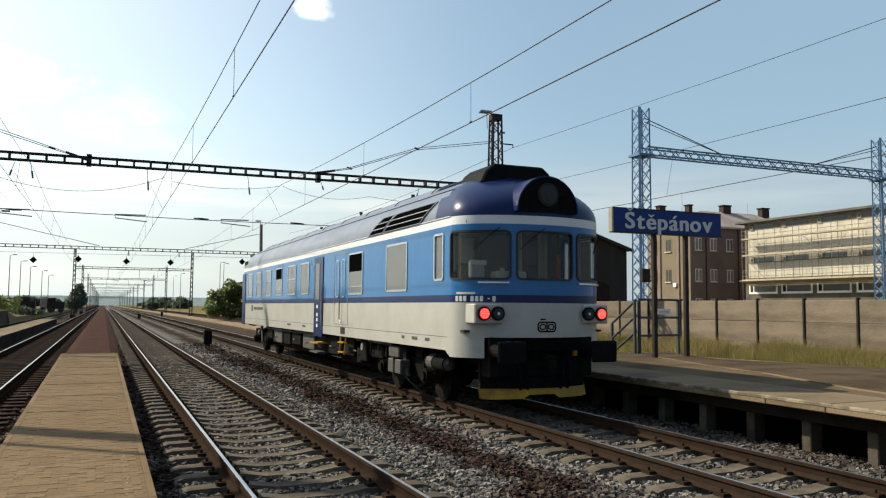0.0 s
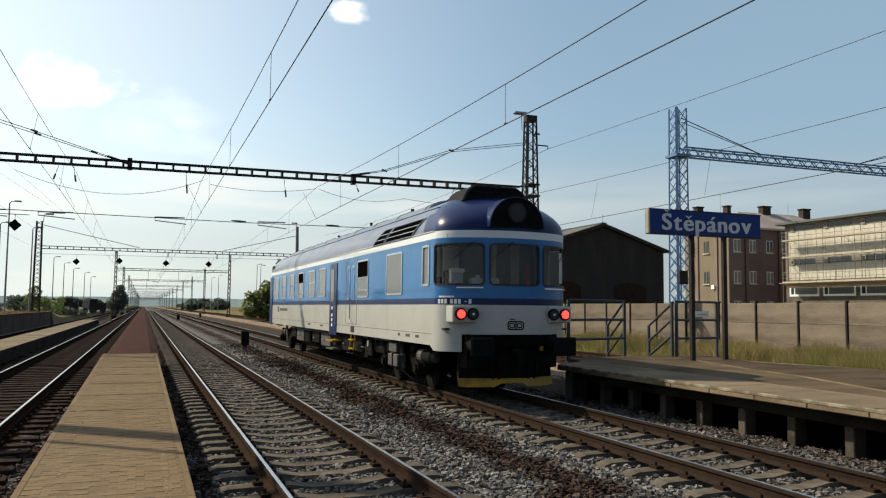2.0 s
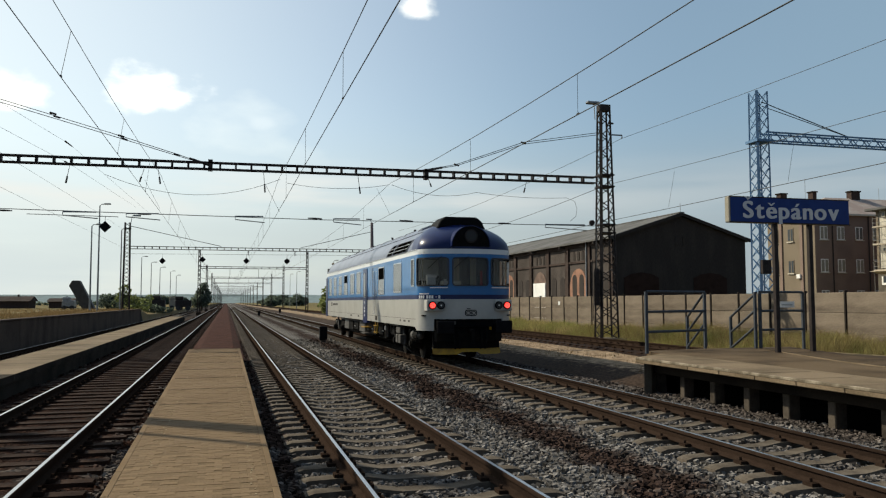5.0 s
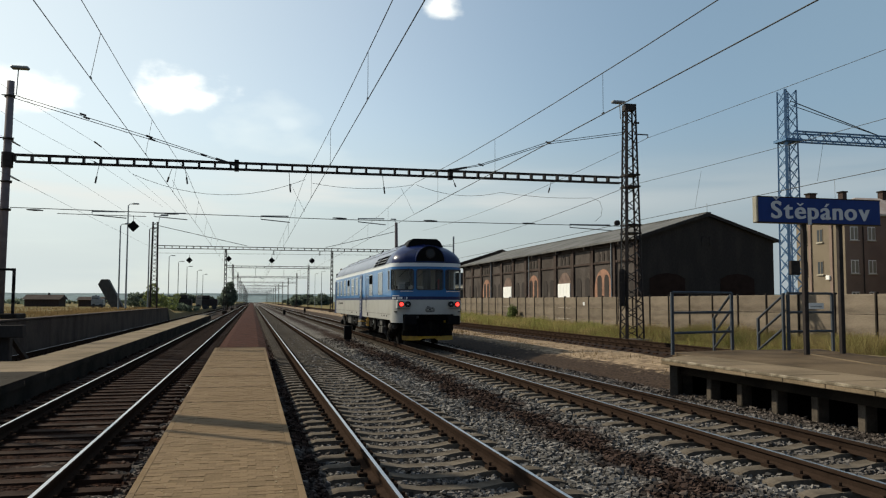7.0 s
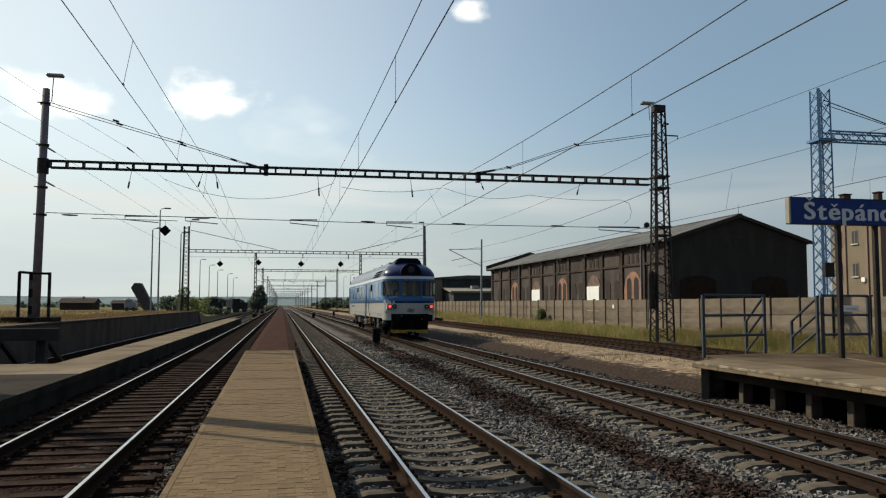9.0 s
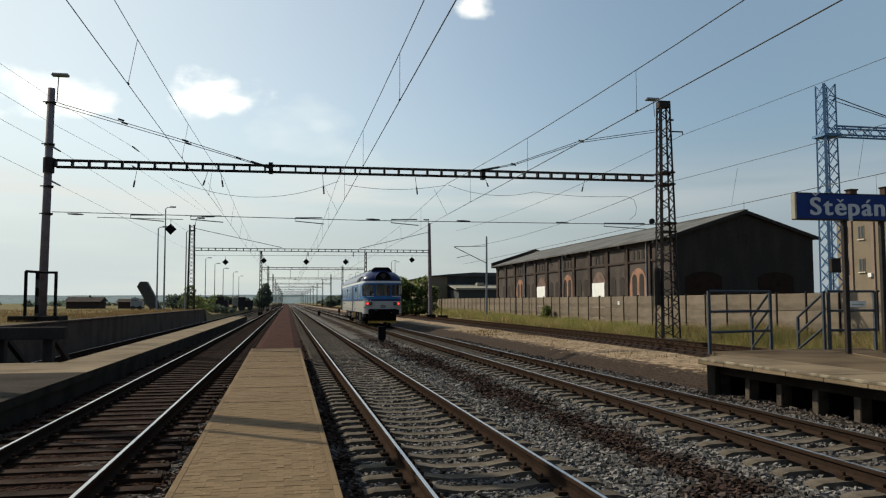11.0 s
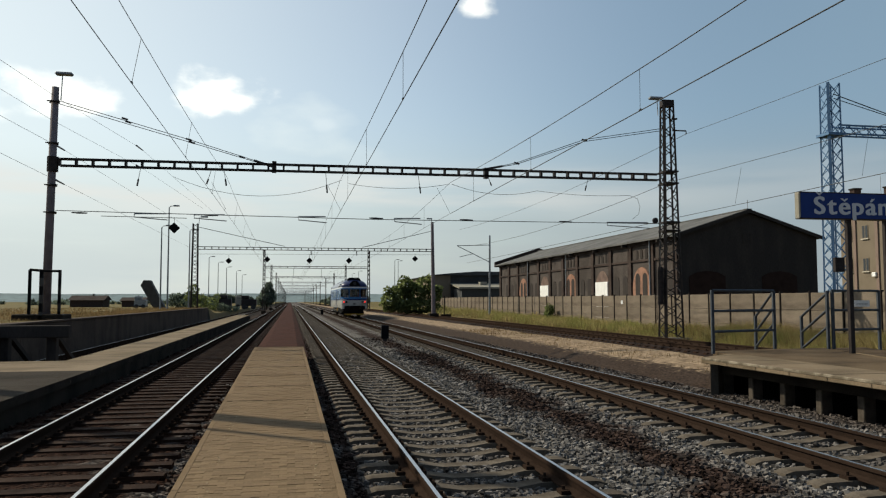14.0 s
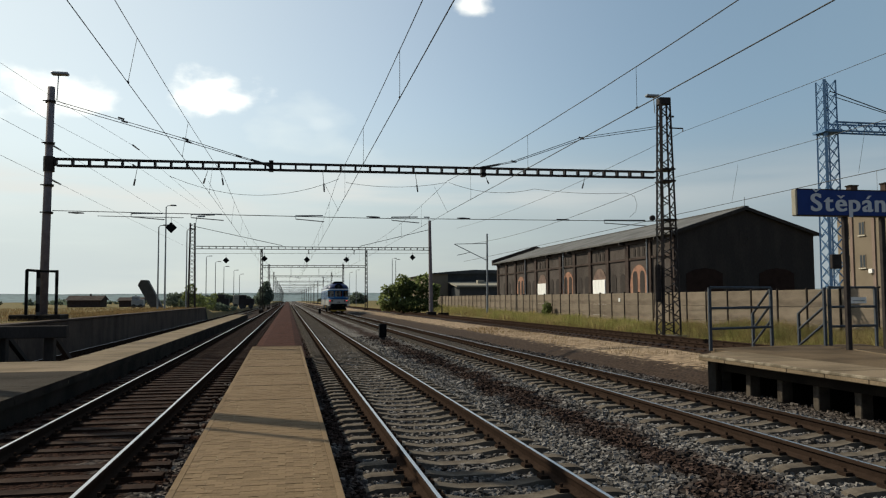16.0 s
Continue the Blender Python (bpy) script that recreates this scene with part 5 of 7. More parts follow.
def wheelset(parent, y):
    ws = part("wheelset", Build().rod((-0.75, y, 0.45), (0.75, y, 0.45), 0.08, 8), UNDER, parent)
    for s in (-1, 1):
        w = Build()
        w.rod((s * 0.70, y, 0.45), (s * 0.84, y, 0.45), 0.45, 24)
        w.rod((s * 0.66, y, 0.45), (s * 0.70, y, 0.45), 0.48, 24)
        part("wheel", w, UNDER, ws, "dark wheel with a bright worn tread")
        part("wheel_rim", Build().rod((s * 0.842, y, 0.45), (s * 0.85, y, 0.45), 0.40, 24).rod((s * 0.85, y, 0.45), (s * 0.875, y, 0.45), 0.15, 12), UNDER, ws)
    return ws


def bogie(car, y):
    for o in (-1.25, 1.25):
        wheelset(car, y + o)
    for s in (-1, 1):
        bg = part("bogie_frame", Build().prism([(y - 1.75, 0.62), (y - 1.6, 0.50), (y - 0.9, 0.50), (y - 0.6, 0.38), (y + 0.6, 0.38), (y + 0.9, 0.50), (y + 1.6, 0.50), (y + 1.75, 0.62), (y + 1.7, 0.8), (y + 0.7, 0.78), (y - 0.7, 0.78), (y - 1.7, 0.8)], "x", s * 1.0 - 0.06, s * 1.0 + 0.06), UNDER, car, bevel=0.012)
        for o in (-1.25, 1.25):
            part("axle_box", Build().rod((s * 0.9, y + o, 0.47), (s * 1.22, y + o, 0.47), 0.15, 14).rod((s * 1.22, y + o, 0.47), (s * 1.27, y + o, 0.47), 0.1, 12), UNDER, bg)
            for d in (-0.28, 0.28):
                part("spring", Build().rod((s * 1.05, y + o + d, 0.52), (s * 1.05, y + o + d, 0.86), 0.09, 10), UNDER, bg)
        part("damper", Build().rod((s * 1.2, y - 0.35, 0.4), (s * 1.2, y - 0.05, 1.0), 0.05, 8), UNDER_GREY, bg)
        part("brake_cylinder", Build().rod((s * 1.12, y + 0.25, 0.75), (s * 1.12, y + 0.6, 0.75), 0.13, 12), UNDER_GREY, bg)


def make_railcar():
    car = thing("railcar", "blue, navy and light grey diesel railcar with lit red tail lamps", "train")
    body = part("body", car_body(), [CREAM, NAVY, BLUE, ROOF_GREY, UNDER, STRIPE], car, "painted steel body with a domed roof")
    bm = bmesh.new()
    bm.from_mesh(body.data)
    bmesh.ops.remove_doubles(bm, verts=bm.verts[:], dist=0.0005)
    bmesh.ops.recalc_face_normals(bm, faces=bm.faces[:])
    for f in bm.faces:
        f.smooth = True
    for e in bm.edges:
        if e.is_boundary or (len(e.link_faces) == 2 and e.calc_face_angle(0) > 0.6):
            e.smooth = False
    bm.to_mesh(body.data)
    bm.free()
    # cab windows with rubber seals and interior
    for a, c in CAB_WINDOWS:
        w = part("cab_window", rim(a - 0.04, c + 0.04, SILL - 0.03, HEAD + 0.03, 0.1, 0.034, 0.016, -0.05), RUBBER, car, "cab window in a black rubber seal")
        pane = part("pane", plate(a, c, SILL, HEAD, 0.05, -0.012, -0.02), GLASS, w)
        pane.visible_shadow = False
        if abs(a + c) > 0.1:
            part("sill_bar", plate(max(a, -1.2), min(c, 1.45), SILL - 0.085, SILL - 0.06, 0.005, 0.035, 0.0), ALU, w)
        m = c - 0.18 if c < 0 or c > 1 else -0.08
        part("wiper", Build().path([skin(m + 0.02, HEAD + 0.07, 0.04), skin(m - 0.10, HEAD - 0.02, 0.04), skin(m - 0.42, HEAD - 0.3, 0.012)], 0.008), FLAT_BLACK, w)
    cab = part("cab_bulkhead", box(-1.36, 1.36, 2.0, 2.05, 1.3, 3.3), CAB, car, "dim cab interior")
    part("cab_ceiling", box(-1.3, 1.3, 0.45, 2.0, 3.2, 3.26), CAB, cab)
    part("cab_floor", box(-1.36, 1.36, 0.4, 2.0, 1.36, 1.4), CAB, cab)
    part("cab_door", box(-0.32, 0.32, 1.97, 2.0, 1.4, 3.15), UNDER_GREY, cab, "grey door in the cab's rear wall", bevel=0.01)
    part("wall_cabinet", box(-1.1, -0.5, 1.8, 2.0, 2.45, 3.1), CREAM, cab, bevel=0.02)
    part("wall_cabinet", box(0.5, 0.95, 1.75, 2.0, 1.4, 3.0), CAB, cab, bevel=0.02)

    def curtain(x0, x1, y0, y1, z0, z1):
        cu, k = Build(), 18
        for i in range(k):
            a, c = i / k, (i + 1) / k
            ya, yb = y0 + (y1 - y0) * a + 0.022 * math.sin(i * 1.9), y0 + (y1 - y0) * c + 0.022 * math.sin((i + 1) * 1.9)
            cu.face([(x0 + (x1 - x0) * a, ya, z0), (x0 + (x1 - x0) * c, yb, z0), (x0 + (x1 - x0) * c, yb, z1), (x0 + (x1 - x0) * a, ya, z1)])
        part("curtain", cu, CURTAIN, cab, "beige pleated cab curtain")

    curtain(-0.46, -0.2, 0.5, 0.5, 2.05, 3.16)
    curtain(0.14, 0.34, 0.55, 0.55, 2.05, 3.16)
    curtain(0.92, 1.16, 0.62, 0.75, 2.05, 3.16)
    curtain(-1.3, -1.22, 0.66, 0.92, 2.05, 3.16)
    for s in (-1, 1):
        part("side_lining", box(min(s * 1.3, s * 1.28), max(s * 1.3, s * 1.28), 1.7, 2.0, 1.9, 3.2), CAB, cab)
        part("seat", box(s * 0.7 - 0.24, s * 0.7 + 0.24, 1.25, 1.7, 1.85, 1.97), UNDER, cab, bevel=0.04)
        part("seat_back", box(s * 0.7 - 0.22, s * 0.7 + 0.22, 1.62, 1.74, 1.95, 2.6), UNDER, cab, bevel=0.05)
    part("desk", box(-1.2, 1.2, 0.5, 0.85, 1.9, 2.28), CAB, cab, bevel=0.03)
    part("desk_screen", box(-1.2, -0.93, 0.48, 0.62, 2.28, 2.56), STEEL_GREY, cab, "pale grey display on the desk", bevel=0.02)
    part("screen_frame", box(-1.22, -0.91, 0.46, 0.48, 2.5, 2.58), CREAM, cab, bevel=0.006)
    part("instrument_hood", box(-0.78, -0.2, 0.32, 0.6, 2.26, 2.4), FOIL, cab, "beige instrument hood", bevel=0.03)
    part("paper", box(-0.74, -0.66, 0.28, 0.3, 2.28, 2.45), CREAM, cab)
    part("red_flag", box(0.38, 0.45, 0.3, 0.33, 2.2, 2.7), mat("red flag", (0.2, 0.022, 0.02), 0.8), cab)
    dw = part("door_window", rim(TURN - 0.04, TURN + 0.89, SILL - 0.03, HEAD + 0.03, 0.07, 0.04, 0.016, -0.05), ALU, car, "cab door window")
    part("pane", plate(TURN, TURN + 0.85, SILL, HEAD, 0.02, -0.012, -0.02), GLASS, dw).visible_shadow = False
    # lamps, in boxes that stand proud of the curved end
    for s in (-1, 1):
        h = part("lamp_housing", box(min(s * 0.78, s * 1.30), max(s * 0.78, s * 1.30), 0.10, 0.6, 1.51, 1.84), CREAM, car, "light grey lamp housing", bevel=0.02)
        for o, m, nm in ((1.14, TAIL, "tail_lamp"), (0.885, LAMP_GLASS, "headlamp")):
            ring = part(nm, Build().rod((s * o, 0.11, 1.68), (s * o, 0.056, 1.68), 0.118, 20), BLACK, h, "black round lamp bezel")
            part("lens", Build().rod((s * o, 0.056, 1.68), (s * o, 0.05, 1.68), 0.088, 20), m, ring, "glowing red lens" if m is TAIL else "dark unlit lens")
            if m is TAIL:
                dots = Build()
                for k in range(19):
                    r_, a_ = (0, 0) if k == 0 else (0.034, k * math.pi / 3) if k < 7 else (0.067, k * math.pi / 6)
                    px, pz = s * o + r_ * math.cos(a_), 1.68 + r_ * math.sin(a_)
                    dots.rod((px, 0.05, pz), (px, 0.046, pz), 0.011, 6)
                part("diodes", dots, LED, ring, "bright red diodes")
            if m is LAMP_GLASS:
                part("bulb", Build().rod((s * o, 0.05, 1.68), (s * o, 0.044, 1.68), 0.025, 8), ALU, ring)
    # roof visor with the high lamp
    arch = [(0.6 * math.cos(a), 3.40 + 0.62 * math.sin(a)) for a in [math.pi * i / 24 for i in range(25)]]
    v = part("visor", Build(), NAVY, car, "rounded roof visor")
    vb = Build()
    inner = [(x * 0.96, 3.40 + (z - 3.40) * 0.96) for x, z in arch]
    for i in range(24):
        vb.face([(arch[i][0], -0.05, arch[i][1]), (arch[i + 1][0], -0.05, arch[i + 1][1]), (arch[i + 1][0], 1.9, arch[i + 1][1]), (arch[i][0], 1.9, arch[i][1])])
        vb.face([(inner[i][0], -0.05, inner[i][1]), (inner[i + 1][0], -0.05, inner[i + 1][1]), (arch[i + 1][0], -0.05, arch[i + 1][1]), (arch[i][0], -0.05, arch[i][1])])
        vb.face([(inner[i][0], -0.05, inner[i][1]), (inner[i][0], 0.03, inner[i][1]), (inner[i + 1][0], 0.03, inner[i + 1][1]), (inner[i + 1][0], -0.05, inner[i + 1][1])])
    v.data = vb.mesh("visor", NAVY, smooth=False)
    part("lamp_panel", Build().prism(inner, "y", -0.012, 0.08), BLACK, v, "black louvred panel")
    for k in range(5):
        for s in (-1, 1):
            part("louvre", box(min(s * 0.24, s * 0.46), max(s * 0.24, s * 0.46), -0.024, -0.008, 3.47 + k * 0.05, 3.495 + k * 0.05), UNDER, v)
    hl = part("high_lamp", Build().rod((0, 0.03, 3.70), (0, -0.06, 3.70), 0.2, 24), STEEL_DARK, v, "large unlit roof headlamp")
    part("lens", Build().rod((0, -0.06, 3.70), (0, -0.068, 3.70), 0.16, 24).rod((0, -0.068, 3.70), (0, -0.076, 3.70), 0.07, 16), LAMP_GLASS, hl)
    # roof equipment
    ru = part("roof_unit", Build().prism([(-0.78, 4.0), (0.78, 4.0), (0.66, 4.24), (0.5, 4.37), (-0.5, 4.37), (-0.66, 4.24)], "y", 0.98, 2.0), BLACK, car, "dark ventilation box on the roof", bevel=0.03)
    part("roof_unit_step", Build().prism([(-0.62, 3.95), (0.62, 3.95), (0.5, 4.27), (-0.5, 4.27)], "y", 1.98, 2.6), UNDER, ru, bevel=0.03)
    part("roof_cover", Build().prism([(-0.9, 3.98), (0.9, 3.98), (0.72, 4.17), (0.4, 4.3), (-0.4, 4.3), (-0.72, 4.17)], "y", 3.0, 21.6), ROOF_GREY, car, "raised grey roof cover", bevel=0.02)
    for k in range(9):
        part("cover_joint", Build().prism([(-0.91, 3.98), (0.91, 3.98), (0.73, 4.18), (0.41, 4.308), (-0.41, 4.308), (-0.73, 4.18)], "y", 3.2 + k * 2.2, 3.23 + k * 2.2), UNDER_GREY, car)
    for sgn in (-1, 1):
        x = roof_ring(3.93)[0] + 0.004
        part("roof_seam", Build().path([(sgn * x, 1.5, 3.93), (sgn * x, LONG - 1.5, 3.93)], 0.011), UNDER, car)
    for y, z in ((5.2, 4.3), (9.2, 4.33), (13.5, 4.3)):
        part("roof_vent", Build().rod((-0.45, y, 4.2), (-0.45, y, z), 0.03, 8).rod((-0.45, y, z - 0.02), (-0.45, y, z + 0.04), 0.045, 8), STEEL_DARK, car)
    # air grille leaning along the curve of the roof side
    for s in (-1,):
        for lo0, lo1, hi0, hi1 in ((2.2, 4.26, 1.66, 3.86), (4.36, 5.32, 3.96, 4.66)):
            def at(u, z, off):
                t = (z - 3.34) / 0.37
                a, c = lo0 + (hi0 - lo0) * t, lo1 + (hi1 - lo1) * t
                return (s * (roof_ring(z)[0] + off), a + (c - a) * u, z)
            gb, zz = Build(), [3.34 + 0.37 * i / 6 for i in range(7)]
            for za, zb in zip(zz, zz[1:]):
                gb.face([at(0, za, 0.012), at(1, za, 0.012), at(1, zb, 0.012), at(0, zb, 0.012)])
            g = part("roof_grille", gb, FLAT_BLACK, car, "black air grille in the roof side")
            for z in (3.45, 3.57):
                part("grille_bar", Build().path([at(0, z, 0.03), at(1, z, 0.03)], 0.010), ALU, g)
            for z in (3.345, 3.705):
                part("grille_edge", Build().path([at(0, z, 0.02), at(1, z, 0.02)], 0.012), ROOF_GREY, g)
            for u in (0, 1):
                part("grille_edge", Build().path([at(u, z, 0.02) for z in zz], 0.012), ROOF_GREY, g)
    part("rear_grille", Build().prism([(21.9, 3.36), (22.7, 3.36), (22.5, 3.62), (22.1, 3.62)], "x", -1.42, -1.3), BLACK, car)
    part("gutter", Build().path([skin(side(1.0), 3.335, 0.01), skin(side(22.5), 3.335, 0.01)], 0.010), STRIPE, car)
    # side windows: place, width, kind
    def side_window(y0, y1, kind, z0=2.12, z1=3.05):
        w = part("side_window", rim(side(y0), side(y1), z0, z1, 0.07, 0.04, 0.016), ALU, car, "framed side window")
        if kind == "half":
            # black plate painted for the dim inside behind the opened pane
            part("open_pane", plate(side(y0 + 0.04), side(y1 - 0.04), z0 + 0.55, z1 - 0.04, 0.04, 0.008), FLAT_BLACK, w, "opened dark upper pane")
            part("pane", plate(side(y0 + 0.04), side(y1 - 0.04), z0 + 0.04, z0 + 0.55, 0.04, 0.009), GLASS_LIGHT, w)
            part("bar", plate(side(y0 + 0.04), side(y1 - 0.04), z0 + 0.18, z0 + 0.2, 0.005, 0.02), ALU, w)
        elif kind == "split":
            part("pane", plate(side(y0 + 0.04), side(y1 - 0.04), z0 + 0.5, z1 - 0.04, 0.04, 0.008), GLASS_LIGHT, w)
            part("pane", plate(side(y0 + 0.04), side(y1 - 0.04), z0 + 0.04, z0 + 0.46, 0.04, 0.008), GLASS_DARK, w)
        elif kind == "curtained":
            part("pane", plate(side(y0 + 0.04), side(y1 - 0.04), z0 + 0.04, z1 - 0.04, 0.04, 0.008), GLASS_LIGHT, w)
            part("bar", plate(side(y0 + 0.04), side(y1 - 0.04), z0 + 0.48, z0 + 0.51, 0.005, 0.014), ALU, w)
            part("fold", plate(side(y0 + 0.06), side(y0 + 0.22), z0 + 0.06, z0 + 0.46, 0.02, 0.0095), GLASS_DARK, w)
            part("fold", plate(side(y0 + 0.5), side(y0 + 0.66), z0 + 0.06, z1 - 0.06, 0.02, 0.0095), GLASS_DARK, w)
        else:
            part("pane", plate(side(y0 + 0.04), side(y1 - 0.04), z0 + 0.04, z1 - 0.04, 0.04, 0.008), GLASS_LIGHT, w)

    qw = part("quarter_window", rim(side(QUARTER[0] + 0.16), side(QUARTER[1] + 0.24), SILL - 0.03, HEAD + 0.03, 0.07, 0.04, 0.016, -0.05), ALU, car, "narrow cab side window")
    # opaque pale pane, coloured for the daylight seen through the window
    part("pane", plate(side(QUARTER[0] + 0.2), side(QUARTER[1] + 0.2), SILL, HEAD, 0.02, -0.012, -0.02), GLASS_LIGHT, qw)
    side_window(3.08, 4.33, "plain", 2.08, 3.06)
    side_window(5.97, 7.1, "half", 2.05, 3.05)
    side_window(11.15, 12.2, "plain")
    side_window(12.85, 14.0, "curtained")
    side_window(14.9, 15.95, "half")
    side_window(16.8, 17.8, "split")
    side_window(18.7, 19.7, "split")
    side_window(20.6, 21.6, "plain")
    # doors
    d = part("entrance_door", plate(side(9.52), side(10.45), 0.95, 3.12, 0.05, 0.02, -0.1), NAVY, car, "narrow navy entrance door")
    part("door_window", plate(side(9.85), side(10.27), 1.95, 2.95, 0.05, 0.028), GLASS_LIGHT, d)
    for i, z in enumerate((1.2, 1.36, 1.5, 1.72)):
        part("door_notice", plate(side(10.0), side(10.14), z, z + 0.09, 0.005, 0.026), SIGN_WHITE, d)
    part("handrail", Build().path([skin(side(9.52), 1.3, 0.05), skin(side(9.52), 2.3, 0.05)], 0.015), STEEL_GREY, d)
    d = part("luggage_door", rim(side(7.15), side(8.4), 1.32, 3.1, 0.03, 0.02, 0.006), STEEL_GREY, car, "double luggage door")
    for y in (7.42, 7.95):
        part("door_window", rim(side(y), side(y + 0.3), 2.0, 2.95, 0.1, 0.03, 0.014), ALU, d)
        part("pane", plate(side(y + 0.03), side(y + 0.27), 2.03, 2.92, 0.08, 0.008), BLUE, d)
    part("handrail", Build().path([skin(side(7.75), 2.1, 0.05), skin(side(7.75), 1.45, 0.05), skin(side(7.6), 1.38, 0.05)], 0.015), STEEL_GREY, d)
    part("step_plate", plate(side(7.4), side(7.75), 1.1, 1.26, 0.02, 0.012), STEEL_DARK, d)
    part("rear_door", plate(side(22.3), side(23.0), 1.0, 3.1, 0.05, 0.02, -0.05), NAVY, car, "navy rear entrance door")
    # lettering stays as plain bars; the maker's mark as a plain ring
    for i in range(8):
        part("number_bar", plate(-1.62 + 0.08 * i + (0.05 if i > 2 else 0) + (0.05 if i > 5 else 0), -1.62 + 0.08 * i + (0.055 if i != 6 else 0.04) + (0.05 if i > 2 else 0) + (0.05 if i > 5 else 0), 1.88 if i != 6 else 1.915, 1.97 if i != 6 else 1.935, 0.008, 0.006), SIGN_WHITE, car)
    part("name_bar", plate(-1.6, -1.25, 2.0, 2.035, 0.005, 0.005), SIGN_WHITE, car)
    em = part("emblem", rim(-0.18, 0.18, 1.37, 1.55, 0.06, 0.026, 0.006), BLACK, car, "dark emblem of nested rounded rings")
    part("inner_ring", rim(-0.14, -0.02, 1.41, 1.51, 0.04, 0.02, 0.006), BLACK, em)
    part("inner_ring", rim(0.02, 0.14, 1.41, 1.51, 0.04, 0.02, 0.006), BLACK, em)
    part("emblem_bar", plate(-0.012, 0.012, 1.37, 1.55, 0.004, 0.006), BLACK, em)
    part("emblem_bar", plate(-0.13, -0.02, 1.575, 1.595, 0.005, 0.006), BLACK, em)
    part("operator_mark", plate(side(18.3), side(20.2), 1.62, 1.72, 0.01, 0.004), UNDER_GREY, car)
    part("operator_mark", plate(side(20.4), side(20.75), 1.56, 1.8, 0.05, 0.004), UNDER_GREY, car)
    for y, w in ((1.9, 0.22), (2.5, 0.3), (3.2, 0.16), (11.5, 0.4), (13.5, 0.5)):
        part("stencil_bar", plate(side(y), side(y + w), 1.16, 1.22, 0.005, 0.004), UNDER_GREY, car)
    part("panel_line", plate(side(1.1), side(22.4), 1.262, 1.272, 0.002, 0.003), UNDER_GREY, car)
    # cab end below the skirt
    for sgn in (-1, 1):
        sk = part("skirt_corner", plate(sgn * 1.78, sgn * 1.09, 0.94, 1.30, 0.01, 0.008, -0.03), CREAM, car)
        part("skirt_gusset", Build().prism([(skin(1.775, 0)[1], 0.945), (skin(1.98, 0)[1], 1.05), (skin(1.775, 0)[1], 1.05)], "x", min(sgn * 1.41, sgn * (HALF + 0.008)), max(sgn * 1.41, sgn * (HALF + 0.008))), CREAM, sk)
    part("buffer_beam", box(-1.0, 1.0, 0.16, 0.5, 0.62, 1.285), UNDER, car, bevel=0.02)
    for s in (-1, 1):
        bf = part("buffer", Build().rod((s * 0.875, 0.2, 1.06), (s * 0.875, -0.36, 1.06), 0.13, 14), UNDER, car, "black buffer with a rectangular head")
        part("buffer_head", box(s * 0.875 - 0.25, s * 0.875 + 0.25, -0.42, -0.36, 0.88, 1.24), BLACK, bf, bevel=0.025)
        part("rear_buffer", Build().rod((s * 0.875, LONG - 0.2, 1.06), (s * 0.875, LONG + 0.5, 1.06), 0.16, 12), UNDER, car)
    part("coupling", Build().rod((0, 0.2, 0.95), (0, -0.2, 0.92), 0.07, 8).rod((0, -0.2, 0.98), (0, -0.2, 0.6), 0.05, 8), UNDER, car)
    for x in (-0.5, -0.35, 0.35, 0.5):
        part("air_hose", Build().path([(x, 0.18, 0.95), (x, 0.05, 0.8), (x * 0.95, 0.02, 0.55), (x * 0.9, 0.1, 0.42)], 0.025, 6), UNDER, car)
    part("hose_tap", box(0.60, 0.66, 0.1, 0.16, 0.96, 1.05), YELLOW, car)
    for x in (-0.72, -0.55):
        part("cable_socket", box(x, x + 0.12, 0.08, 0.18, 1.12, 1.22), UNDER_GREY, car, bevel=0.01)
    sp = Build()
    wing = [(-1.04, 0.42, 0.26, 0.45), (-0.9, 0.38, 0.24, 0.45), (-0.36, 0.2, 0.25, 0.44), (-0.24, 0.16, 0.32, 0.43), (0.24, 0.16, 0.32, 0.43), (0.36, 0.2, 0.25, 0.44), (0.9, 0.38, 0.24, 0.45), (1.04, 0.42, 0.26, 0.45)]
    for (xa, ya, ba, ta), (xb, yb, bb, tb) in zip(wing, wing[1:]):
        sp.face([(xa, ya, ba), (xb, yb, bb), (xb, yb + 0.06, tb), (xa, ya + 0.06, ta)])
        sp.face([(xa, ya + 0.03, ba), (xa, ya + 0.09, ta), (xb, yb + 0.09, tb), (xb, yb + 0.03, bb)])
        sp.face([(xa, ya, ba), (xa, ya + 0.03, ba), (xb, yb + 0.03, bb), (xb, yb, bb)])
    part("snowplough", sp, YELLOW, car, "yellow plough edge under the cab")
    part("plough_plate", Build().prism([(-1.02, 0.46), (-0.3, 0.2), (0.3, 0.2), (1.02, 0.46), (1.02, 0.56), (-1.02, 0.56)], "z", 0.42, 0.9), UNDER, car)
    # running gear and equipment
    bogie(car, 3.75)
    bogie(car, LONG - 3.75)
    part("centre_sill", box(-0.5, 0.5, 1.0, LONG - 1.0, 0.7, 1.06), UNDER, car)
    for y0, y1, z0, m in ((6.0, 6.5, 0.5, UNDER), (7.0, 7.9, 0.55, UNDER), (8.1, 8.35, 0.6, UNDER), (8.4, 9.4, 0.5, UNDER), (11.0, 12.4, 0.5, UNDER_GREY), (12.7, 13.9, 0.55, UNDER), (14.2, 15.2, 0.5, UNDER), (15.5, 16.9, 0.5, UNDER_GREY), (17.1, 17.6, 0.6, UNDER)):
        part("equipment_box", box(-1.25, -0.6, y0, y1, z0, 1.03), m, car, bevel=0.03)
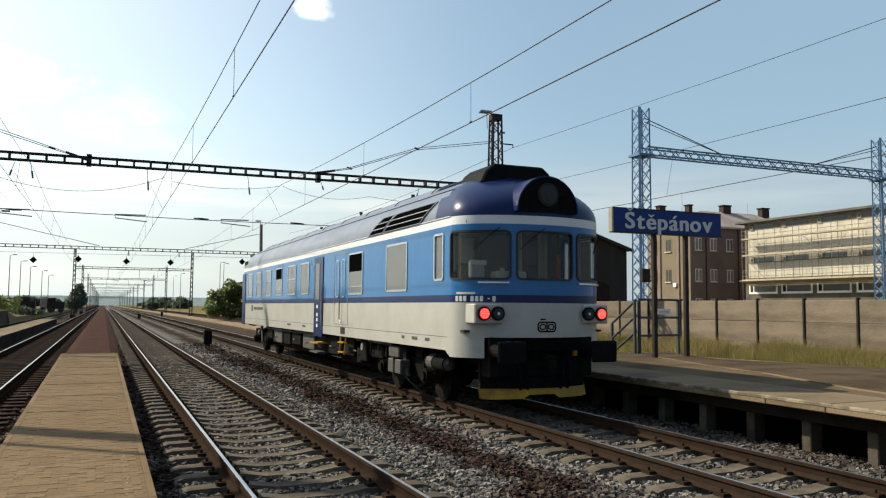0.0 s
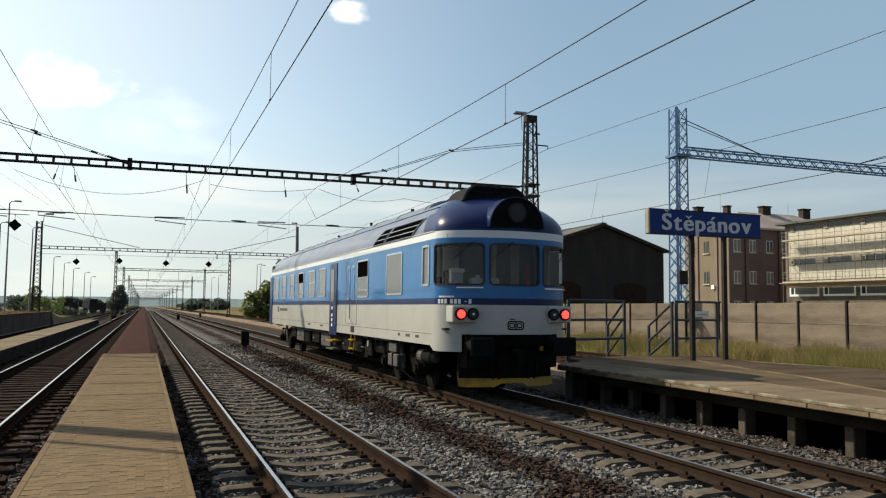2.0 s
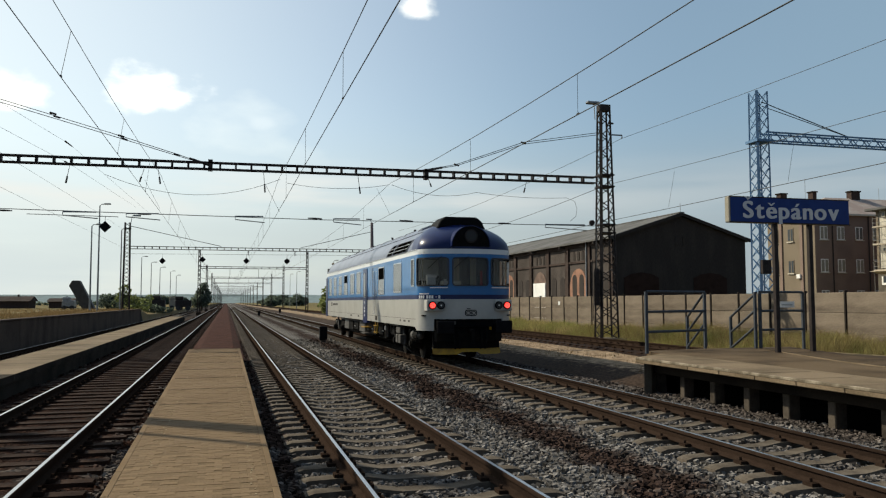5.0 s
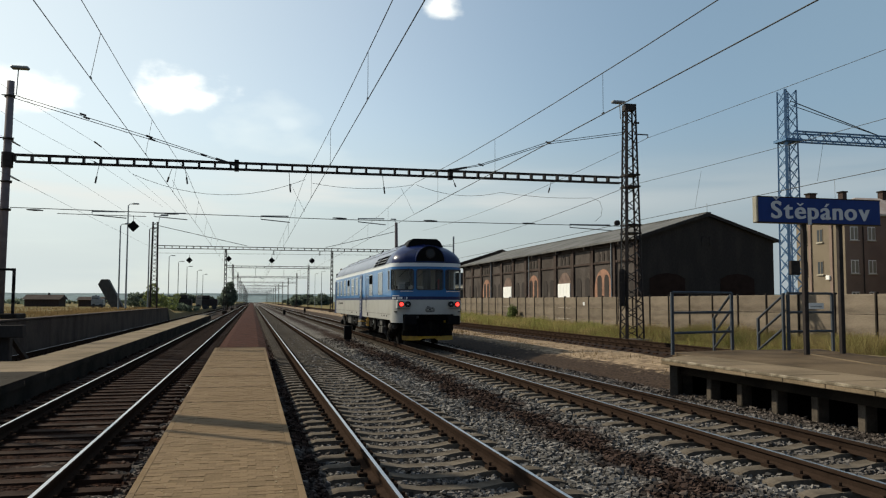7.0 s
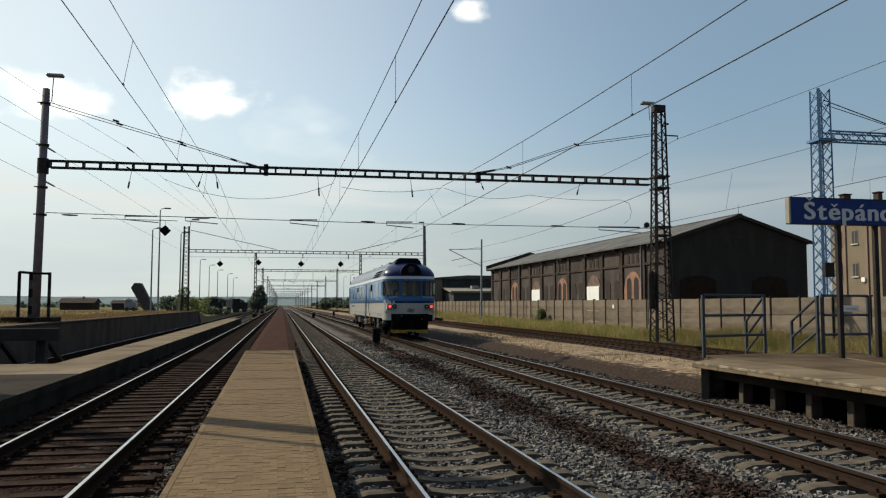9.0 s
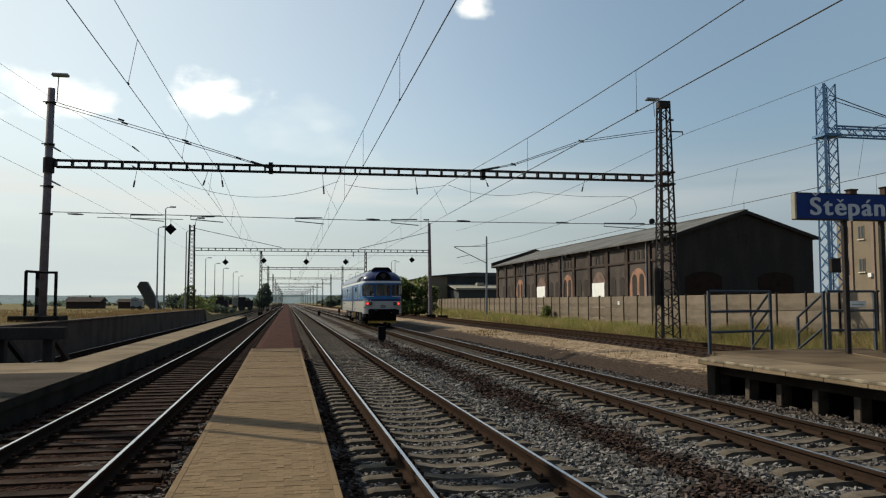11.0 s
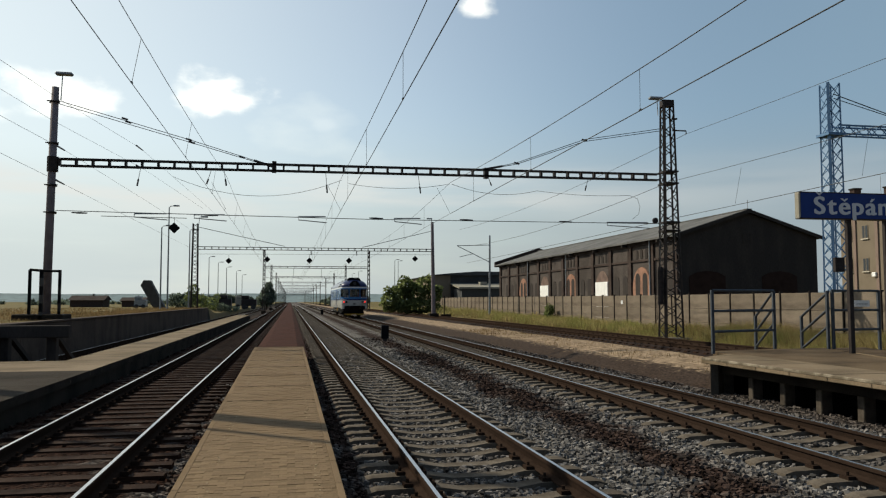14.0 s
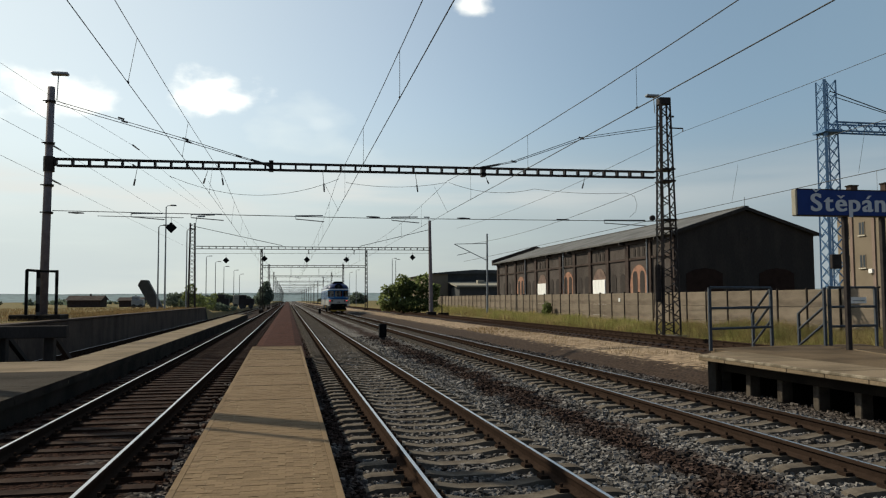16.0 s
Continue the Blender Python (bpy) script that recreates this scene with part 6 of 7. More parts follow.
    for y0, y1 in ((6.0, 9.4), (11.0, 17.5)):
        part("equipment_block", box(-0.9, 1.25, y0, y1, 0.34, 1.03), UNDER, car, bevel=0.03)
    part("grey_locker", box(-1.34, -1.16, 3.6, 4.22, 0.74, 0.97), UNDER_GREY, car, "dusty grey sand box", bevel=0.02)
    part("grey_locker", box(-1.36, -1.14, 3.44, 4.2, 0.42, 0.71), UNDER_GREY, car, "dusty grey sand box", bevel=0.02)
    part("locker_strap", box(-1.375, -1.13, 3.78, 3.84, 0.40, 0.73), UNDER, car)
    part("sand_pipe", Build().path([(-1.25, 3.7, 0.45), (-1.15, 3.5, 0.3), (-0.95, 3.42, 0.12)], 0.025, 6), UNDER_GREY, car)
    tank = part("reservoir", Build().rod((-1.16, 1.45, 0.76), (-1.16, 2.3, 0.76), 0.14, 16), UNDER, car, "dark air reservoir")
    part("reservoir_band", Build().rod((-1.16, 1.95, 0.76), (-1.16, 2.22, 0.76), 0.15, 16), UNDER_GREY, tank, "grey dusty band")
    part("reservoir_end", Build().rod((-1.16, 1.45, 0.76), (-1.16, 1.39, 0.76), 0.12, 16, 0.05), UNDER_GREY, tank)
    part("white_label", Build().rod((-1.33, 6.05, 0.85), (-1.36, 6.05, 0.85), 0.085, 14), STEEL_GREY, car)
    for y in (7.15, 7.6):
        part("ladder_side", Build().path([(-1.42, y, 1.02), (-1.46, y, 0.6)], 0.02), YELLOW, car)
    for z in (0.64, 0.88):
        part("ladder_rung", box(-1.5, -1.38, 7.15, 7.6, z, z + 0.025), YELLOW, car)
    part("pipe_run", Build().path([(-1.2, 4.4, 0.98), (-1.2, 9.3, 0.98)], 0.03, 6), UNDER_GREY, car)
    for k in range(6):
        part("pipe_drop", Build().path([(-1.18, 4.5 + k * 0.28, 1.0), (-1.2, 4.5 + k * 0.28, 0.72), (-1.1, 4.55 + k * 0.28, 0.5 + 0.05 * (k % 3))], 0.02, 6), UNDER_GREY if k % 2 else UNDER, car)
    part("air_tank", Build().rod((-1.05, 2.75, 0.86), (-1.05, 3.1, 0.86), 0.12, 14), UNDER, car)
    for y0, y1, z0, z1 in ((5.0, 5.8, 0.62, 0.9), (6.6, 6.95, 0.42, 0.8), (9.5, 10.8, 0.56, 0.98), (12.45, 12.65, 0.5, 0.95), (14.0, 14.15, 0.5, 0.95), (17.8, 18.4, 0.6, 0.98)):
        part("equipment_box", box(-1.2, -0.7, y0, y1, z0, z1), UNDER, car, bevel=0.03)
    for y in (6.7, 8.9, 11.8, 13.3, 16.2):
        part("box_handle", Build().path([(-1.26, y, 0.7), (-1.3, y, 0.72), (-1.3, y + 0.18, 0.72), (-1.26, y + 0.18, 0.7)], 0.012, 5), STEEL_GREY, car)
    part("cable_run", Build().path([(-1.28, 10.6, 0.96), (-1.28, 18.2, 0.96)], 0.025, 6), UNDER_GREY, car)
    part("step", box(-1.5, -1.2, 9.6, 10.5, 0.5, 0.54), UNDER_GREY, car)
    part("step", box(-1.5, -1.2, 9.6, 10.5, 0.75, 0.79), YELLOW, car)
    part("roof_horn", Build().rod((-0.9, 23.0, 3.85), (-1.0, 23.35, 3.95), 0.05, 8, 0.09), STEEL_DARK, car)
    return car


railcar = make_railcar()


# ---- station things ----
def text_mesh(body, size, material, bold):
    cu = bpy.data.curves.new("lettering", "FONT")
    cu.body, cu.size, cu.extrude, cu.offset = body, size, 0.004, bold
    cu.space_character = 1.1
    ob = bpy.data.objects.new("lettering", cu)
    scene.collection.objects.link(ob)
    bpy.context.view_layer.update()
    me = bpy.data.meshes.new_from_object(ob.evaluated_get(bpy.context.evaluated_depsgraph_get()))
    bpy.data.objects.remove(ob)
    # thicken the strokes with two more layers set a little aside
    bm = bmesh.new()
    for dx, dy, dz in ((0, 0, 0), (0.016, 0.003, 0.0012), (-0.016, -0.003, 0.0024)):
        k = len(bm.verts)
        bm.from_mesh(me)
        bm.verts.ensure_lookup_table()
        for v in bm.verts[k:]:
            v.co += Vector((dx, dy, dz))
    out = bpy.data.meshes.new("lettering")
    bm.to_mesh(out)
    bm.free()
    out.materials.append(material)
    return out


def spread(me):
    xs, ys = [v.co.x for v in me.vertices], [v.co.y for v in me.vertices]
    return min(xs), max(xs), min(ys), max(ys)


def make_sign():
    ob = thing("station_sign", "blue station name sign with white lettering on two posts", "sign")
    cab = part("sign_box", box(11.60, 15.07, 16.42, 16.60, 3.68, 4.31), SIGN_EDGE, ob, "lit-box housing with pale ends", bevel=0.02)
    part("front_face", box(11.64, 15.05, 16.405, 16.42, 3.705, 4.29), SIGN_BLUE, cab, "blue face")
    for z0, z1 in ((3.68, 3.705), (4.29, 4.315)):
        part("frame_strip", box(11.6, 15.07, 16.40, 16.42, z0, z1), STEEL_DARK, cab)
    # the name, letter by letter, with the carons set as wedges of their own
    x, size, wide = 11.97, 0.585, 2.78
    letters = [(c, text_mesh(c, size, SIGN_WHITE, 0.004)) for c in "Stepanov"]
    for c, m in letters:                     # the sign's face is broader than the built-in one
        for v in m.vertices:
            v.co.x *= 1.12
    gap = (wide - sum(spread(m)[1] - spread(m)[0] for c, m in letters)) / 7
    for i, (c, m) in enumerate(letters):
        lo, hi, bottom, high = spread(m)
        part("letter", m, None, cab).matrix_basis = pose(x - lo, 16.40, 3.80, 90, 0, 0)
        mid, up = x + (hi - lo) / 2, 3.80 + high
        if i in (0, 2):
            part("caron", Build().prism([(mid, up + 0.02), (mid + 0.105, up + 0.10), (mid + 0.045, up + 0.10), (mid, up + 0.062), (mid - 0.045, up + 0.10), (mid - 0.105, up + 0.10)], "y", 16.395, 16.404), SIGN_WHITE, cab)
        if i == 4:
            part("acute", Build().prism([(mid - 0.03, up + 0.025), (mid + 0.03, up + 0.025), (mid + 0.11, up + 0.105), (mid + 0.03, up + 0.105)], "y", 16.395, 16.404), SIGN_WHITE, cab)
        x += hi - lo + gap
    for x in (12.93, 13.94):
        part("post", box(x - 0.055, x + 0.055, 16.45, 16.56, 0.5, 3.7), STEEL_DARK, ob, bevel=0.01)


def make_railings():
    def rail(name, label, pts, drops, feet):
        ob = thing(name, label, "railing", "platform railings")
        for x, y, z0, z1 in feet:
            part("post", box(x - 0.035, x + 0.035, y - 0.035, y + 0.035, z0, z1), RAILING, ob, bevel=0.006)
        for d in drops:
            part("bar", Build().path([(x, y, z - d) for x, y, z in pts], 0.034, 8), RAILING, ob)
        return ob

    top = 2.03
    rail("end_railing", "grey-blue tubular railing at the platform's end", [(10.03, 17.64, top), (12.18, 18.4, top)], (0, 0.5, 1.0), [(10.03, 17.64, 0.5, top), (12.18, 18.4, 0.5, top)])
    rail("stair_railing", "sloping grey-blue railing beside the platform steps", [(12.18, 18.4, top), (12.35, 19.5, 1.36)], (0.02, 0.42, 0.82), [(12.35, 19.5, -0.1, 1.36)])
    rail("stair_railing", "sloping grey-blue railing beside the platform steps", [(13.55, 18.1, top), (13.7, 19.45, 1.36)], (0.02, 0.45, 0.88), [(13.7, 19.45, -0.1, 1.36), (13.5, 18.1, 0.5, top)])
    rail("end_railing", "grey-blue tubular railing at the platform's end", [(13.6, 18.06, top), (15.2, 18.35, top)], (0, 0.5, 1.0), [(13.62, 18.06, 0.5, top), (15.2, 18.35, 0.45, top)])
    st = thing("steps", "short concrete steps down from the platform's end", "steps", kind="structure")
    for i in range(3):
        part("step", box(12.25, 13.6, 18.35 + i * 0.35, 18.75 + i * 0.35, -0.3, 0.4 - i * 0.17), CONCRETE, st, bevel=0.01)
    pl = thing("notice_plate", "small white notice plate fixed to a railing", "sign")
    part("plate", box(14.17, 14.62, 17.96, 17.99, 1.62, 1.78), WHITE_PAINT, pl)
    part("notice_bar", box(14.22, 14.56, 17.952, 17.96, 1.68, 1.70), STEEL_GREY, pl)


def make_signals():
    for x, y, k in ((4.74, 40.3, 1.0), (4.6, 118, 0.9), (9.6, 150, 0.9)):
        ob = thing("ground_signal", "small black dwarf signal box beside the track", "signal", "dwarf signals")
        part("housing", box(x - 0.19, x + 0.19, y - 0.15, y + 0.15, -0.12, 0.56 * k), BLACK, ob, bevel=0.02)
        part("hood", box(x - 0.19, x + 0.19, y + 0.15, y + 0.3, 0.5 * k, 0.53 * k), BLACK, ob)
        part("foot", box(x - 0.12, x + 0.12, y - 0.12, y + 0.12, -0.35, 0.02), STEEL_DARK, ob)
        for z in (0.1, 0.34):
            part("lens", Build().rod((x, y + 0.15, z * k), (x, y + 0.165, z * k), 0.07, 12), LAMP_GLASS, ob)


def make_guard():
    ob = thing("guard_frame", "dark grey and black striped guard frames round a mast's foot", "guard frame")
    for xa, xb, y in ((-10.05, -9.78, 33.6), (-9.12, -8.98, 33.7)):
        for x in (xa,) if xa < -9.5 else (xb,):
            for k in range(6):
                part("stripe", box(x - 0.05, x + 0.05, y - 0.05, y + 0.05, 1.05 + k * 0.33, 1.05 + (k + 1) * 0.33), BLACK if k % 2 == 0 or x < -9.5 else STEEL_DARK, ob)
    for k in range(6):
        part("stripe", box(-9.62, -9.5, 33.3, 33.42, 1.05 + k * 0.33, 1.05 + (k + 1) * 0.33), BLACK if k % 2 else UNDER_GREY, ob)
    part("top_bar", Build().path([(-10.05, 33.6, 3.03), (-9.5, 33.36, 2.98)], 0.055), BLACK, ob)
    part("top_bar", Build().path([(-9.5, 33.36, 2.98), (-8.98, 33.7, 2.98)], 0.05), BLACK, ob)


# ---- fence and buildings ----
FENCE_X, BAY = 23.0, 2.2


def make_fence():
    ob = thing("fence", "weathered concrete panel fence with dark posts", "fence")
    post = Build().box(-0.075, 0.075, -0.045, 0.045, -0.5, 2.2).mesh("post", FENCE_POST, 0.015)
    plank = {}
    for k in range(3):
        plank[k] = Build().box(-0.03, 0.03, 0.065, BAY - 0.065, 0.0, 0.785).mesh("panel", FENCE, 0.012)
    for i in range(58):
        y = FENCE_X * 0.817 - 2 * BAY + i * 0.0955 * FENCE_X
        z = 0.5 * ease(40, 110, y)
        p = part("post", post, None, ob)
        p.location = (FENCE_X, y, z * 0.25)
        for k in range(3):
            q = part("panel", plank[k], None, ob)
            q.location = (FENCE_X + random.uniform(-0.006, 0.006), y, -0.25 + k * 0.795 + z * 0.25)
    mk = thing("fence_mark", "small white plate on the fence", "sign")
    part("plate", box(FENCE_X - 0.06, FENCE_X - 0.045, 52.4, 52.7, 1.55, 1.8), SIGN_WHITE, mk)


def arch_outline(w, z0, z1, n=10):
    """A round-headed opening w wide from z0 to the crown at z1."""
    r = w / 2
    rise = min(r, (z1 - z0) * 0.5)
    return [(-r, z0), (r, z0)] + [(r * math.cos(math.pi * i / n), z1 - rise + rise * math.sin(math.pi * i / n)) for i in range(n + 1)]


def wall_piece(x, y, w, z0, z1, depth, proud):
    """Arched block on the wall that faces the tracks, proud of the plane x."""
    b = Build()
    b.prism([(y + p, q) for p, q in arch_outline(w, z0, z1)], "x", x - proud, x + depth)
    return b


def make_shed():
    ob = thing("goods_shed", "long sooty brick goods shed with arched doors, felt roof", "building")
    x0, x1, y0, y1, eave, ridge = 26.0, 36.6, 50.0, 97.0, 6.25, 8.0
    mid = (x0 + x1) / 2
    # gable faces away from the sun, and its colour is darkened for that
    front = part("front_wall", Build().prism([(x0, -0.5), (x1, -0.5), (x1, eave), (mid, ridge - 0.12), (x0, eave)], "y", y0, y0 + 0.45), TIMBER_SHADE, ob, "gable wall with its shade put into a dark colour")
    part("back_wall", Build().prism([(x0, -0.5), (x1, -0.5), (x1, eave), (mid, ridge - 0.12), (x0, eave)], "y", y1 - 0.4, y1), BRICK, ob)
    side_wall = part("side_wall", box(x0, x0 + 0.45, y0 + 0.45, y1 - 0.4, -0.5, eave), BRICK_PALE, ob, "grey-brown brick side with dark piers")
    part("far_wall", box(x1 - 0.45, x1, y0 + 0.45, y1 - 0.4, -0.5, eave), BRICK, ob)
    for s, name in ((-1, "roof_slope"), (1, "roof_slope")):
        xe = mid + s * ((x1 - x0) / 2 + 0.5)
        ze = eave - 0.10
        a, b2 = (xe, ze), (mid, ridge)
        out = [a, b2, (b2[0], b2[1] + 0.14), (a[0], a[1] + 0.14)]
        if s > 0:
            out = [b2, a, (a[0], a[1] + 0.14), (b2[0], b2[1] + 0.14)]
        r = part(name, Build().prism(out, "y", y0 - 0.2, y1 + 0.5), ROOF_FELT, ob, "grey felt roof slope")
        part("barge_board", Build().prism([(a[0], a[1] - 0.12), (b2[0], b2[1] - 0.12), (b2[0], b2[1] + 0.1), (a[0], a[1] + 0.1)] if s < 0 else [(b2[0], b2[1] - 0.12), (a[0], a[1] - 0.12), (a[0], a[1] + 0.1), (b2[0], b2[1] + 0.1)], "y", y0 - 0.26, y0 - 0.2), TIMBER_SHADE, r)
    part("end_parapet", Build().prism([(x0 - 0.5, eave - 0.2), (x1 + 0.5, eave - 0.2), (x1 + 0.5, eave + 0.45), (mid, ridge + 0.55), (x0 - 0.5, eave + 0.45)], "y", y1 + 0.5, y1 + 0.9), BRICK, ob, "brick parapet above the far gable")
    # roof seams and ridge
    part("ridge_cap", box(mid - 0.2, mid + 0.2, y0 - 0.2, y1 + 0.5, ridge + 0.1, ridge + 0.17), ROOF_FELT, ob)
    for i in range(8):
        part("rafter_end", box(x0 - 0.6, x0 - 0.02, y0 + 2 + i * 6, y0 + 2.15 + i * 6, eave - 0.32, eave - 0.14), TIMBER_SHADE, ob)
    # piers, cornice, arches
    step = 3.87
    piers = [53.85 + step * i for i in range(12)]
    for y in piers + [50.3]:
        part("pier", box(x0 - 0.14, x0, y - 0.3, y + 0.3, -0.5, eave - 0.05), BRICK, side_wall, "dark brick pier")
    part("cornice", box(x0 - 0.1, x0, y0, y1, 4.70, 4.86), BRICK, side_wall)
    part("eaves_band", box(x0 - 0.12, x0, y0, y1, eave - 0.35, eave), BRICK, side_wall)
    for i, y in enumerate((55.75, 63.4, 71.1, 78.85, 86.6)):
        if i % 2 == 0:
            a = part("arch", wall_piece(x0, y, 3.05, -0.3, 4.3, 0.2, 0.06), BRICK_RED, side_wall, "orange-red brick arch")
            for o in (-0.62, 0.62):
                part("arched_light", wall_piece(x0, y + o, 0.8, 0.8, 3.85, 0.2, 0.075), TIMBER_SHADE, a)
        else:
            a = part("arch", wall_piece(x0, y, 3.05, -0.3, 4.3, 0.2, 0.06), BRICK_PINK, side_wall, "brick-filled arch")
            d = part("white_door", box(x0 - 0.14, x0 - 0.06, y - 1.35, y + 1.35, 0.0, 3.35), WHITE_PAINT, a, "white painted boarded door")
            for k in range(4):
                part("door_board", box(x0 - 0.155, x0 - 0.14, y - 1.33 + k * 0.67, y - 1.33 + k * 0.67 + 0.63, 0.05, 3.3), WHITE_PAINT, d)
        for o in (-0.8, 0, 0.8):
            part("clerestory_window", wall_piece(x0, y + o, 0.42, 4.95, 5.65, 0.1, 0.04), TIMBER_SHADE, side_wall)
    for y in (51.2, 52.7, 58.75, 60.45, 66.4, 68.1, 74.15, 75.85, 81.9, 83.6, 89.7, 91.4, 93.6):
        part("tall_niche", wall_piece(x0, y, 0.95, 0.6, 3.72, 0.1, 0.035), TIMBER_SHADE, side_wall, "dark blind arched niche")
    for i, y in enumerate((54.0, 72.0, 84.4)):
        part("downpipe", Build().path([(x0 - 0.2, y, eave - 0.1), (x0 - 0.2, y, 0)], 0.06, 8), STEEL_GREY, side_wall)
    # gable: brick-filled doorways and loft openings
    for x in (28.1, 33.6):
        part("blind_doorway", Build().prism([(x - 1.35, -0.3), (x + 1.35, -0.3), (x + 1.35, 3.45), (x + 0.8, 3.72), (x, 3.83), (x - 0.8, 3.72), (x - 1.35, 3.45)], "y", y0 - 0.05, y0 + 0.1), mat("dark red brick infill", (0.036, 0.0215, 0.0175), 0.9, var=0.2, scale=2), front, "bricked-up doorway")
    for x in (31.0, 31.6):
        part("loft_vent", Build().prism([(x + p, q) for p, q in arch_outline(0.35, 5.8, 6.5)], "y", y0 - 0.04, y0 + 0.1), TIMBER_SHADE, front)
    part("lightning_rod", Build().rod((mid, y0, ridge + 0.1), (mid, y0, ridge + 0.8), 0.02, 5), STEEL_GREY, ob)


def flat_window(parent, face, a, z, w, h, at, glass):
    """A framed window on a wall: face 'y' looks towards the camera, 'x' towards the tracks."""
    def bx(a0, a1, z0, z1, d0, d1):
        return box(a0, a1, at - d1, at - d0, z0, z1) if face == "y" else box(at - d1, at - d0, a0, a1, z0, z1)
    f = part("window", bx(a - w / 2, a + w / 2, z, z + h, 0.0, 0.05), WHITE_PAINT if face == "y" else PLASTER_BEIGE, parent, "white framed window")
    for k in (-1, 1):
        part("pane", bx(a + k * w / 4 - w / 4 + 0.07, a + k * w / 4 + w / 4 - 0.05, z + 0.09, z + h - 0.09, 0.05, 0.06), glass, f)
    part("sill", bx(a - w / 2 - 0.1, a + w / 2 + 0.1, z - 0.1, z, 0.0, 0.16), PLASTER_PALE, f)


def make_flats():
    ob = thing("apartment_house", "brown rendered apartment house with a tiled hip roof", "building")
    x0, x1, y0, y1, top = 64.1, 81.0, 75.0, 83.0, 11.55
    wl_ = part("wall", box(x0, x1, y0, y1, -0.5, top), PLASTER_BROWN, ob, "brown rendered walls")
    part("pale_gable", box(x0 - 0.05, x0, y0, y1 + 0.05, -0.5, top), PLASTER_BEIGE, wl_, "pale beige end wall")
    part("eaves", box(x0 - 0.5, x1 + 0.5, y0 - 0.5, y1 + 0.5, top, top + 0.2), PLASTER_PALE, ob)
    r = Build()
    a = [(x0 - 0.5, y0 - 0.5, top + 0.2), (x1 + 0.5, y0 - 0.5, top + 0.2), (x1 + 0.5, y1 + 0.5, top + 0.2), (x0 - 0.5, y1 + 0.5, top + 0.2)]
    m0, m1 = (x0 + 5.0, (y0 + y1) / 2, 14.2), (x1 - 3.0, (y0 + y1) / 2, 14.2)
    r.face([a[0], a[1], m1, m0]), r.face([a[2], a[3], m0, m1]), r.face([a[3], a[0], m0]), r.face([a[1], a[2], m1])
    roof = part("roof", r, ROOF_TILE, ob, "weathered red-brown tiled roof")
    for x, y, w, z in ((64.9, 81.4, 0.9, 14.7), (67.3, 79.0, 0.55, 14.7), (73.2, 79.0, 1.25, 14.95), (79.7, 79.0, 1.2, 14.95)):
        c = part("chimney", box(x - w / 2, x + w / 2, y - 0.4, y + 0.4, 11.5, z), CHIMNEY, roof, "brick chimney")
        part("chimney_cap", box(x - w / 2 - 0.1, x + w / 2 + 0.1, y - 0.5, y + 0.5, z, z + 0.15), CONCRETE_DARK, c)
    for z in (1.5, 5.05, 8.78):
        for x in (65.25, 67.55, 70.1, 72.6):
            flat_window(wl_, "y", x, z, 1.0, 1.52, y0, SIGN_EDGE if (x + z) % 1 < 0.6 else GLASS_LIGHT)
        flat_window(wl_, "x", 78.95, z, 0.95, 1.55, x0 - 0.05, GLASS_DARK)
        flat_window(wl_, "x", 81.6, z, 0.95, 1.55, x0 - 0.05, GLASS_DARK)
    for y in (77.1, 80.6):
        part("pilaster", box(x0 - 0.2, x0 - 0.05, y - 0.22, y + 0.22, -0.5, top), PLASTER_BROWN, wl_, "brown rendered pilaster")
    for x in (66.4, 71.4):
        part("downpipe", Build().rod((x, y0 - 0.08, 0), (x, y0 - 0.08, top), 0.06, 6), STEEL_DARK, wl_)
    for x, z in ((66.3, 16.2), (77.0, 15.6)):
        part("aerial", Build().rod((x, 79, 13.5), (x, 79, z), 0.025, 5), STEEL_GREY, roof)
    part("air_unit", box(x0 - 0.4, x0 - 0.05, 77.2, 77.8, 4.4, 4.9), WHITE_PAINT, wl_, "white outdoor air unit", bevel=0.03)


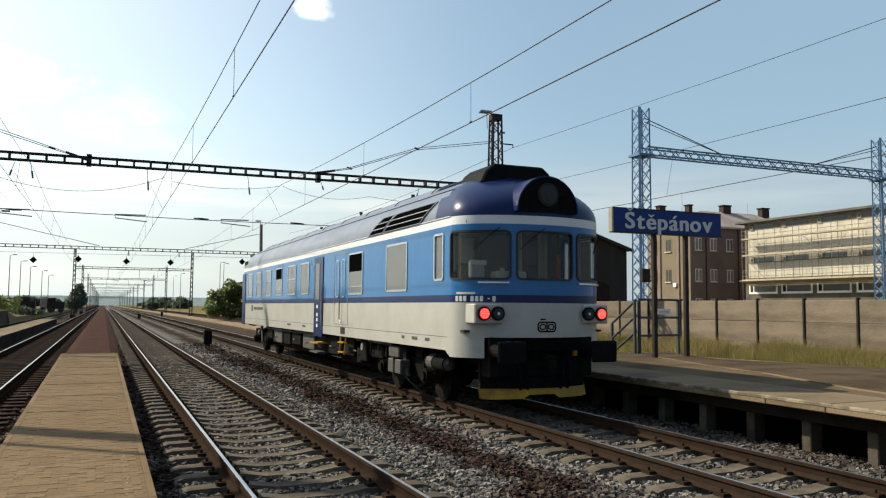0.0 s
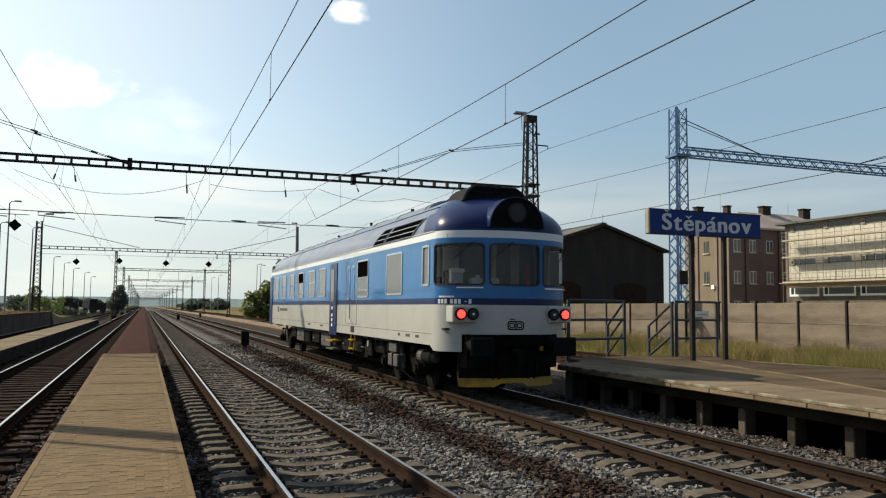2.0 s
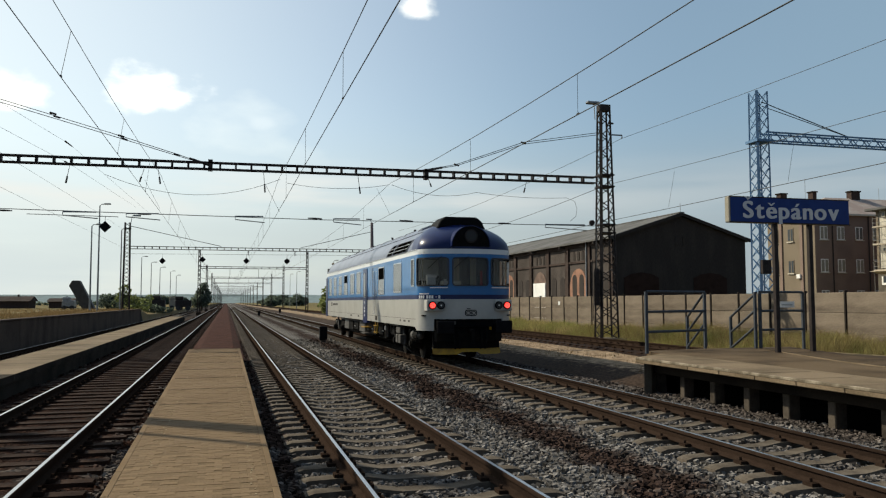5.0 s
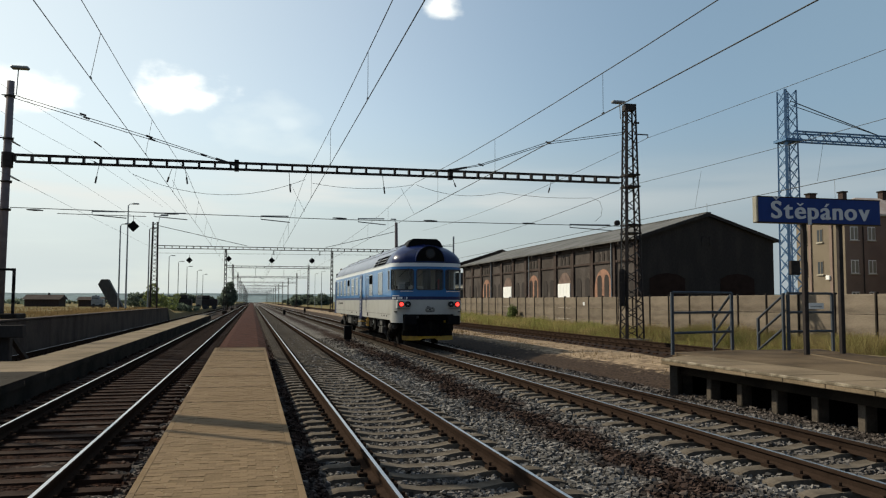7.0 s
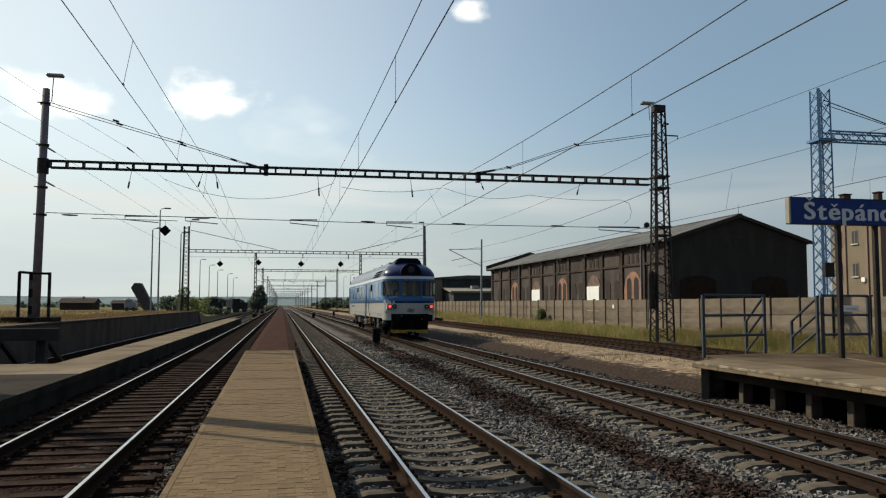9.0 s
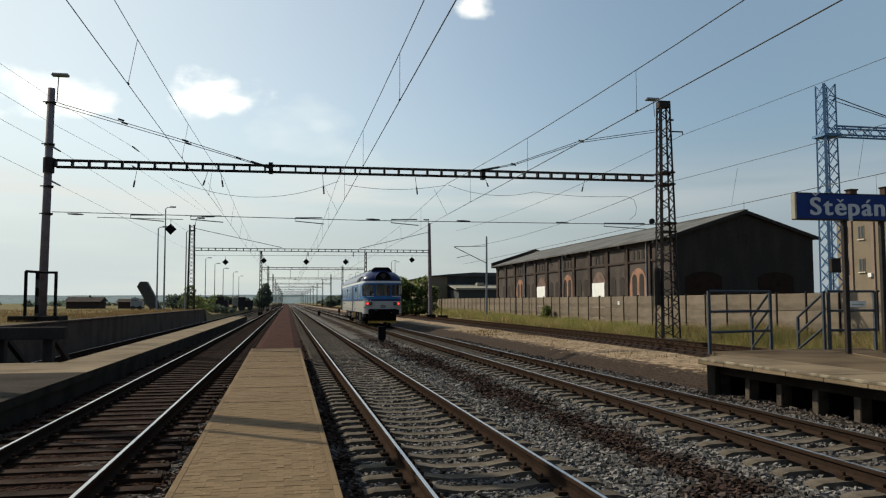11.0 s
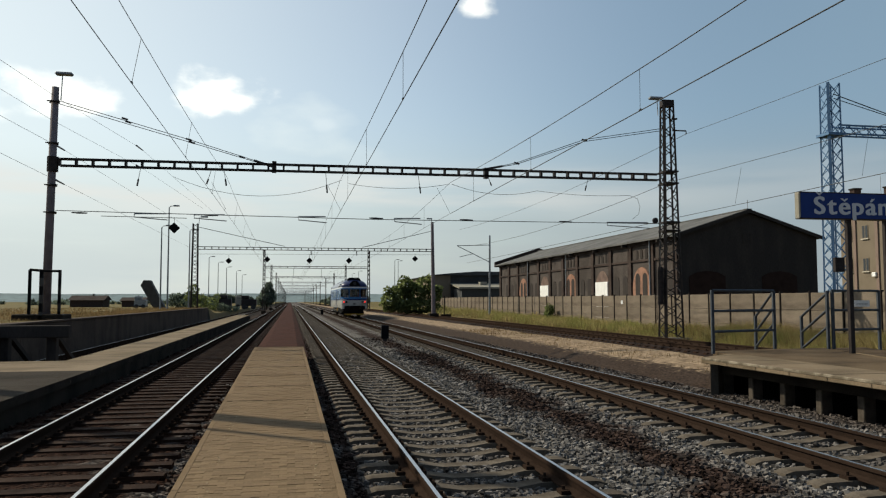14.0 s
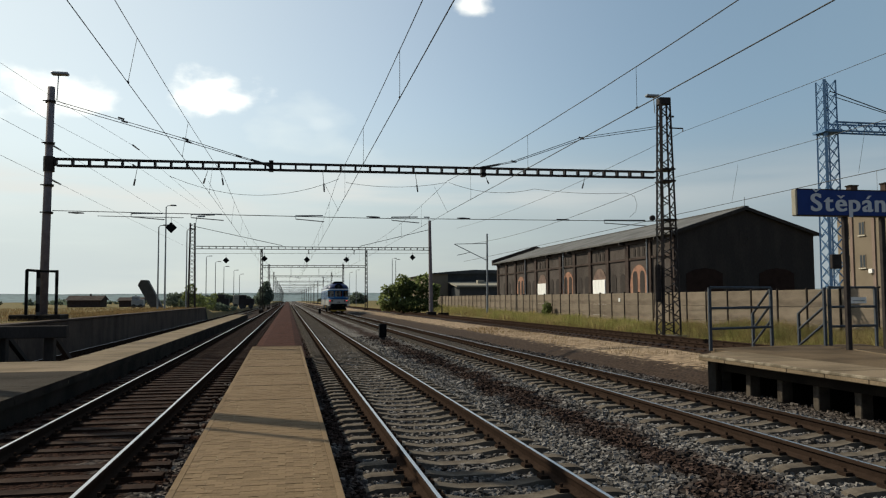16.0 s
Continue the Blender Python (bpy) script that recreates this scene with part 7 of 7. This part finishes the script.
def make_scaffolded():
    ob = thing("scaffolded_building", "long pale building wrapped in scaffolding, under renovation", "building")
    x, ya, yb, top = 67.6, 30.0, 69.8, 11.5
    w = part("wall", box(x, x + 10, ya, yb, -0.5, top), PLASTER_PALE, ob, "pale insulated facade")
    part("plinth_storey", box(x - 0.06, x, ya, yb, -0.5, 5.3), CONCRETE, w, "unplastered grey-brown lower storey")
    part("end_wall", box(x, x + 10, yb, yb + 0.06, -0.5, top), PLASTER_BROWN, w)
    part("roof", box(x - 0.8, x + 10.8, ya - 0.8, yb + 0.8, top, top + 0.28), ROOF_FELT, ob, "flat roof with a wide overhang", bevel=0.04)
    part("end_trim", box(x - 0.08, x, yb - 0.3, yb, 5.3, top), PLASTER_BEIGE, w)
    for z0, z1 in ((10.72, 11.36), (7.0, 7.72)):
        part("window_strip", box(x - 0.05, x, ya, yb - 0.3, z0, z1), CHIMNEY_GREY, w, "grey strip of old windows between pale boards")
    for k in range(8):
        y = 67.2 - k * 4.67
        for z in (7.08, 10.8):
            win = part("window", box(x - 0.08, x - 0.05, y - 1.6, y + 1.2, z, z + 0.5), GLASS_DARK, w, "old strip window")
            part("window_box", box(x - 0.16, x - 0.05, y + 1.25, y + 1.75, z - 0.08, z + 0.5), SIGN_EDGE, win, "pale window box")
            part("pane", box(x - 0.175, x - 0.16, y + 1.36, y + 1.64, z + 0.06, z + 0.38), GLASS_DARK, win)
        u = part("window_surround", box(x - 0.12, x - 0.06, y - 2.05, y + 2.05, 3.5, 3.72), WHITE_PAINT, w, "white plastered window surround")
        for a, c in ((y - 2.05, y - 1.87), (y + 1.87, y + 2.05)):
            part("jamb", box(x - 0.12, x - 0.06, a, c, 3.72, 4.45), WHITE_PAINT, u)
        part("jamb", box(x - 0.12, x - 0.06, y + 1.3, y + 1.42, 3.72, 4.4), WHITE_PAINT, u)
        part("pane", box(x - 0.09, x - 0.06, y - 1.87, y + 1.3, 3.72, 4.42), GLASS_LIGHT, u)
        part("pane", box(x - 0.09, x - 0.06, y + 1.42, y + 1.87, 3.72, 4.42), GLASS_DARK, u)
    sc = thing("scaffolding", "steel tube scaffolding with pale boards along a facade", "scaffolding")
    yb -= 0.9
    for k in range(17):
        y = yb - k * 2.4
        for o in (0.5, 1.4):
            part("standard", Build().rod((x - o, y, 4.7), (x - o, y, 10.7), 0.03, 5), SCAFFOLD, sc)
    for z in (4.95, 7.7, 9.55):
        for k in range(16):
            y = yb - k * 2.4
            part("board", box(x - 1.4, x - 0.7, y - 2.35, y, z, z + 0.07), BOARD, sc)
            part("toe_board", box(x - 1.46, x - 1.42, y - 2.35, y, z, z + 0.16), BOARD, sc)
            if z < 9:
                part("infill_post", Build().rod((x - 1.42, y - 1.2, z), (x - 1.42, y - 1.2, z + 1.9), 0.022, 5), SCAFFOLD, sc)
        for dz in (0.5, 1.0):
            part("guard_rail", Build().rod((x - 1.42, yb, z + dz), (x - 1.42, ya, z + dz), 0.026, 5), SCAFFOLD, sc)
    for k in range(16):
        y = yb - k * 2.4
        part("catch_board", Build().prism([(x - 0.6, 4.62), (x - 1.9, 4.9), (x - 1.9, 4.96), (x - 0.6, 4.7)], "y", y - 2.36, y), BOARD, sc)
    for k, (za, zb) in enumerate(((4.95, 6.9), (7.7, 9.5), (4.95, 6.9), (7.7, 9.5), (4.95, 6.9))):
        y = yb - 1.2 - k * 7.2
        part("diagonal", Build().rod((x - 1.44, y, zb), (x - 1.44, y - 2.4, za), 0.026, 5), SCAFFOLD, sc)
    for z in (4.95, 5.9, 6.8, 7.7, 8.6, 9.55, 10.5):
        part("end_ledger", Build().rod((x - 1.4, yb + 0.2, z), (x + 0.6, yb + 1.3, z), 0.026, 5), SCAFFOLD, sc)
    for o in (-0.2, 0.6):
        part("end_standard", Build().rod((x + o, yb + 1.2, 0), (x + o, yb + 1.2, 10.8), 0.03, 5), SCAFFOLD, sc)


def make_blue_gantry():
    ob = thing("blue_gantry", "light blue lattice portal behind the fence", "gantry")
    y, xa, xb = 32.0, 24.35, 41.3
    for x in (xa, xb):
        m = part("mast", lattice(Build(), (x, y), -0.4, 11.75, 0.7, 0.58, 20, 0.045, 0.021, two=True, heavy=0.085), STEEL_BLUE, ob, "light blue lattice mast")
        part("mast_foot", box(x - 0.7, x + 0.7, y - 0.7, y + 0.7, -0.6, 0.1), CONCRETE_DARK, m)
        part("bracket", box(x - 0.45, x + 0.45, y - 0.45, y + 0.45, 9.3, 9.42), STEEL_BLUE, m)
    b = Build()
    n = 20
    for s in (-0.25, 0.25):
        for z in (9.4, 9.8):
            b.rod((xa + 0.3, y + s, z), (xb - 0.3, y + s, z), 0.05, 4)
        for i in range(n):
            x0, x1 = xa + 0.3 + (xb - xa - 0.6) * i / n, xa + 0.3 + (xb - xa - 0.6) * (i + 1) / n
            b.rod((x0, y + s, 9.4), ((x0 + x1) / 2, y + s, 9.8), 0.025, 4, cap=False)
            b.rod(((x0 + x1) / 2, y + s, 9.8), (x1, y + s, 9.4), 0.025, 4, cap=False)
    for i in range(n):
        x0 = xa + 0.3 + (xb - xa - 0.6) * i / n
        b.rod((x0, y - 0.25, 9.4), (x0 + 0.4, y + 0.25, 9.4), 0.022, 4, cap=False)
    part("beam", b, STEEL_BLUE, ob, "light blue lattice beam")
    for a, c in (((xa + 0.2, 11.3), (xa + 5.2, 9.85)), ((xb - 0.2, 11.3), (xb - 5.2, 9.85))):
        part("stay", Build().path([(a[0], y, a[1]), (c[0], y, c[1])], 0.025), WIRE, ob)
        part("stay", Build().path([(a[0], y, a[1] - 0.2), (c[0], y, c[1])], 0.02), WIRE, ob)
    bx = thing("mast_box", "small dark box fixed to a blue mast", "box")
    part("box", box(xa - 0.45, xa + 0.02, y - 0.62, y - 0.42, 3.05, 3.7), STEEL_DARK, bx, bevel=0.02)


def make_distance():
    # hall and annex
    h = thing("hall", "low grey industrial hall with a white-roofed annex", "building")
    part("end_wall", box(25.4, 28.3, 140, 172, -0.3, 6.35), PLASTER_BEIGE, h, "pale grey end wall")
    part("wall", box(28.3, 60, 140.3, 172, -0.3, 6.5), HALL, h)
    part("roof", Build().prism([(25.0, 6.35), (60.5, 6.5), (60.5, 6.9), (33, 7.1), (28.3, 6.75), (25.0, 6.45)], "y", 139.6, 172.5), HALL, h, "dark flat-pitched roof")
    for k in range(7):
        part("cladding_rib", box(29.5 + k * 3, 29.6 + k * 3, 140.2, 140.3, 3.9, 6.4), HALL, h)
    part("annex", box(28.9, 50, 133, 140.2, -0.3, 3.9), HALL, h)
    part("annex_roof", Build().prism([(132.6, 3.85), (140.2, 4.75), (140.2, 4.95), (132.6, 4.15)], "x", 28.3, 50.5), SIGN_EDGE, h, "pale sloping annex roof")
    part("roof_hatch", box(33.0, 34.2, 136.5, 138, 4.4, 5.15), SIGN_EDGE, h, bevel=0.05)
    # houses far off
    for x, y, w, d, ht in ((-40.2, 170, 6.2, 6, 0.6), (-31.4, 170, 4.2, 5, 0.2)):
        o = thing("house", "low brown-roofed house beyond the meadow", "house", "far houses")
        part("wall", box(x - w / 2, x + w / 2, y, y + d, 0.2, 2.0 + ht * 0.2), CHIMNEY, o)
        part("roof", Build().prism([(y - 0.5, 1.9 + ht * 0.2), (y + d + 0.5, 1.9 + ht * 0.2), (y + d / 2, 2.4 + ht)], "x", x - w / 2 - 0.4, x + w / 2 + 0.4), HOUSE_ROOF, o)
        part("chimney", box(x + 0.5, x + 0.8, y + d / 2 - 0.2, y + d / 2 + 0.2, 2.4, 2.75 + ht), CHIMNEY, o)
    # slanted loader belt
    o = thing("conveyor", "grey slanted loading conveyor beside the yard", "conveyor")
    part("belt_trough", Build().prism([(-15.8, 3.5), (-15.5, 4.05), (-14.8, 4.05), (-13.2, 1.0), (-14.4, 1.0)], "y", 89.5, 90.6), UNDER_GREY, o, bevel=0.05)
    part("support", Build().rod((-14.2, 90, 0.9), (-14.9, 90, 2.8), 0.08, 6), STEEL_DARK, o)
    # parked machines in the yard
    for x, y, l, m in ((-12.4, 130, 4.6, RAILING), (-8.0, 138, 2.2, SIGN_EDGE), (-6.6, 132, 2.4, STEEL_DARK), (-9.4, 120, 1.8, STEEL_DARK), (-26.5, 150, 2.0, STEEL_GREY)):
        o = thing("yard_truck", "small parked truck in the railway yard", "truck", "yard vehicles")
        part("body", box(x - l / 2, x + l / 2, y, y + 2.0, 1.0, 2.1), m, o, bevel=0.06)
        part("cab", box(x - l / 2, x - l / 2 + 1.2, y + 0.1, y + 1.9, 2.1, 2.7), m, o, bevel=0.1)
        for k in (-1, 1):
            part("wheel", Build().rod((x + k * l * 0.3, y - 0.05, 0.85), (x + k * l * 0.3, y + 0.3, 0.85), 0.4, 12), RUBBER, o)
    # yard lamps
    src = thing("street_lamp", "tall thin grey yard lamp post", "lamp", "yard lamps", at=pose(-10.9, 75, 1.0))
    part("post", Build().rod((0, 0, -0.2), (0, 0, 9.3), 0.09, 8, 0.05), STEEL_GREY, src)
    part("arm", Build().path([(0, 0, 9.25), (0.12, 0, 9.42), (0.75, 0, 9.45)], 0.035), STEEL_GREY, src)
    part("lamp_head", box(0.35, 0.9, -0.12, 0.12, 9.40, 9.52), STEEL_GREY, src, bevel=0.03)
    for x, y, z in ((-11.2, 73, -1.0), (-10.2, 84.5, -0.3), (-12.7, 130, -0.6), (-12.15, 140, -1.0), (-10.4, 160, -1.7), (-10.8, 140.5, -1.8), (-10.2, 175, -2.0), (19.5, 150, 0.2), (21.5, 160, 0.5), (16.0, 190, -0.5), (17.5, 230, 0.3)):
        copy_thing(src, pose(x, y, z))
    cm = thing("cantilever_mast", "grey steel mast with a cantilever arm beside the siding", "mast")
    part("mast", Build().rod((19.3, 76, 0.0), (19.35, 76, 8.25), 0.12, 8, 0.08), STEEL_GREY, cm)
    part("foot", Build().rod((19.3, 76, -0.1), (19.3, 76, 0.45), 0.32, 10, 0.2), CONCRETE_DARK, cm)
    part("top_tube", Build().path([(19.35, 76, 7.3), (16.05, 76, 7.2)], 0.035), STEEL_GREY, cm)
    part("strut", Build().path([(19.33, 76, 5.6), (16.05, 76, 7.18)], 0.04), STEEL_GREY, cm)
    part("steady_arm", Build().path([(17.6, 76, 6.4), (16.3, 76, 6.1)], 0.03), STEEL_GREY, cm)
    st = thing("short_post", "short dark post beside a mast", "post")
    part("post", Build().rod((16.3, 84, 0.0), (16.3, 84, 2.3), 0.06, 6), STEEL_DARK, st)
    part("base", box(15.9, 17.0, 83.7, 84.3, -0.1, 0.35), CONCRETE_DARK, st)
    # wooded hills on the horizon
    for name, r0, lo, hi, seed in (("hills_far", 2300, 15, 31, 1), ("hills_near", 1500, 8, 15, 7)):
        b = Build()
        n = 220
        tops = []
        for i in range(n + 1):
            a = radians(-100 + 200 * i / n)
            z = lo + (hi - lo) * (0.5 + 0.5 * noise.noise((i * 0.045, seed, 0))) + 2.2 * noise.noise((i * 0.9, seed, 4))
            tops.append((math.sin(a) * r0, math.cos(a) * r0, z))
        for p, q in zip(tops, tops[1:]):
            b.face([(p[0] * 0.93, p[1] * 0.93, -2), (q[0] * 0.93, q[1] * 0.93, -2), q, p])
        tagged(part(name, b, HILL), "hazy blue-green wooded hills on the horizon", "hills", kind="structure")


# ---- plants ----
def leaf_cloud(blobs, count, size, seed, material, name="crown"):
    """Many small leaf clumps spread through uneven blobs: (x, y, z, rx, ry, rz)."""
    rng = np.random.default_rng(seed)
    vol = np.array([b[3] * b[4] * b[5] for b in blobs])
    pick = rng.choice(len(blobs), count, p=vol / vol.sum())
    bl = np.array(blobs)[pick]
    d = rng.normal(size=(count, 3))
    d /= np.linalg.norm(d, axis=1)[:, None]
    rad = rng.uniform(0.45, 1.0, (count, 1)) ** 0.5 * rng.uniform(0.85, 1.15, (count, 1))
    c = bl[:, :3] + d * rad * bl[:, 3:]
    s = size * rng.uniform(0.5, 1.3, (count, 1))
    u = rng.normal(size=(count, 3))
    u /= np.linalg.norm(u, axis=1)[:, None]
    w = np.cross(u, rng.normal(size=(count, 3)))
    w /= np.linalg.norm(w, axis=1)[:, None]
    v = np.stack([c - u * s, c + w * s * 0.6, c + u * s, c - w * s * 0.6], 1).reshape(-1, 3)
    f = (np.arange(count)[:, None] * 4 + np.arange(4)[None]).tolist()
    return arr_mesh(name, v.tolist(), f, material)


def make_plants():
    def bush(name, label, blobs, count, size, seed, material, trunk):
        ob = thing(name, label, "tree" if name == "tree" else "bush")
        t = Build()
        for a, c, r in trunk:
            t.rod(a, c, r, 7, r * 0.45)
        part("trunk", t, BARK, ob)
        part("crown", leaf_cloud(blobs, count, size, seed, material), None, ob)

    bush("bush", "broad green bush beside the line", [(12.4, 100, 1.6, 1.2, 1.3, 1.3), (13.4, 100.5, 2.7, 1.2, 1.2, 1.2), (14.6, 101, 3.5, 1.2, 1.3, 1.3), (15.8, 100.5, 2.6, 1.5, 1.4, 1.5), (16.9, 101, 3.8, 1.1, 1.1, 1.15), (18.2, 100.5, 2.6, 1.0, 1.1, 1.2), (15.5, 99.5, 1.1, 3.3, 1.4, 0.9), (12.0, 100, 3.2, 0.5, 0.5, 0.5), (14.2, 100.5, 4.7, 0.5, 0.6, 0.35), (17.6, 100.5, 4.9, 0.45, 0.6, 0.3), (18.9, 100, 3.4, 0.35, 0.5, 0.4)], 5200, 0.22, 3, LEAF,
         [((14.5, 100, 0), (14.2, 100, 2.6), 0.12), ((16.5, 100, 0), (16.9, 100, 3.0), 0.12), ((14.4, 100, 1.0), (12.8, 100, 2.2), 0.07)])
    bush("bush", "rounded green bush at the ramp's end", [(-11.9, 100, 1.9, 0.9, 0.8, 1.2), (-11.5, 100, 3.1, 0.7, 0.6, 0.8), (-10.7, 101, 1.7, 0.8, 0.8, 0.9), (-9.6, 102, 1.5, 0.9, 0.8, 0.8), (-12.7, 101, 1.4, 0.6, 0.7, 0.6), (-9.0, 102.5, 2.3, 0.4, 0.5, 0.5)], 1700, 0.15, 5, LEAF, [((-11.9, 100, 0.2), (-12.0, 100, 2.2), 0.09)])
    bush("bush", "darker scrub behind the yard", [(-10.0, 118, 0.9, 1.3, 1.0, 0.6), (-8.6, 119, 0.7, 1.4, 1.0, 0.45), (-13.4, 97, 1.9, 0.7, 0.8, 0.8), (-12.6, 97, 1.5, 0.8, 0.8, 0.6), (-11.2, 118, 1.3, 0.6, 0.7, 0.6)], 1500, 0.16, 6, LEAF_HAZE, [((-10.0, 118, 0.2), (-10.0, 118, 1.0), 0.06)])
    bush("tree", "dark rounded tree beside the far tracks", [(-5.3, 180, 2.2, 1.9, 2.0, 1.4), (-5.0, 181, 3.7, 1.5, 1.5, 1.3), (-4.8, 181, 5.1, 0.9, 1.0, 1.0), (-6.6, 182, 1.8, 1.1, 1.3, 1.0), (-3.8, 181, 2.6, 0.8, 1.0, 0.9)], 2600, 0.28, 8, LEAF_HAZE, [((-5.2, 180, -0.2), (-5.0, 180, 4.0), 0.2), ((-5.1, 180, 1.8), (-6.4, 181, 3.0), 0.1)])
    bush("bush", "small green bush growing by the fence", [(22.3, 66.5, 0.9, 0.4, 0.5, 0.6), (22.4, 67.3, 0.6, 0.35, 0.5, 0.4)], 420, 0.14, 9, LEAF, [((22.3, 66.5, 0.2), (22.3, 66.5, 1.2), 0.05)])
    # woods along the far line
    rng = random.Random(12)
    blobs = []
    for i in range(60):
        y = rng.uniform(270, 700)
        side_ = rng.choice((-1, 1))
        x = side_ * rng.uniform(18, 40) - 4 + (y - 230) * 0.02 * side_
        r = rng.uniform(1.3, 3.0)
        blobs.append((x, y, r * 0.8, r * 1.3, r, r))
    for i in range(70):
        r = rng.uniform(0.45, 0.95)
        blobs.append((rng.uniform(-230, -22), rng.uniform(215, 300), r * 0.7 + 0.8, r * 2.2, r, r * 0.8))
    ob = new("far_scrub", leaf_cloud(blobs, 30000, 0.65, 21, LEAF_HAZE, "far_scrub"))
    tagged(ob, "dark scrub and trees lining the far railway", "scrub", kind="stuff")


def grass(name, label, areas, material, seed):
    """Blades in clumps over rectangles: (x0, x1, y0, y1, per square metre, height)."""
    rng = np.random.default_rng(seed)
    vs, n0 = [], 0
    fs = []
    for x0, x1, y0, y1, dens, high in areas:
        n = int((x1 - x0) * (y1 - y0) * dens)
        x, y = rng.uniform(x0, x1, n), rng.uniform(y0, y1, n)
        patch = np.array([noise.noise((a * 0.5, b * 0.5, 9)) for a, b in zip(x, y)])
        keep = rng.random(n) < 0.55 + patch
        x, y, patch = x[keep], y[keep], patch[keep]
        n = len(x)
        z = np.array([lie(a, b) for a, b in zip(x, y)])
        h = high * rng.uniform(0.4, 1.15, n) * (1 + 0.7 * patch)
        a = rng.uniform(0, 6.28, n)
        w = rng.uniform(0.004, 0.012, n) * (1 + (y > 40) * 0.9)
        lean = rng.normal(0, 0.42, (n, 2)) * h[:, None]
        p0 = np.stack([x - np.cos(a) * w, y - np.sin(a) * w, z - 0.03], 1)
        p1 = np.stack([x + np.cos(a) * w, y + np.sin(a) * w, z - 0.03], 1)
        p2 = np.stack([x + lean[:, 0], y + lean[:, 1], z + h], 1)
        vs.append(np.stack([p0, p1, p2], 1).reshape(-1, 3))
        fs.append((np.arange(n)[:, None] * 3 + np.arange(3)[None] + n0))
        n0 += n * 3
    me = arr_mesh(name, np.concatenate(vs).tolist(), np.concatenate(fs).tolist(), material)
    tagged(new(name, me), label, "grass", kind="stuff")


make_sign()
make_railings()
make_signals()
make_guard()
make_shed()
make_flats()
make_scaffolded()
make_blue_gantry()
make_distance()
make_plants()
grass("tall_grass", "tall green and yellow grass along the fence", [(18.6, 22.9, 10, 34, 1300, 0.62), (18.6, 22.9, 34, 40, 800, 0.55), (17.4, 18.6, 10, 40, 420, 0.3), (17.8, 22.9, 40, 75, 240, 0.5), (17.5, 22.9, 75, 120, 50, 0.6)], GRASS_GREEN, 31)
grass("dry_grass", "dry yellow grass tufts on ramp and bare soil", [(-13, -8.9, 18, 60, 110, 0.13), (-30, -13, 24, 60, 30, 0.17), (-13, -8.9, 60, 90, 60, 0.15), (-40, -13, 60, 110, 12, 0.2), (10.6, 13.2, 17, 50, 45, 0.14), (18.7, 22.9, 10, 40, 330, 0.72), (16.9, 19.5, 18, 45, 70, 0.4), (17, 20, 45, 90, 25, 0.45)], GRASS_DRY, 32)
make_fence()


def motions():
    walk(railcar, [(t, pose(TRACKS["right"], y, 0)) for t, y in RUN])


motions()
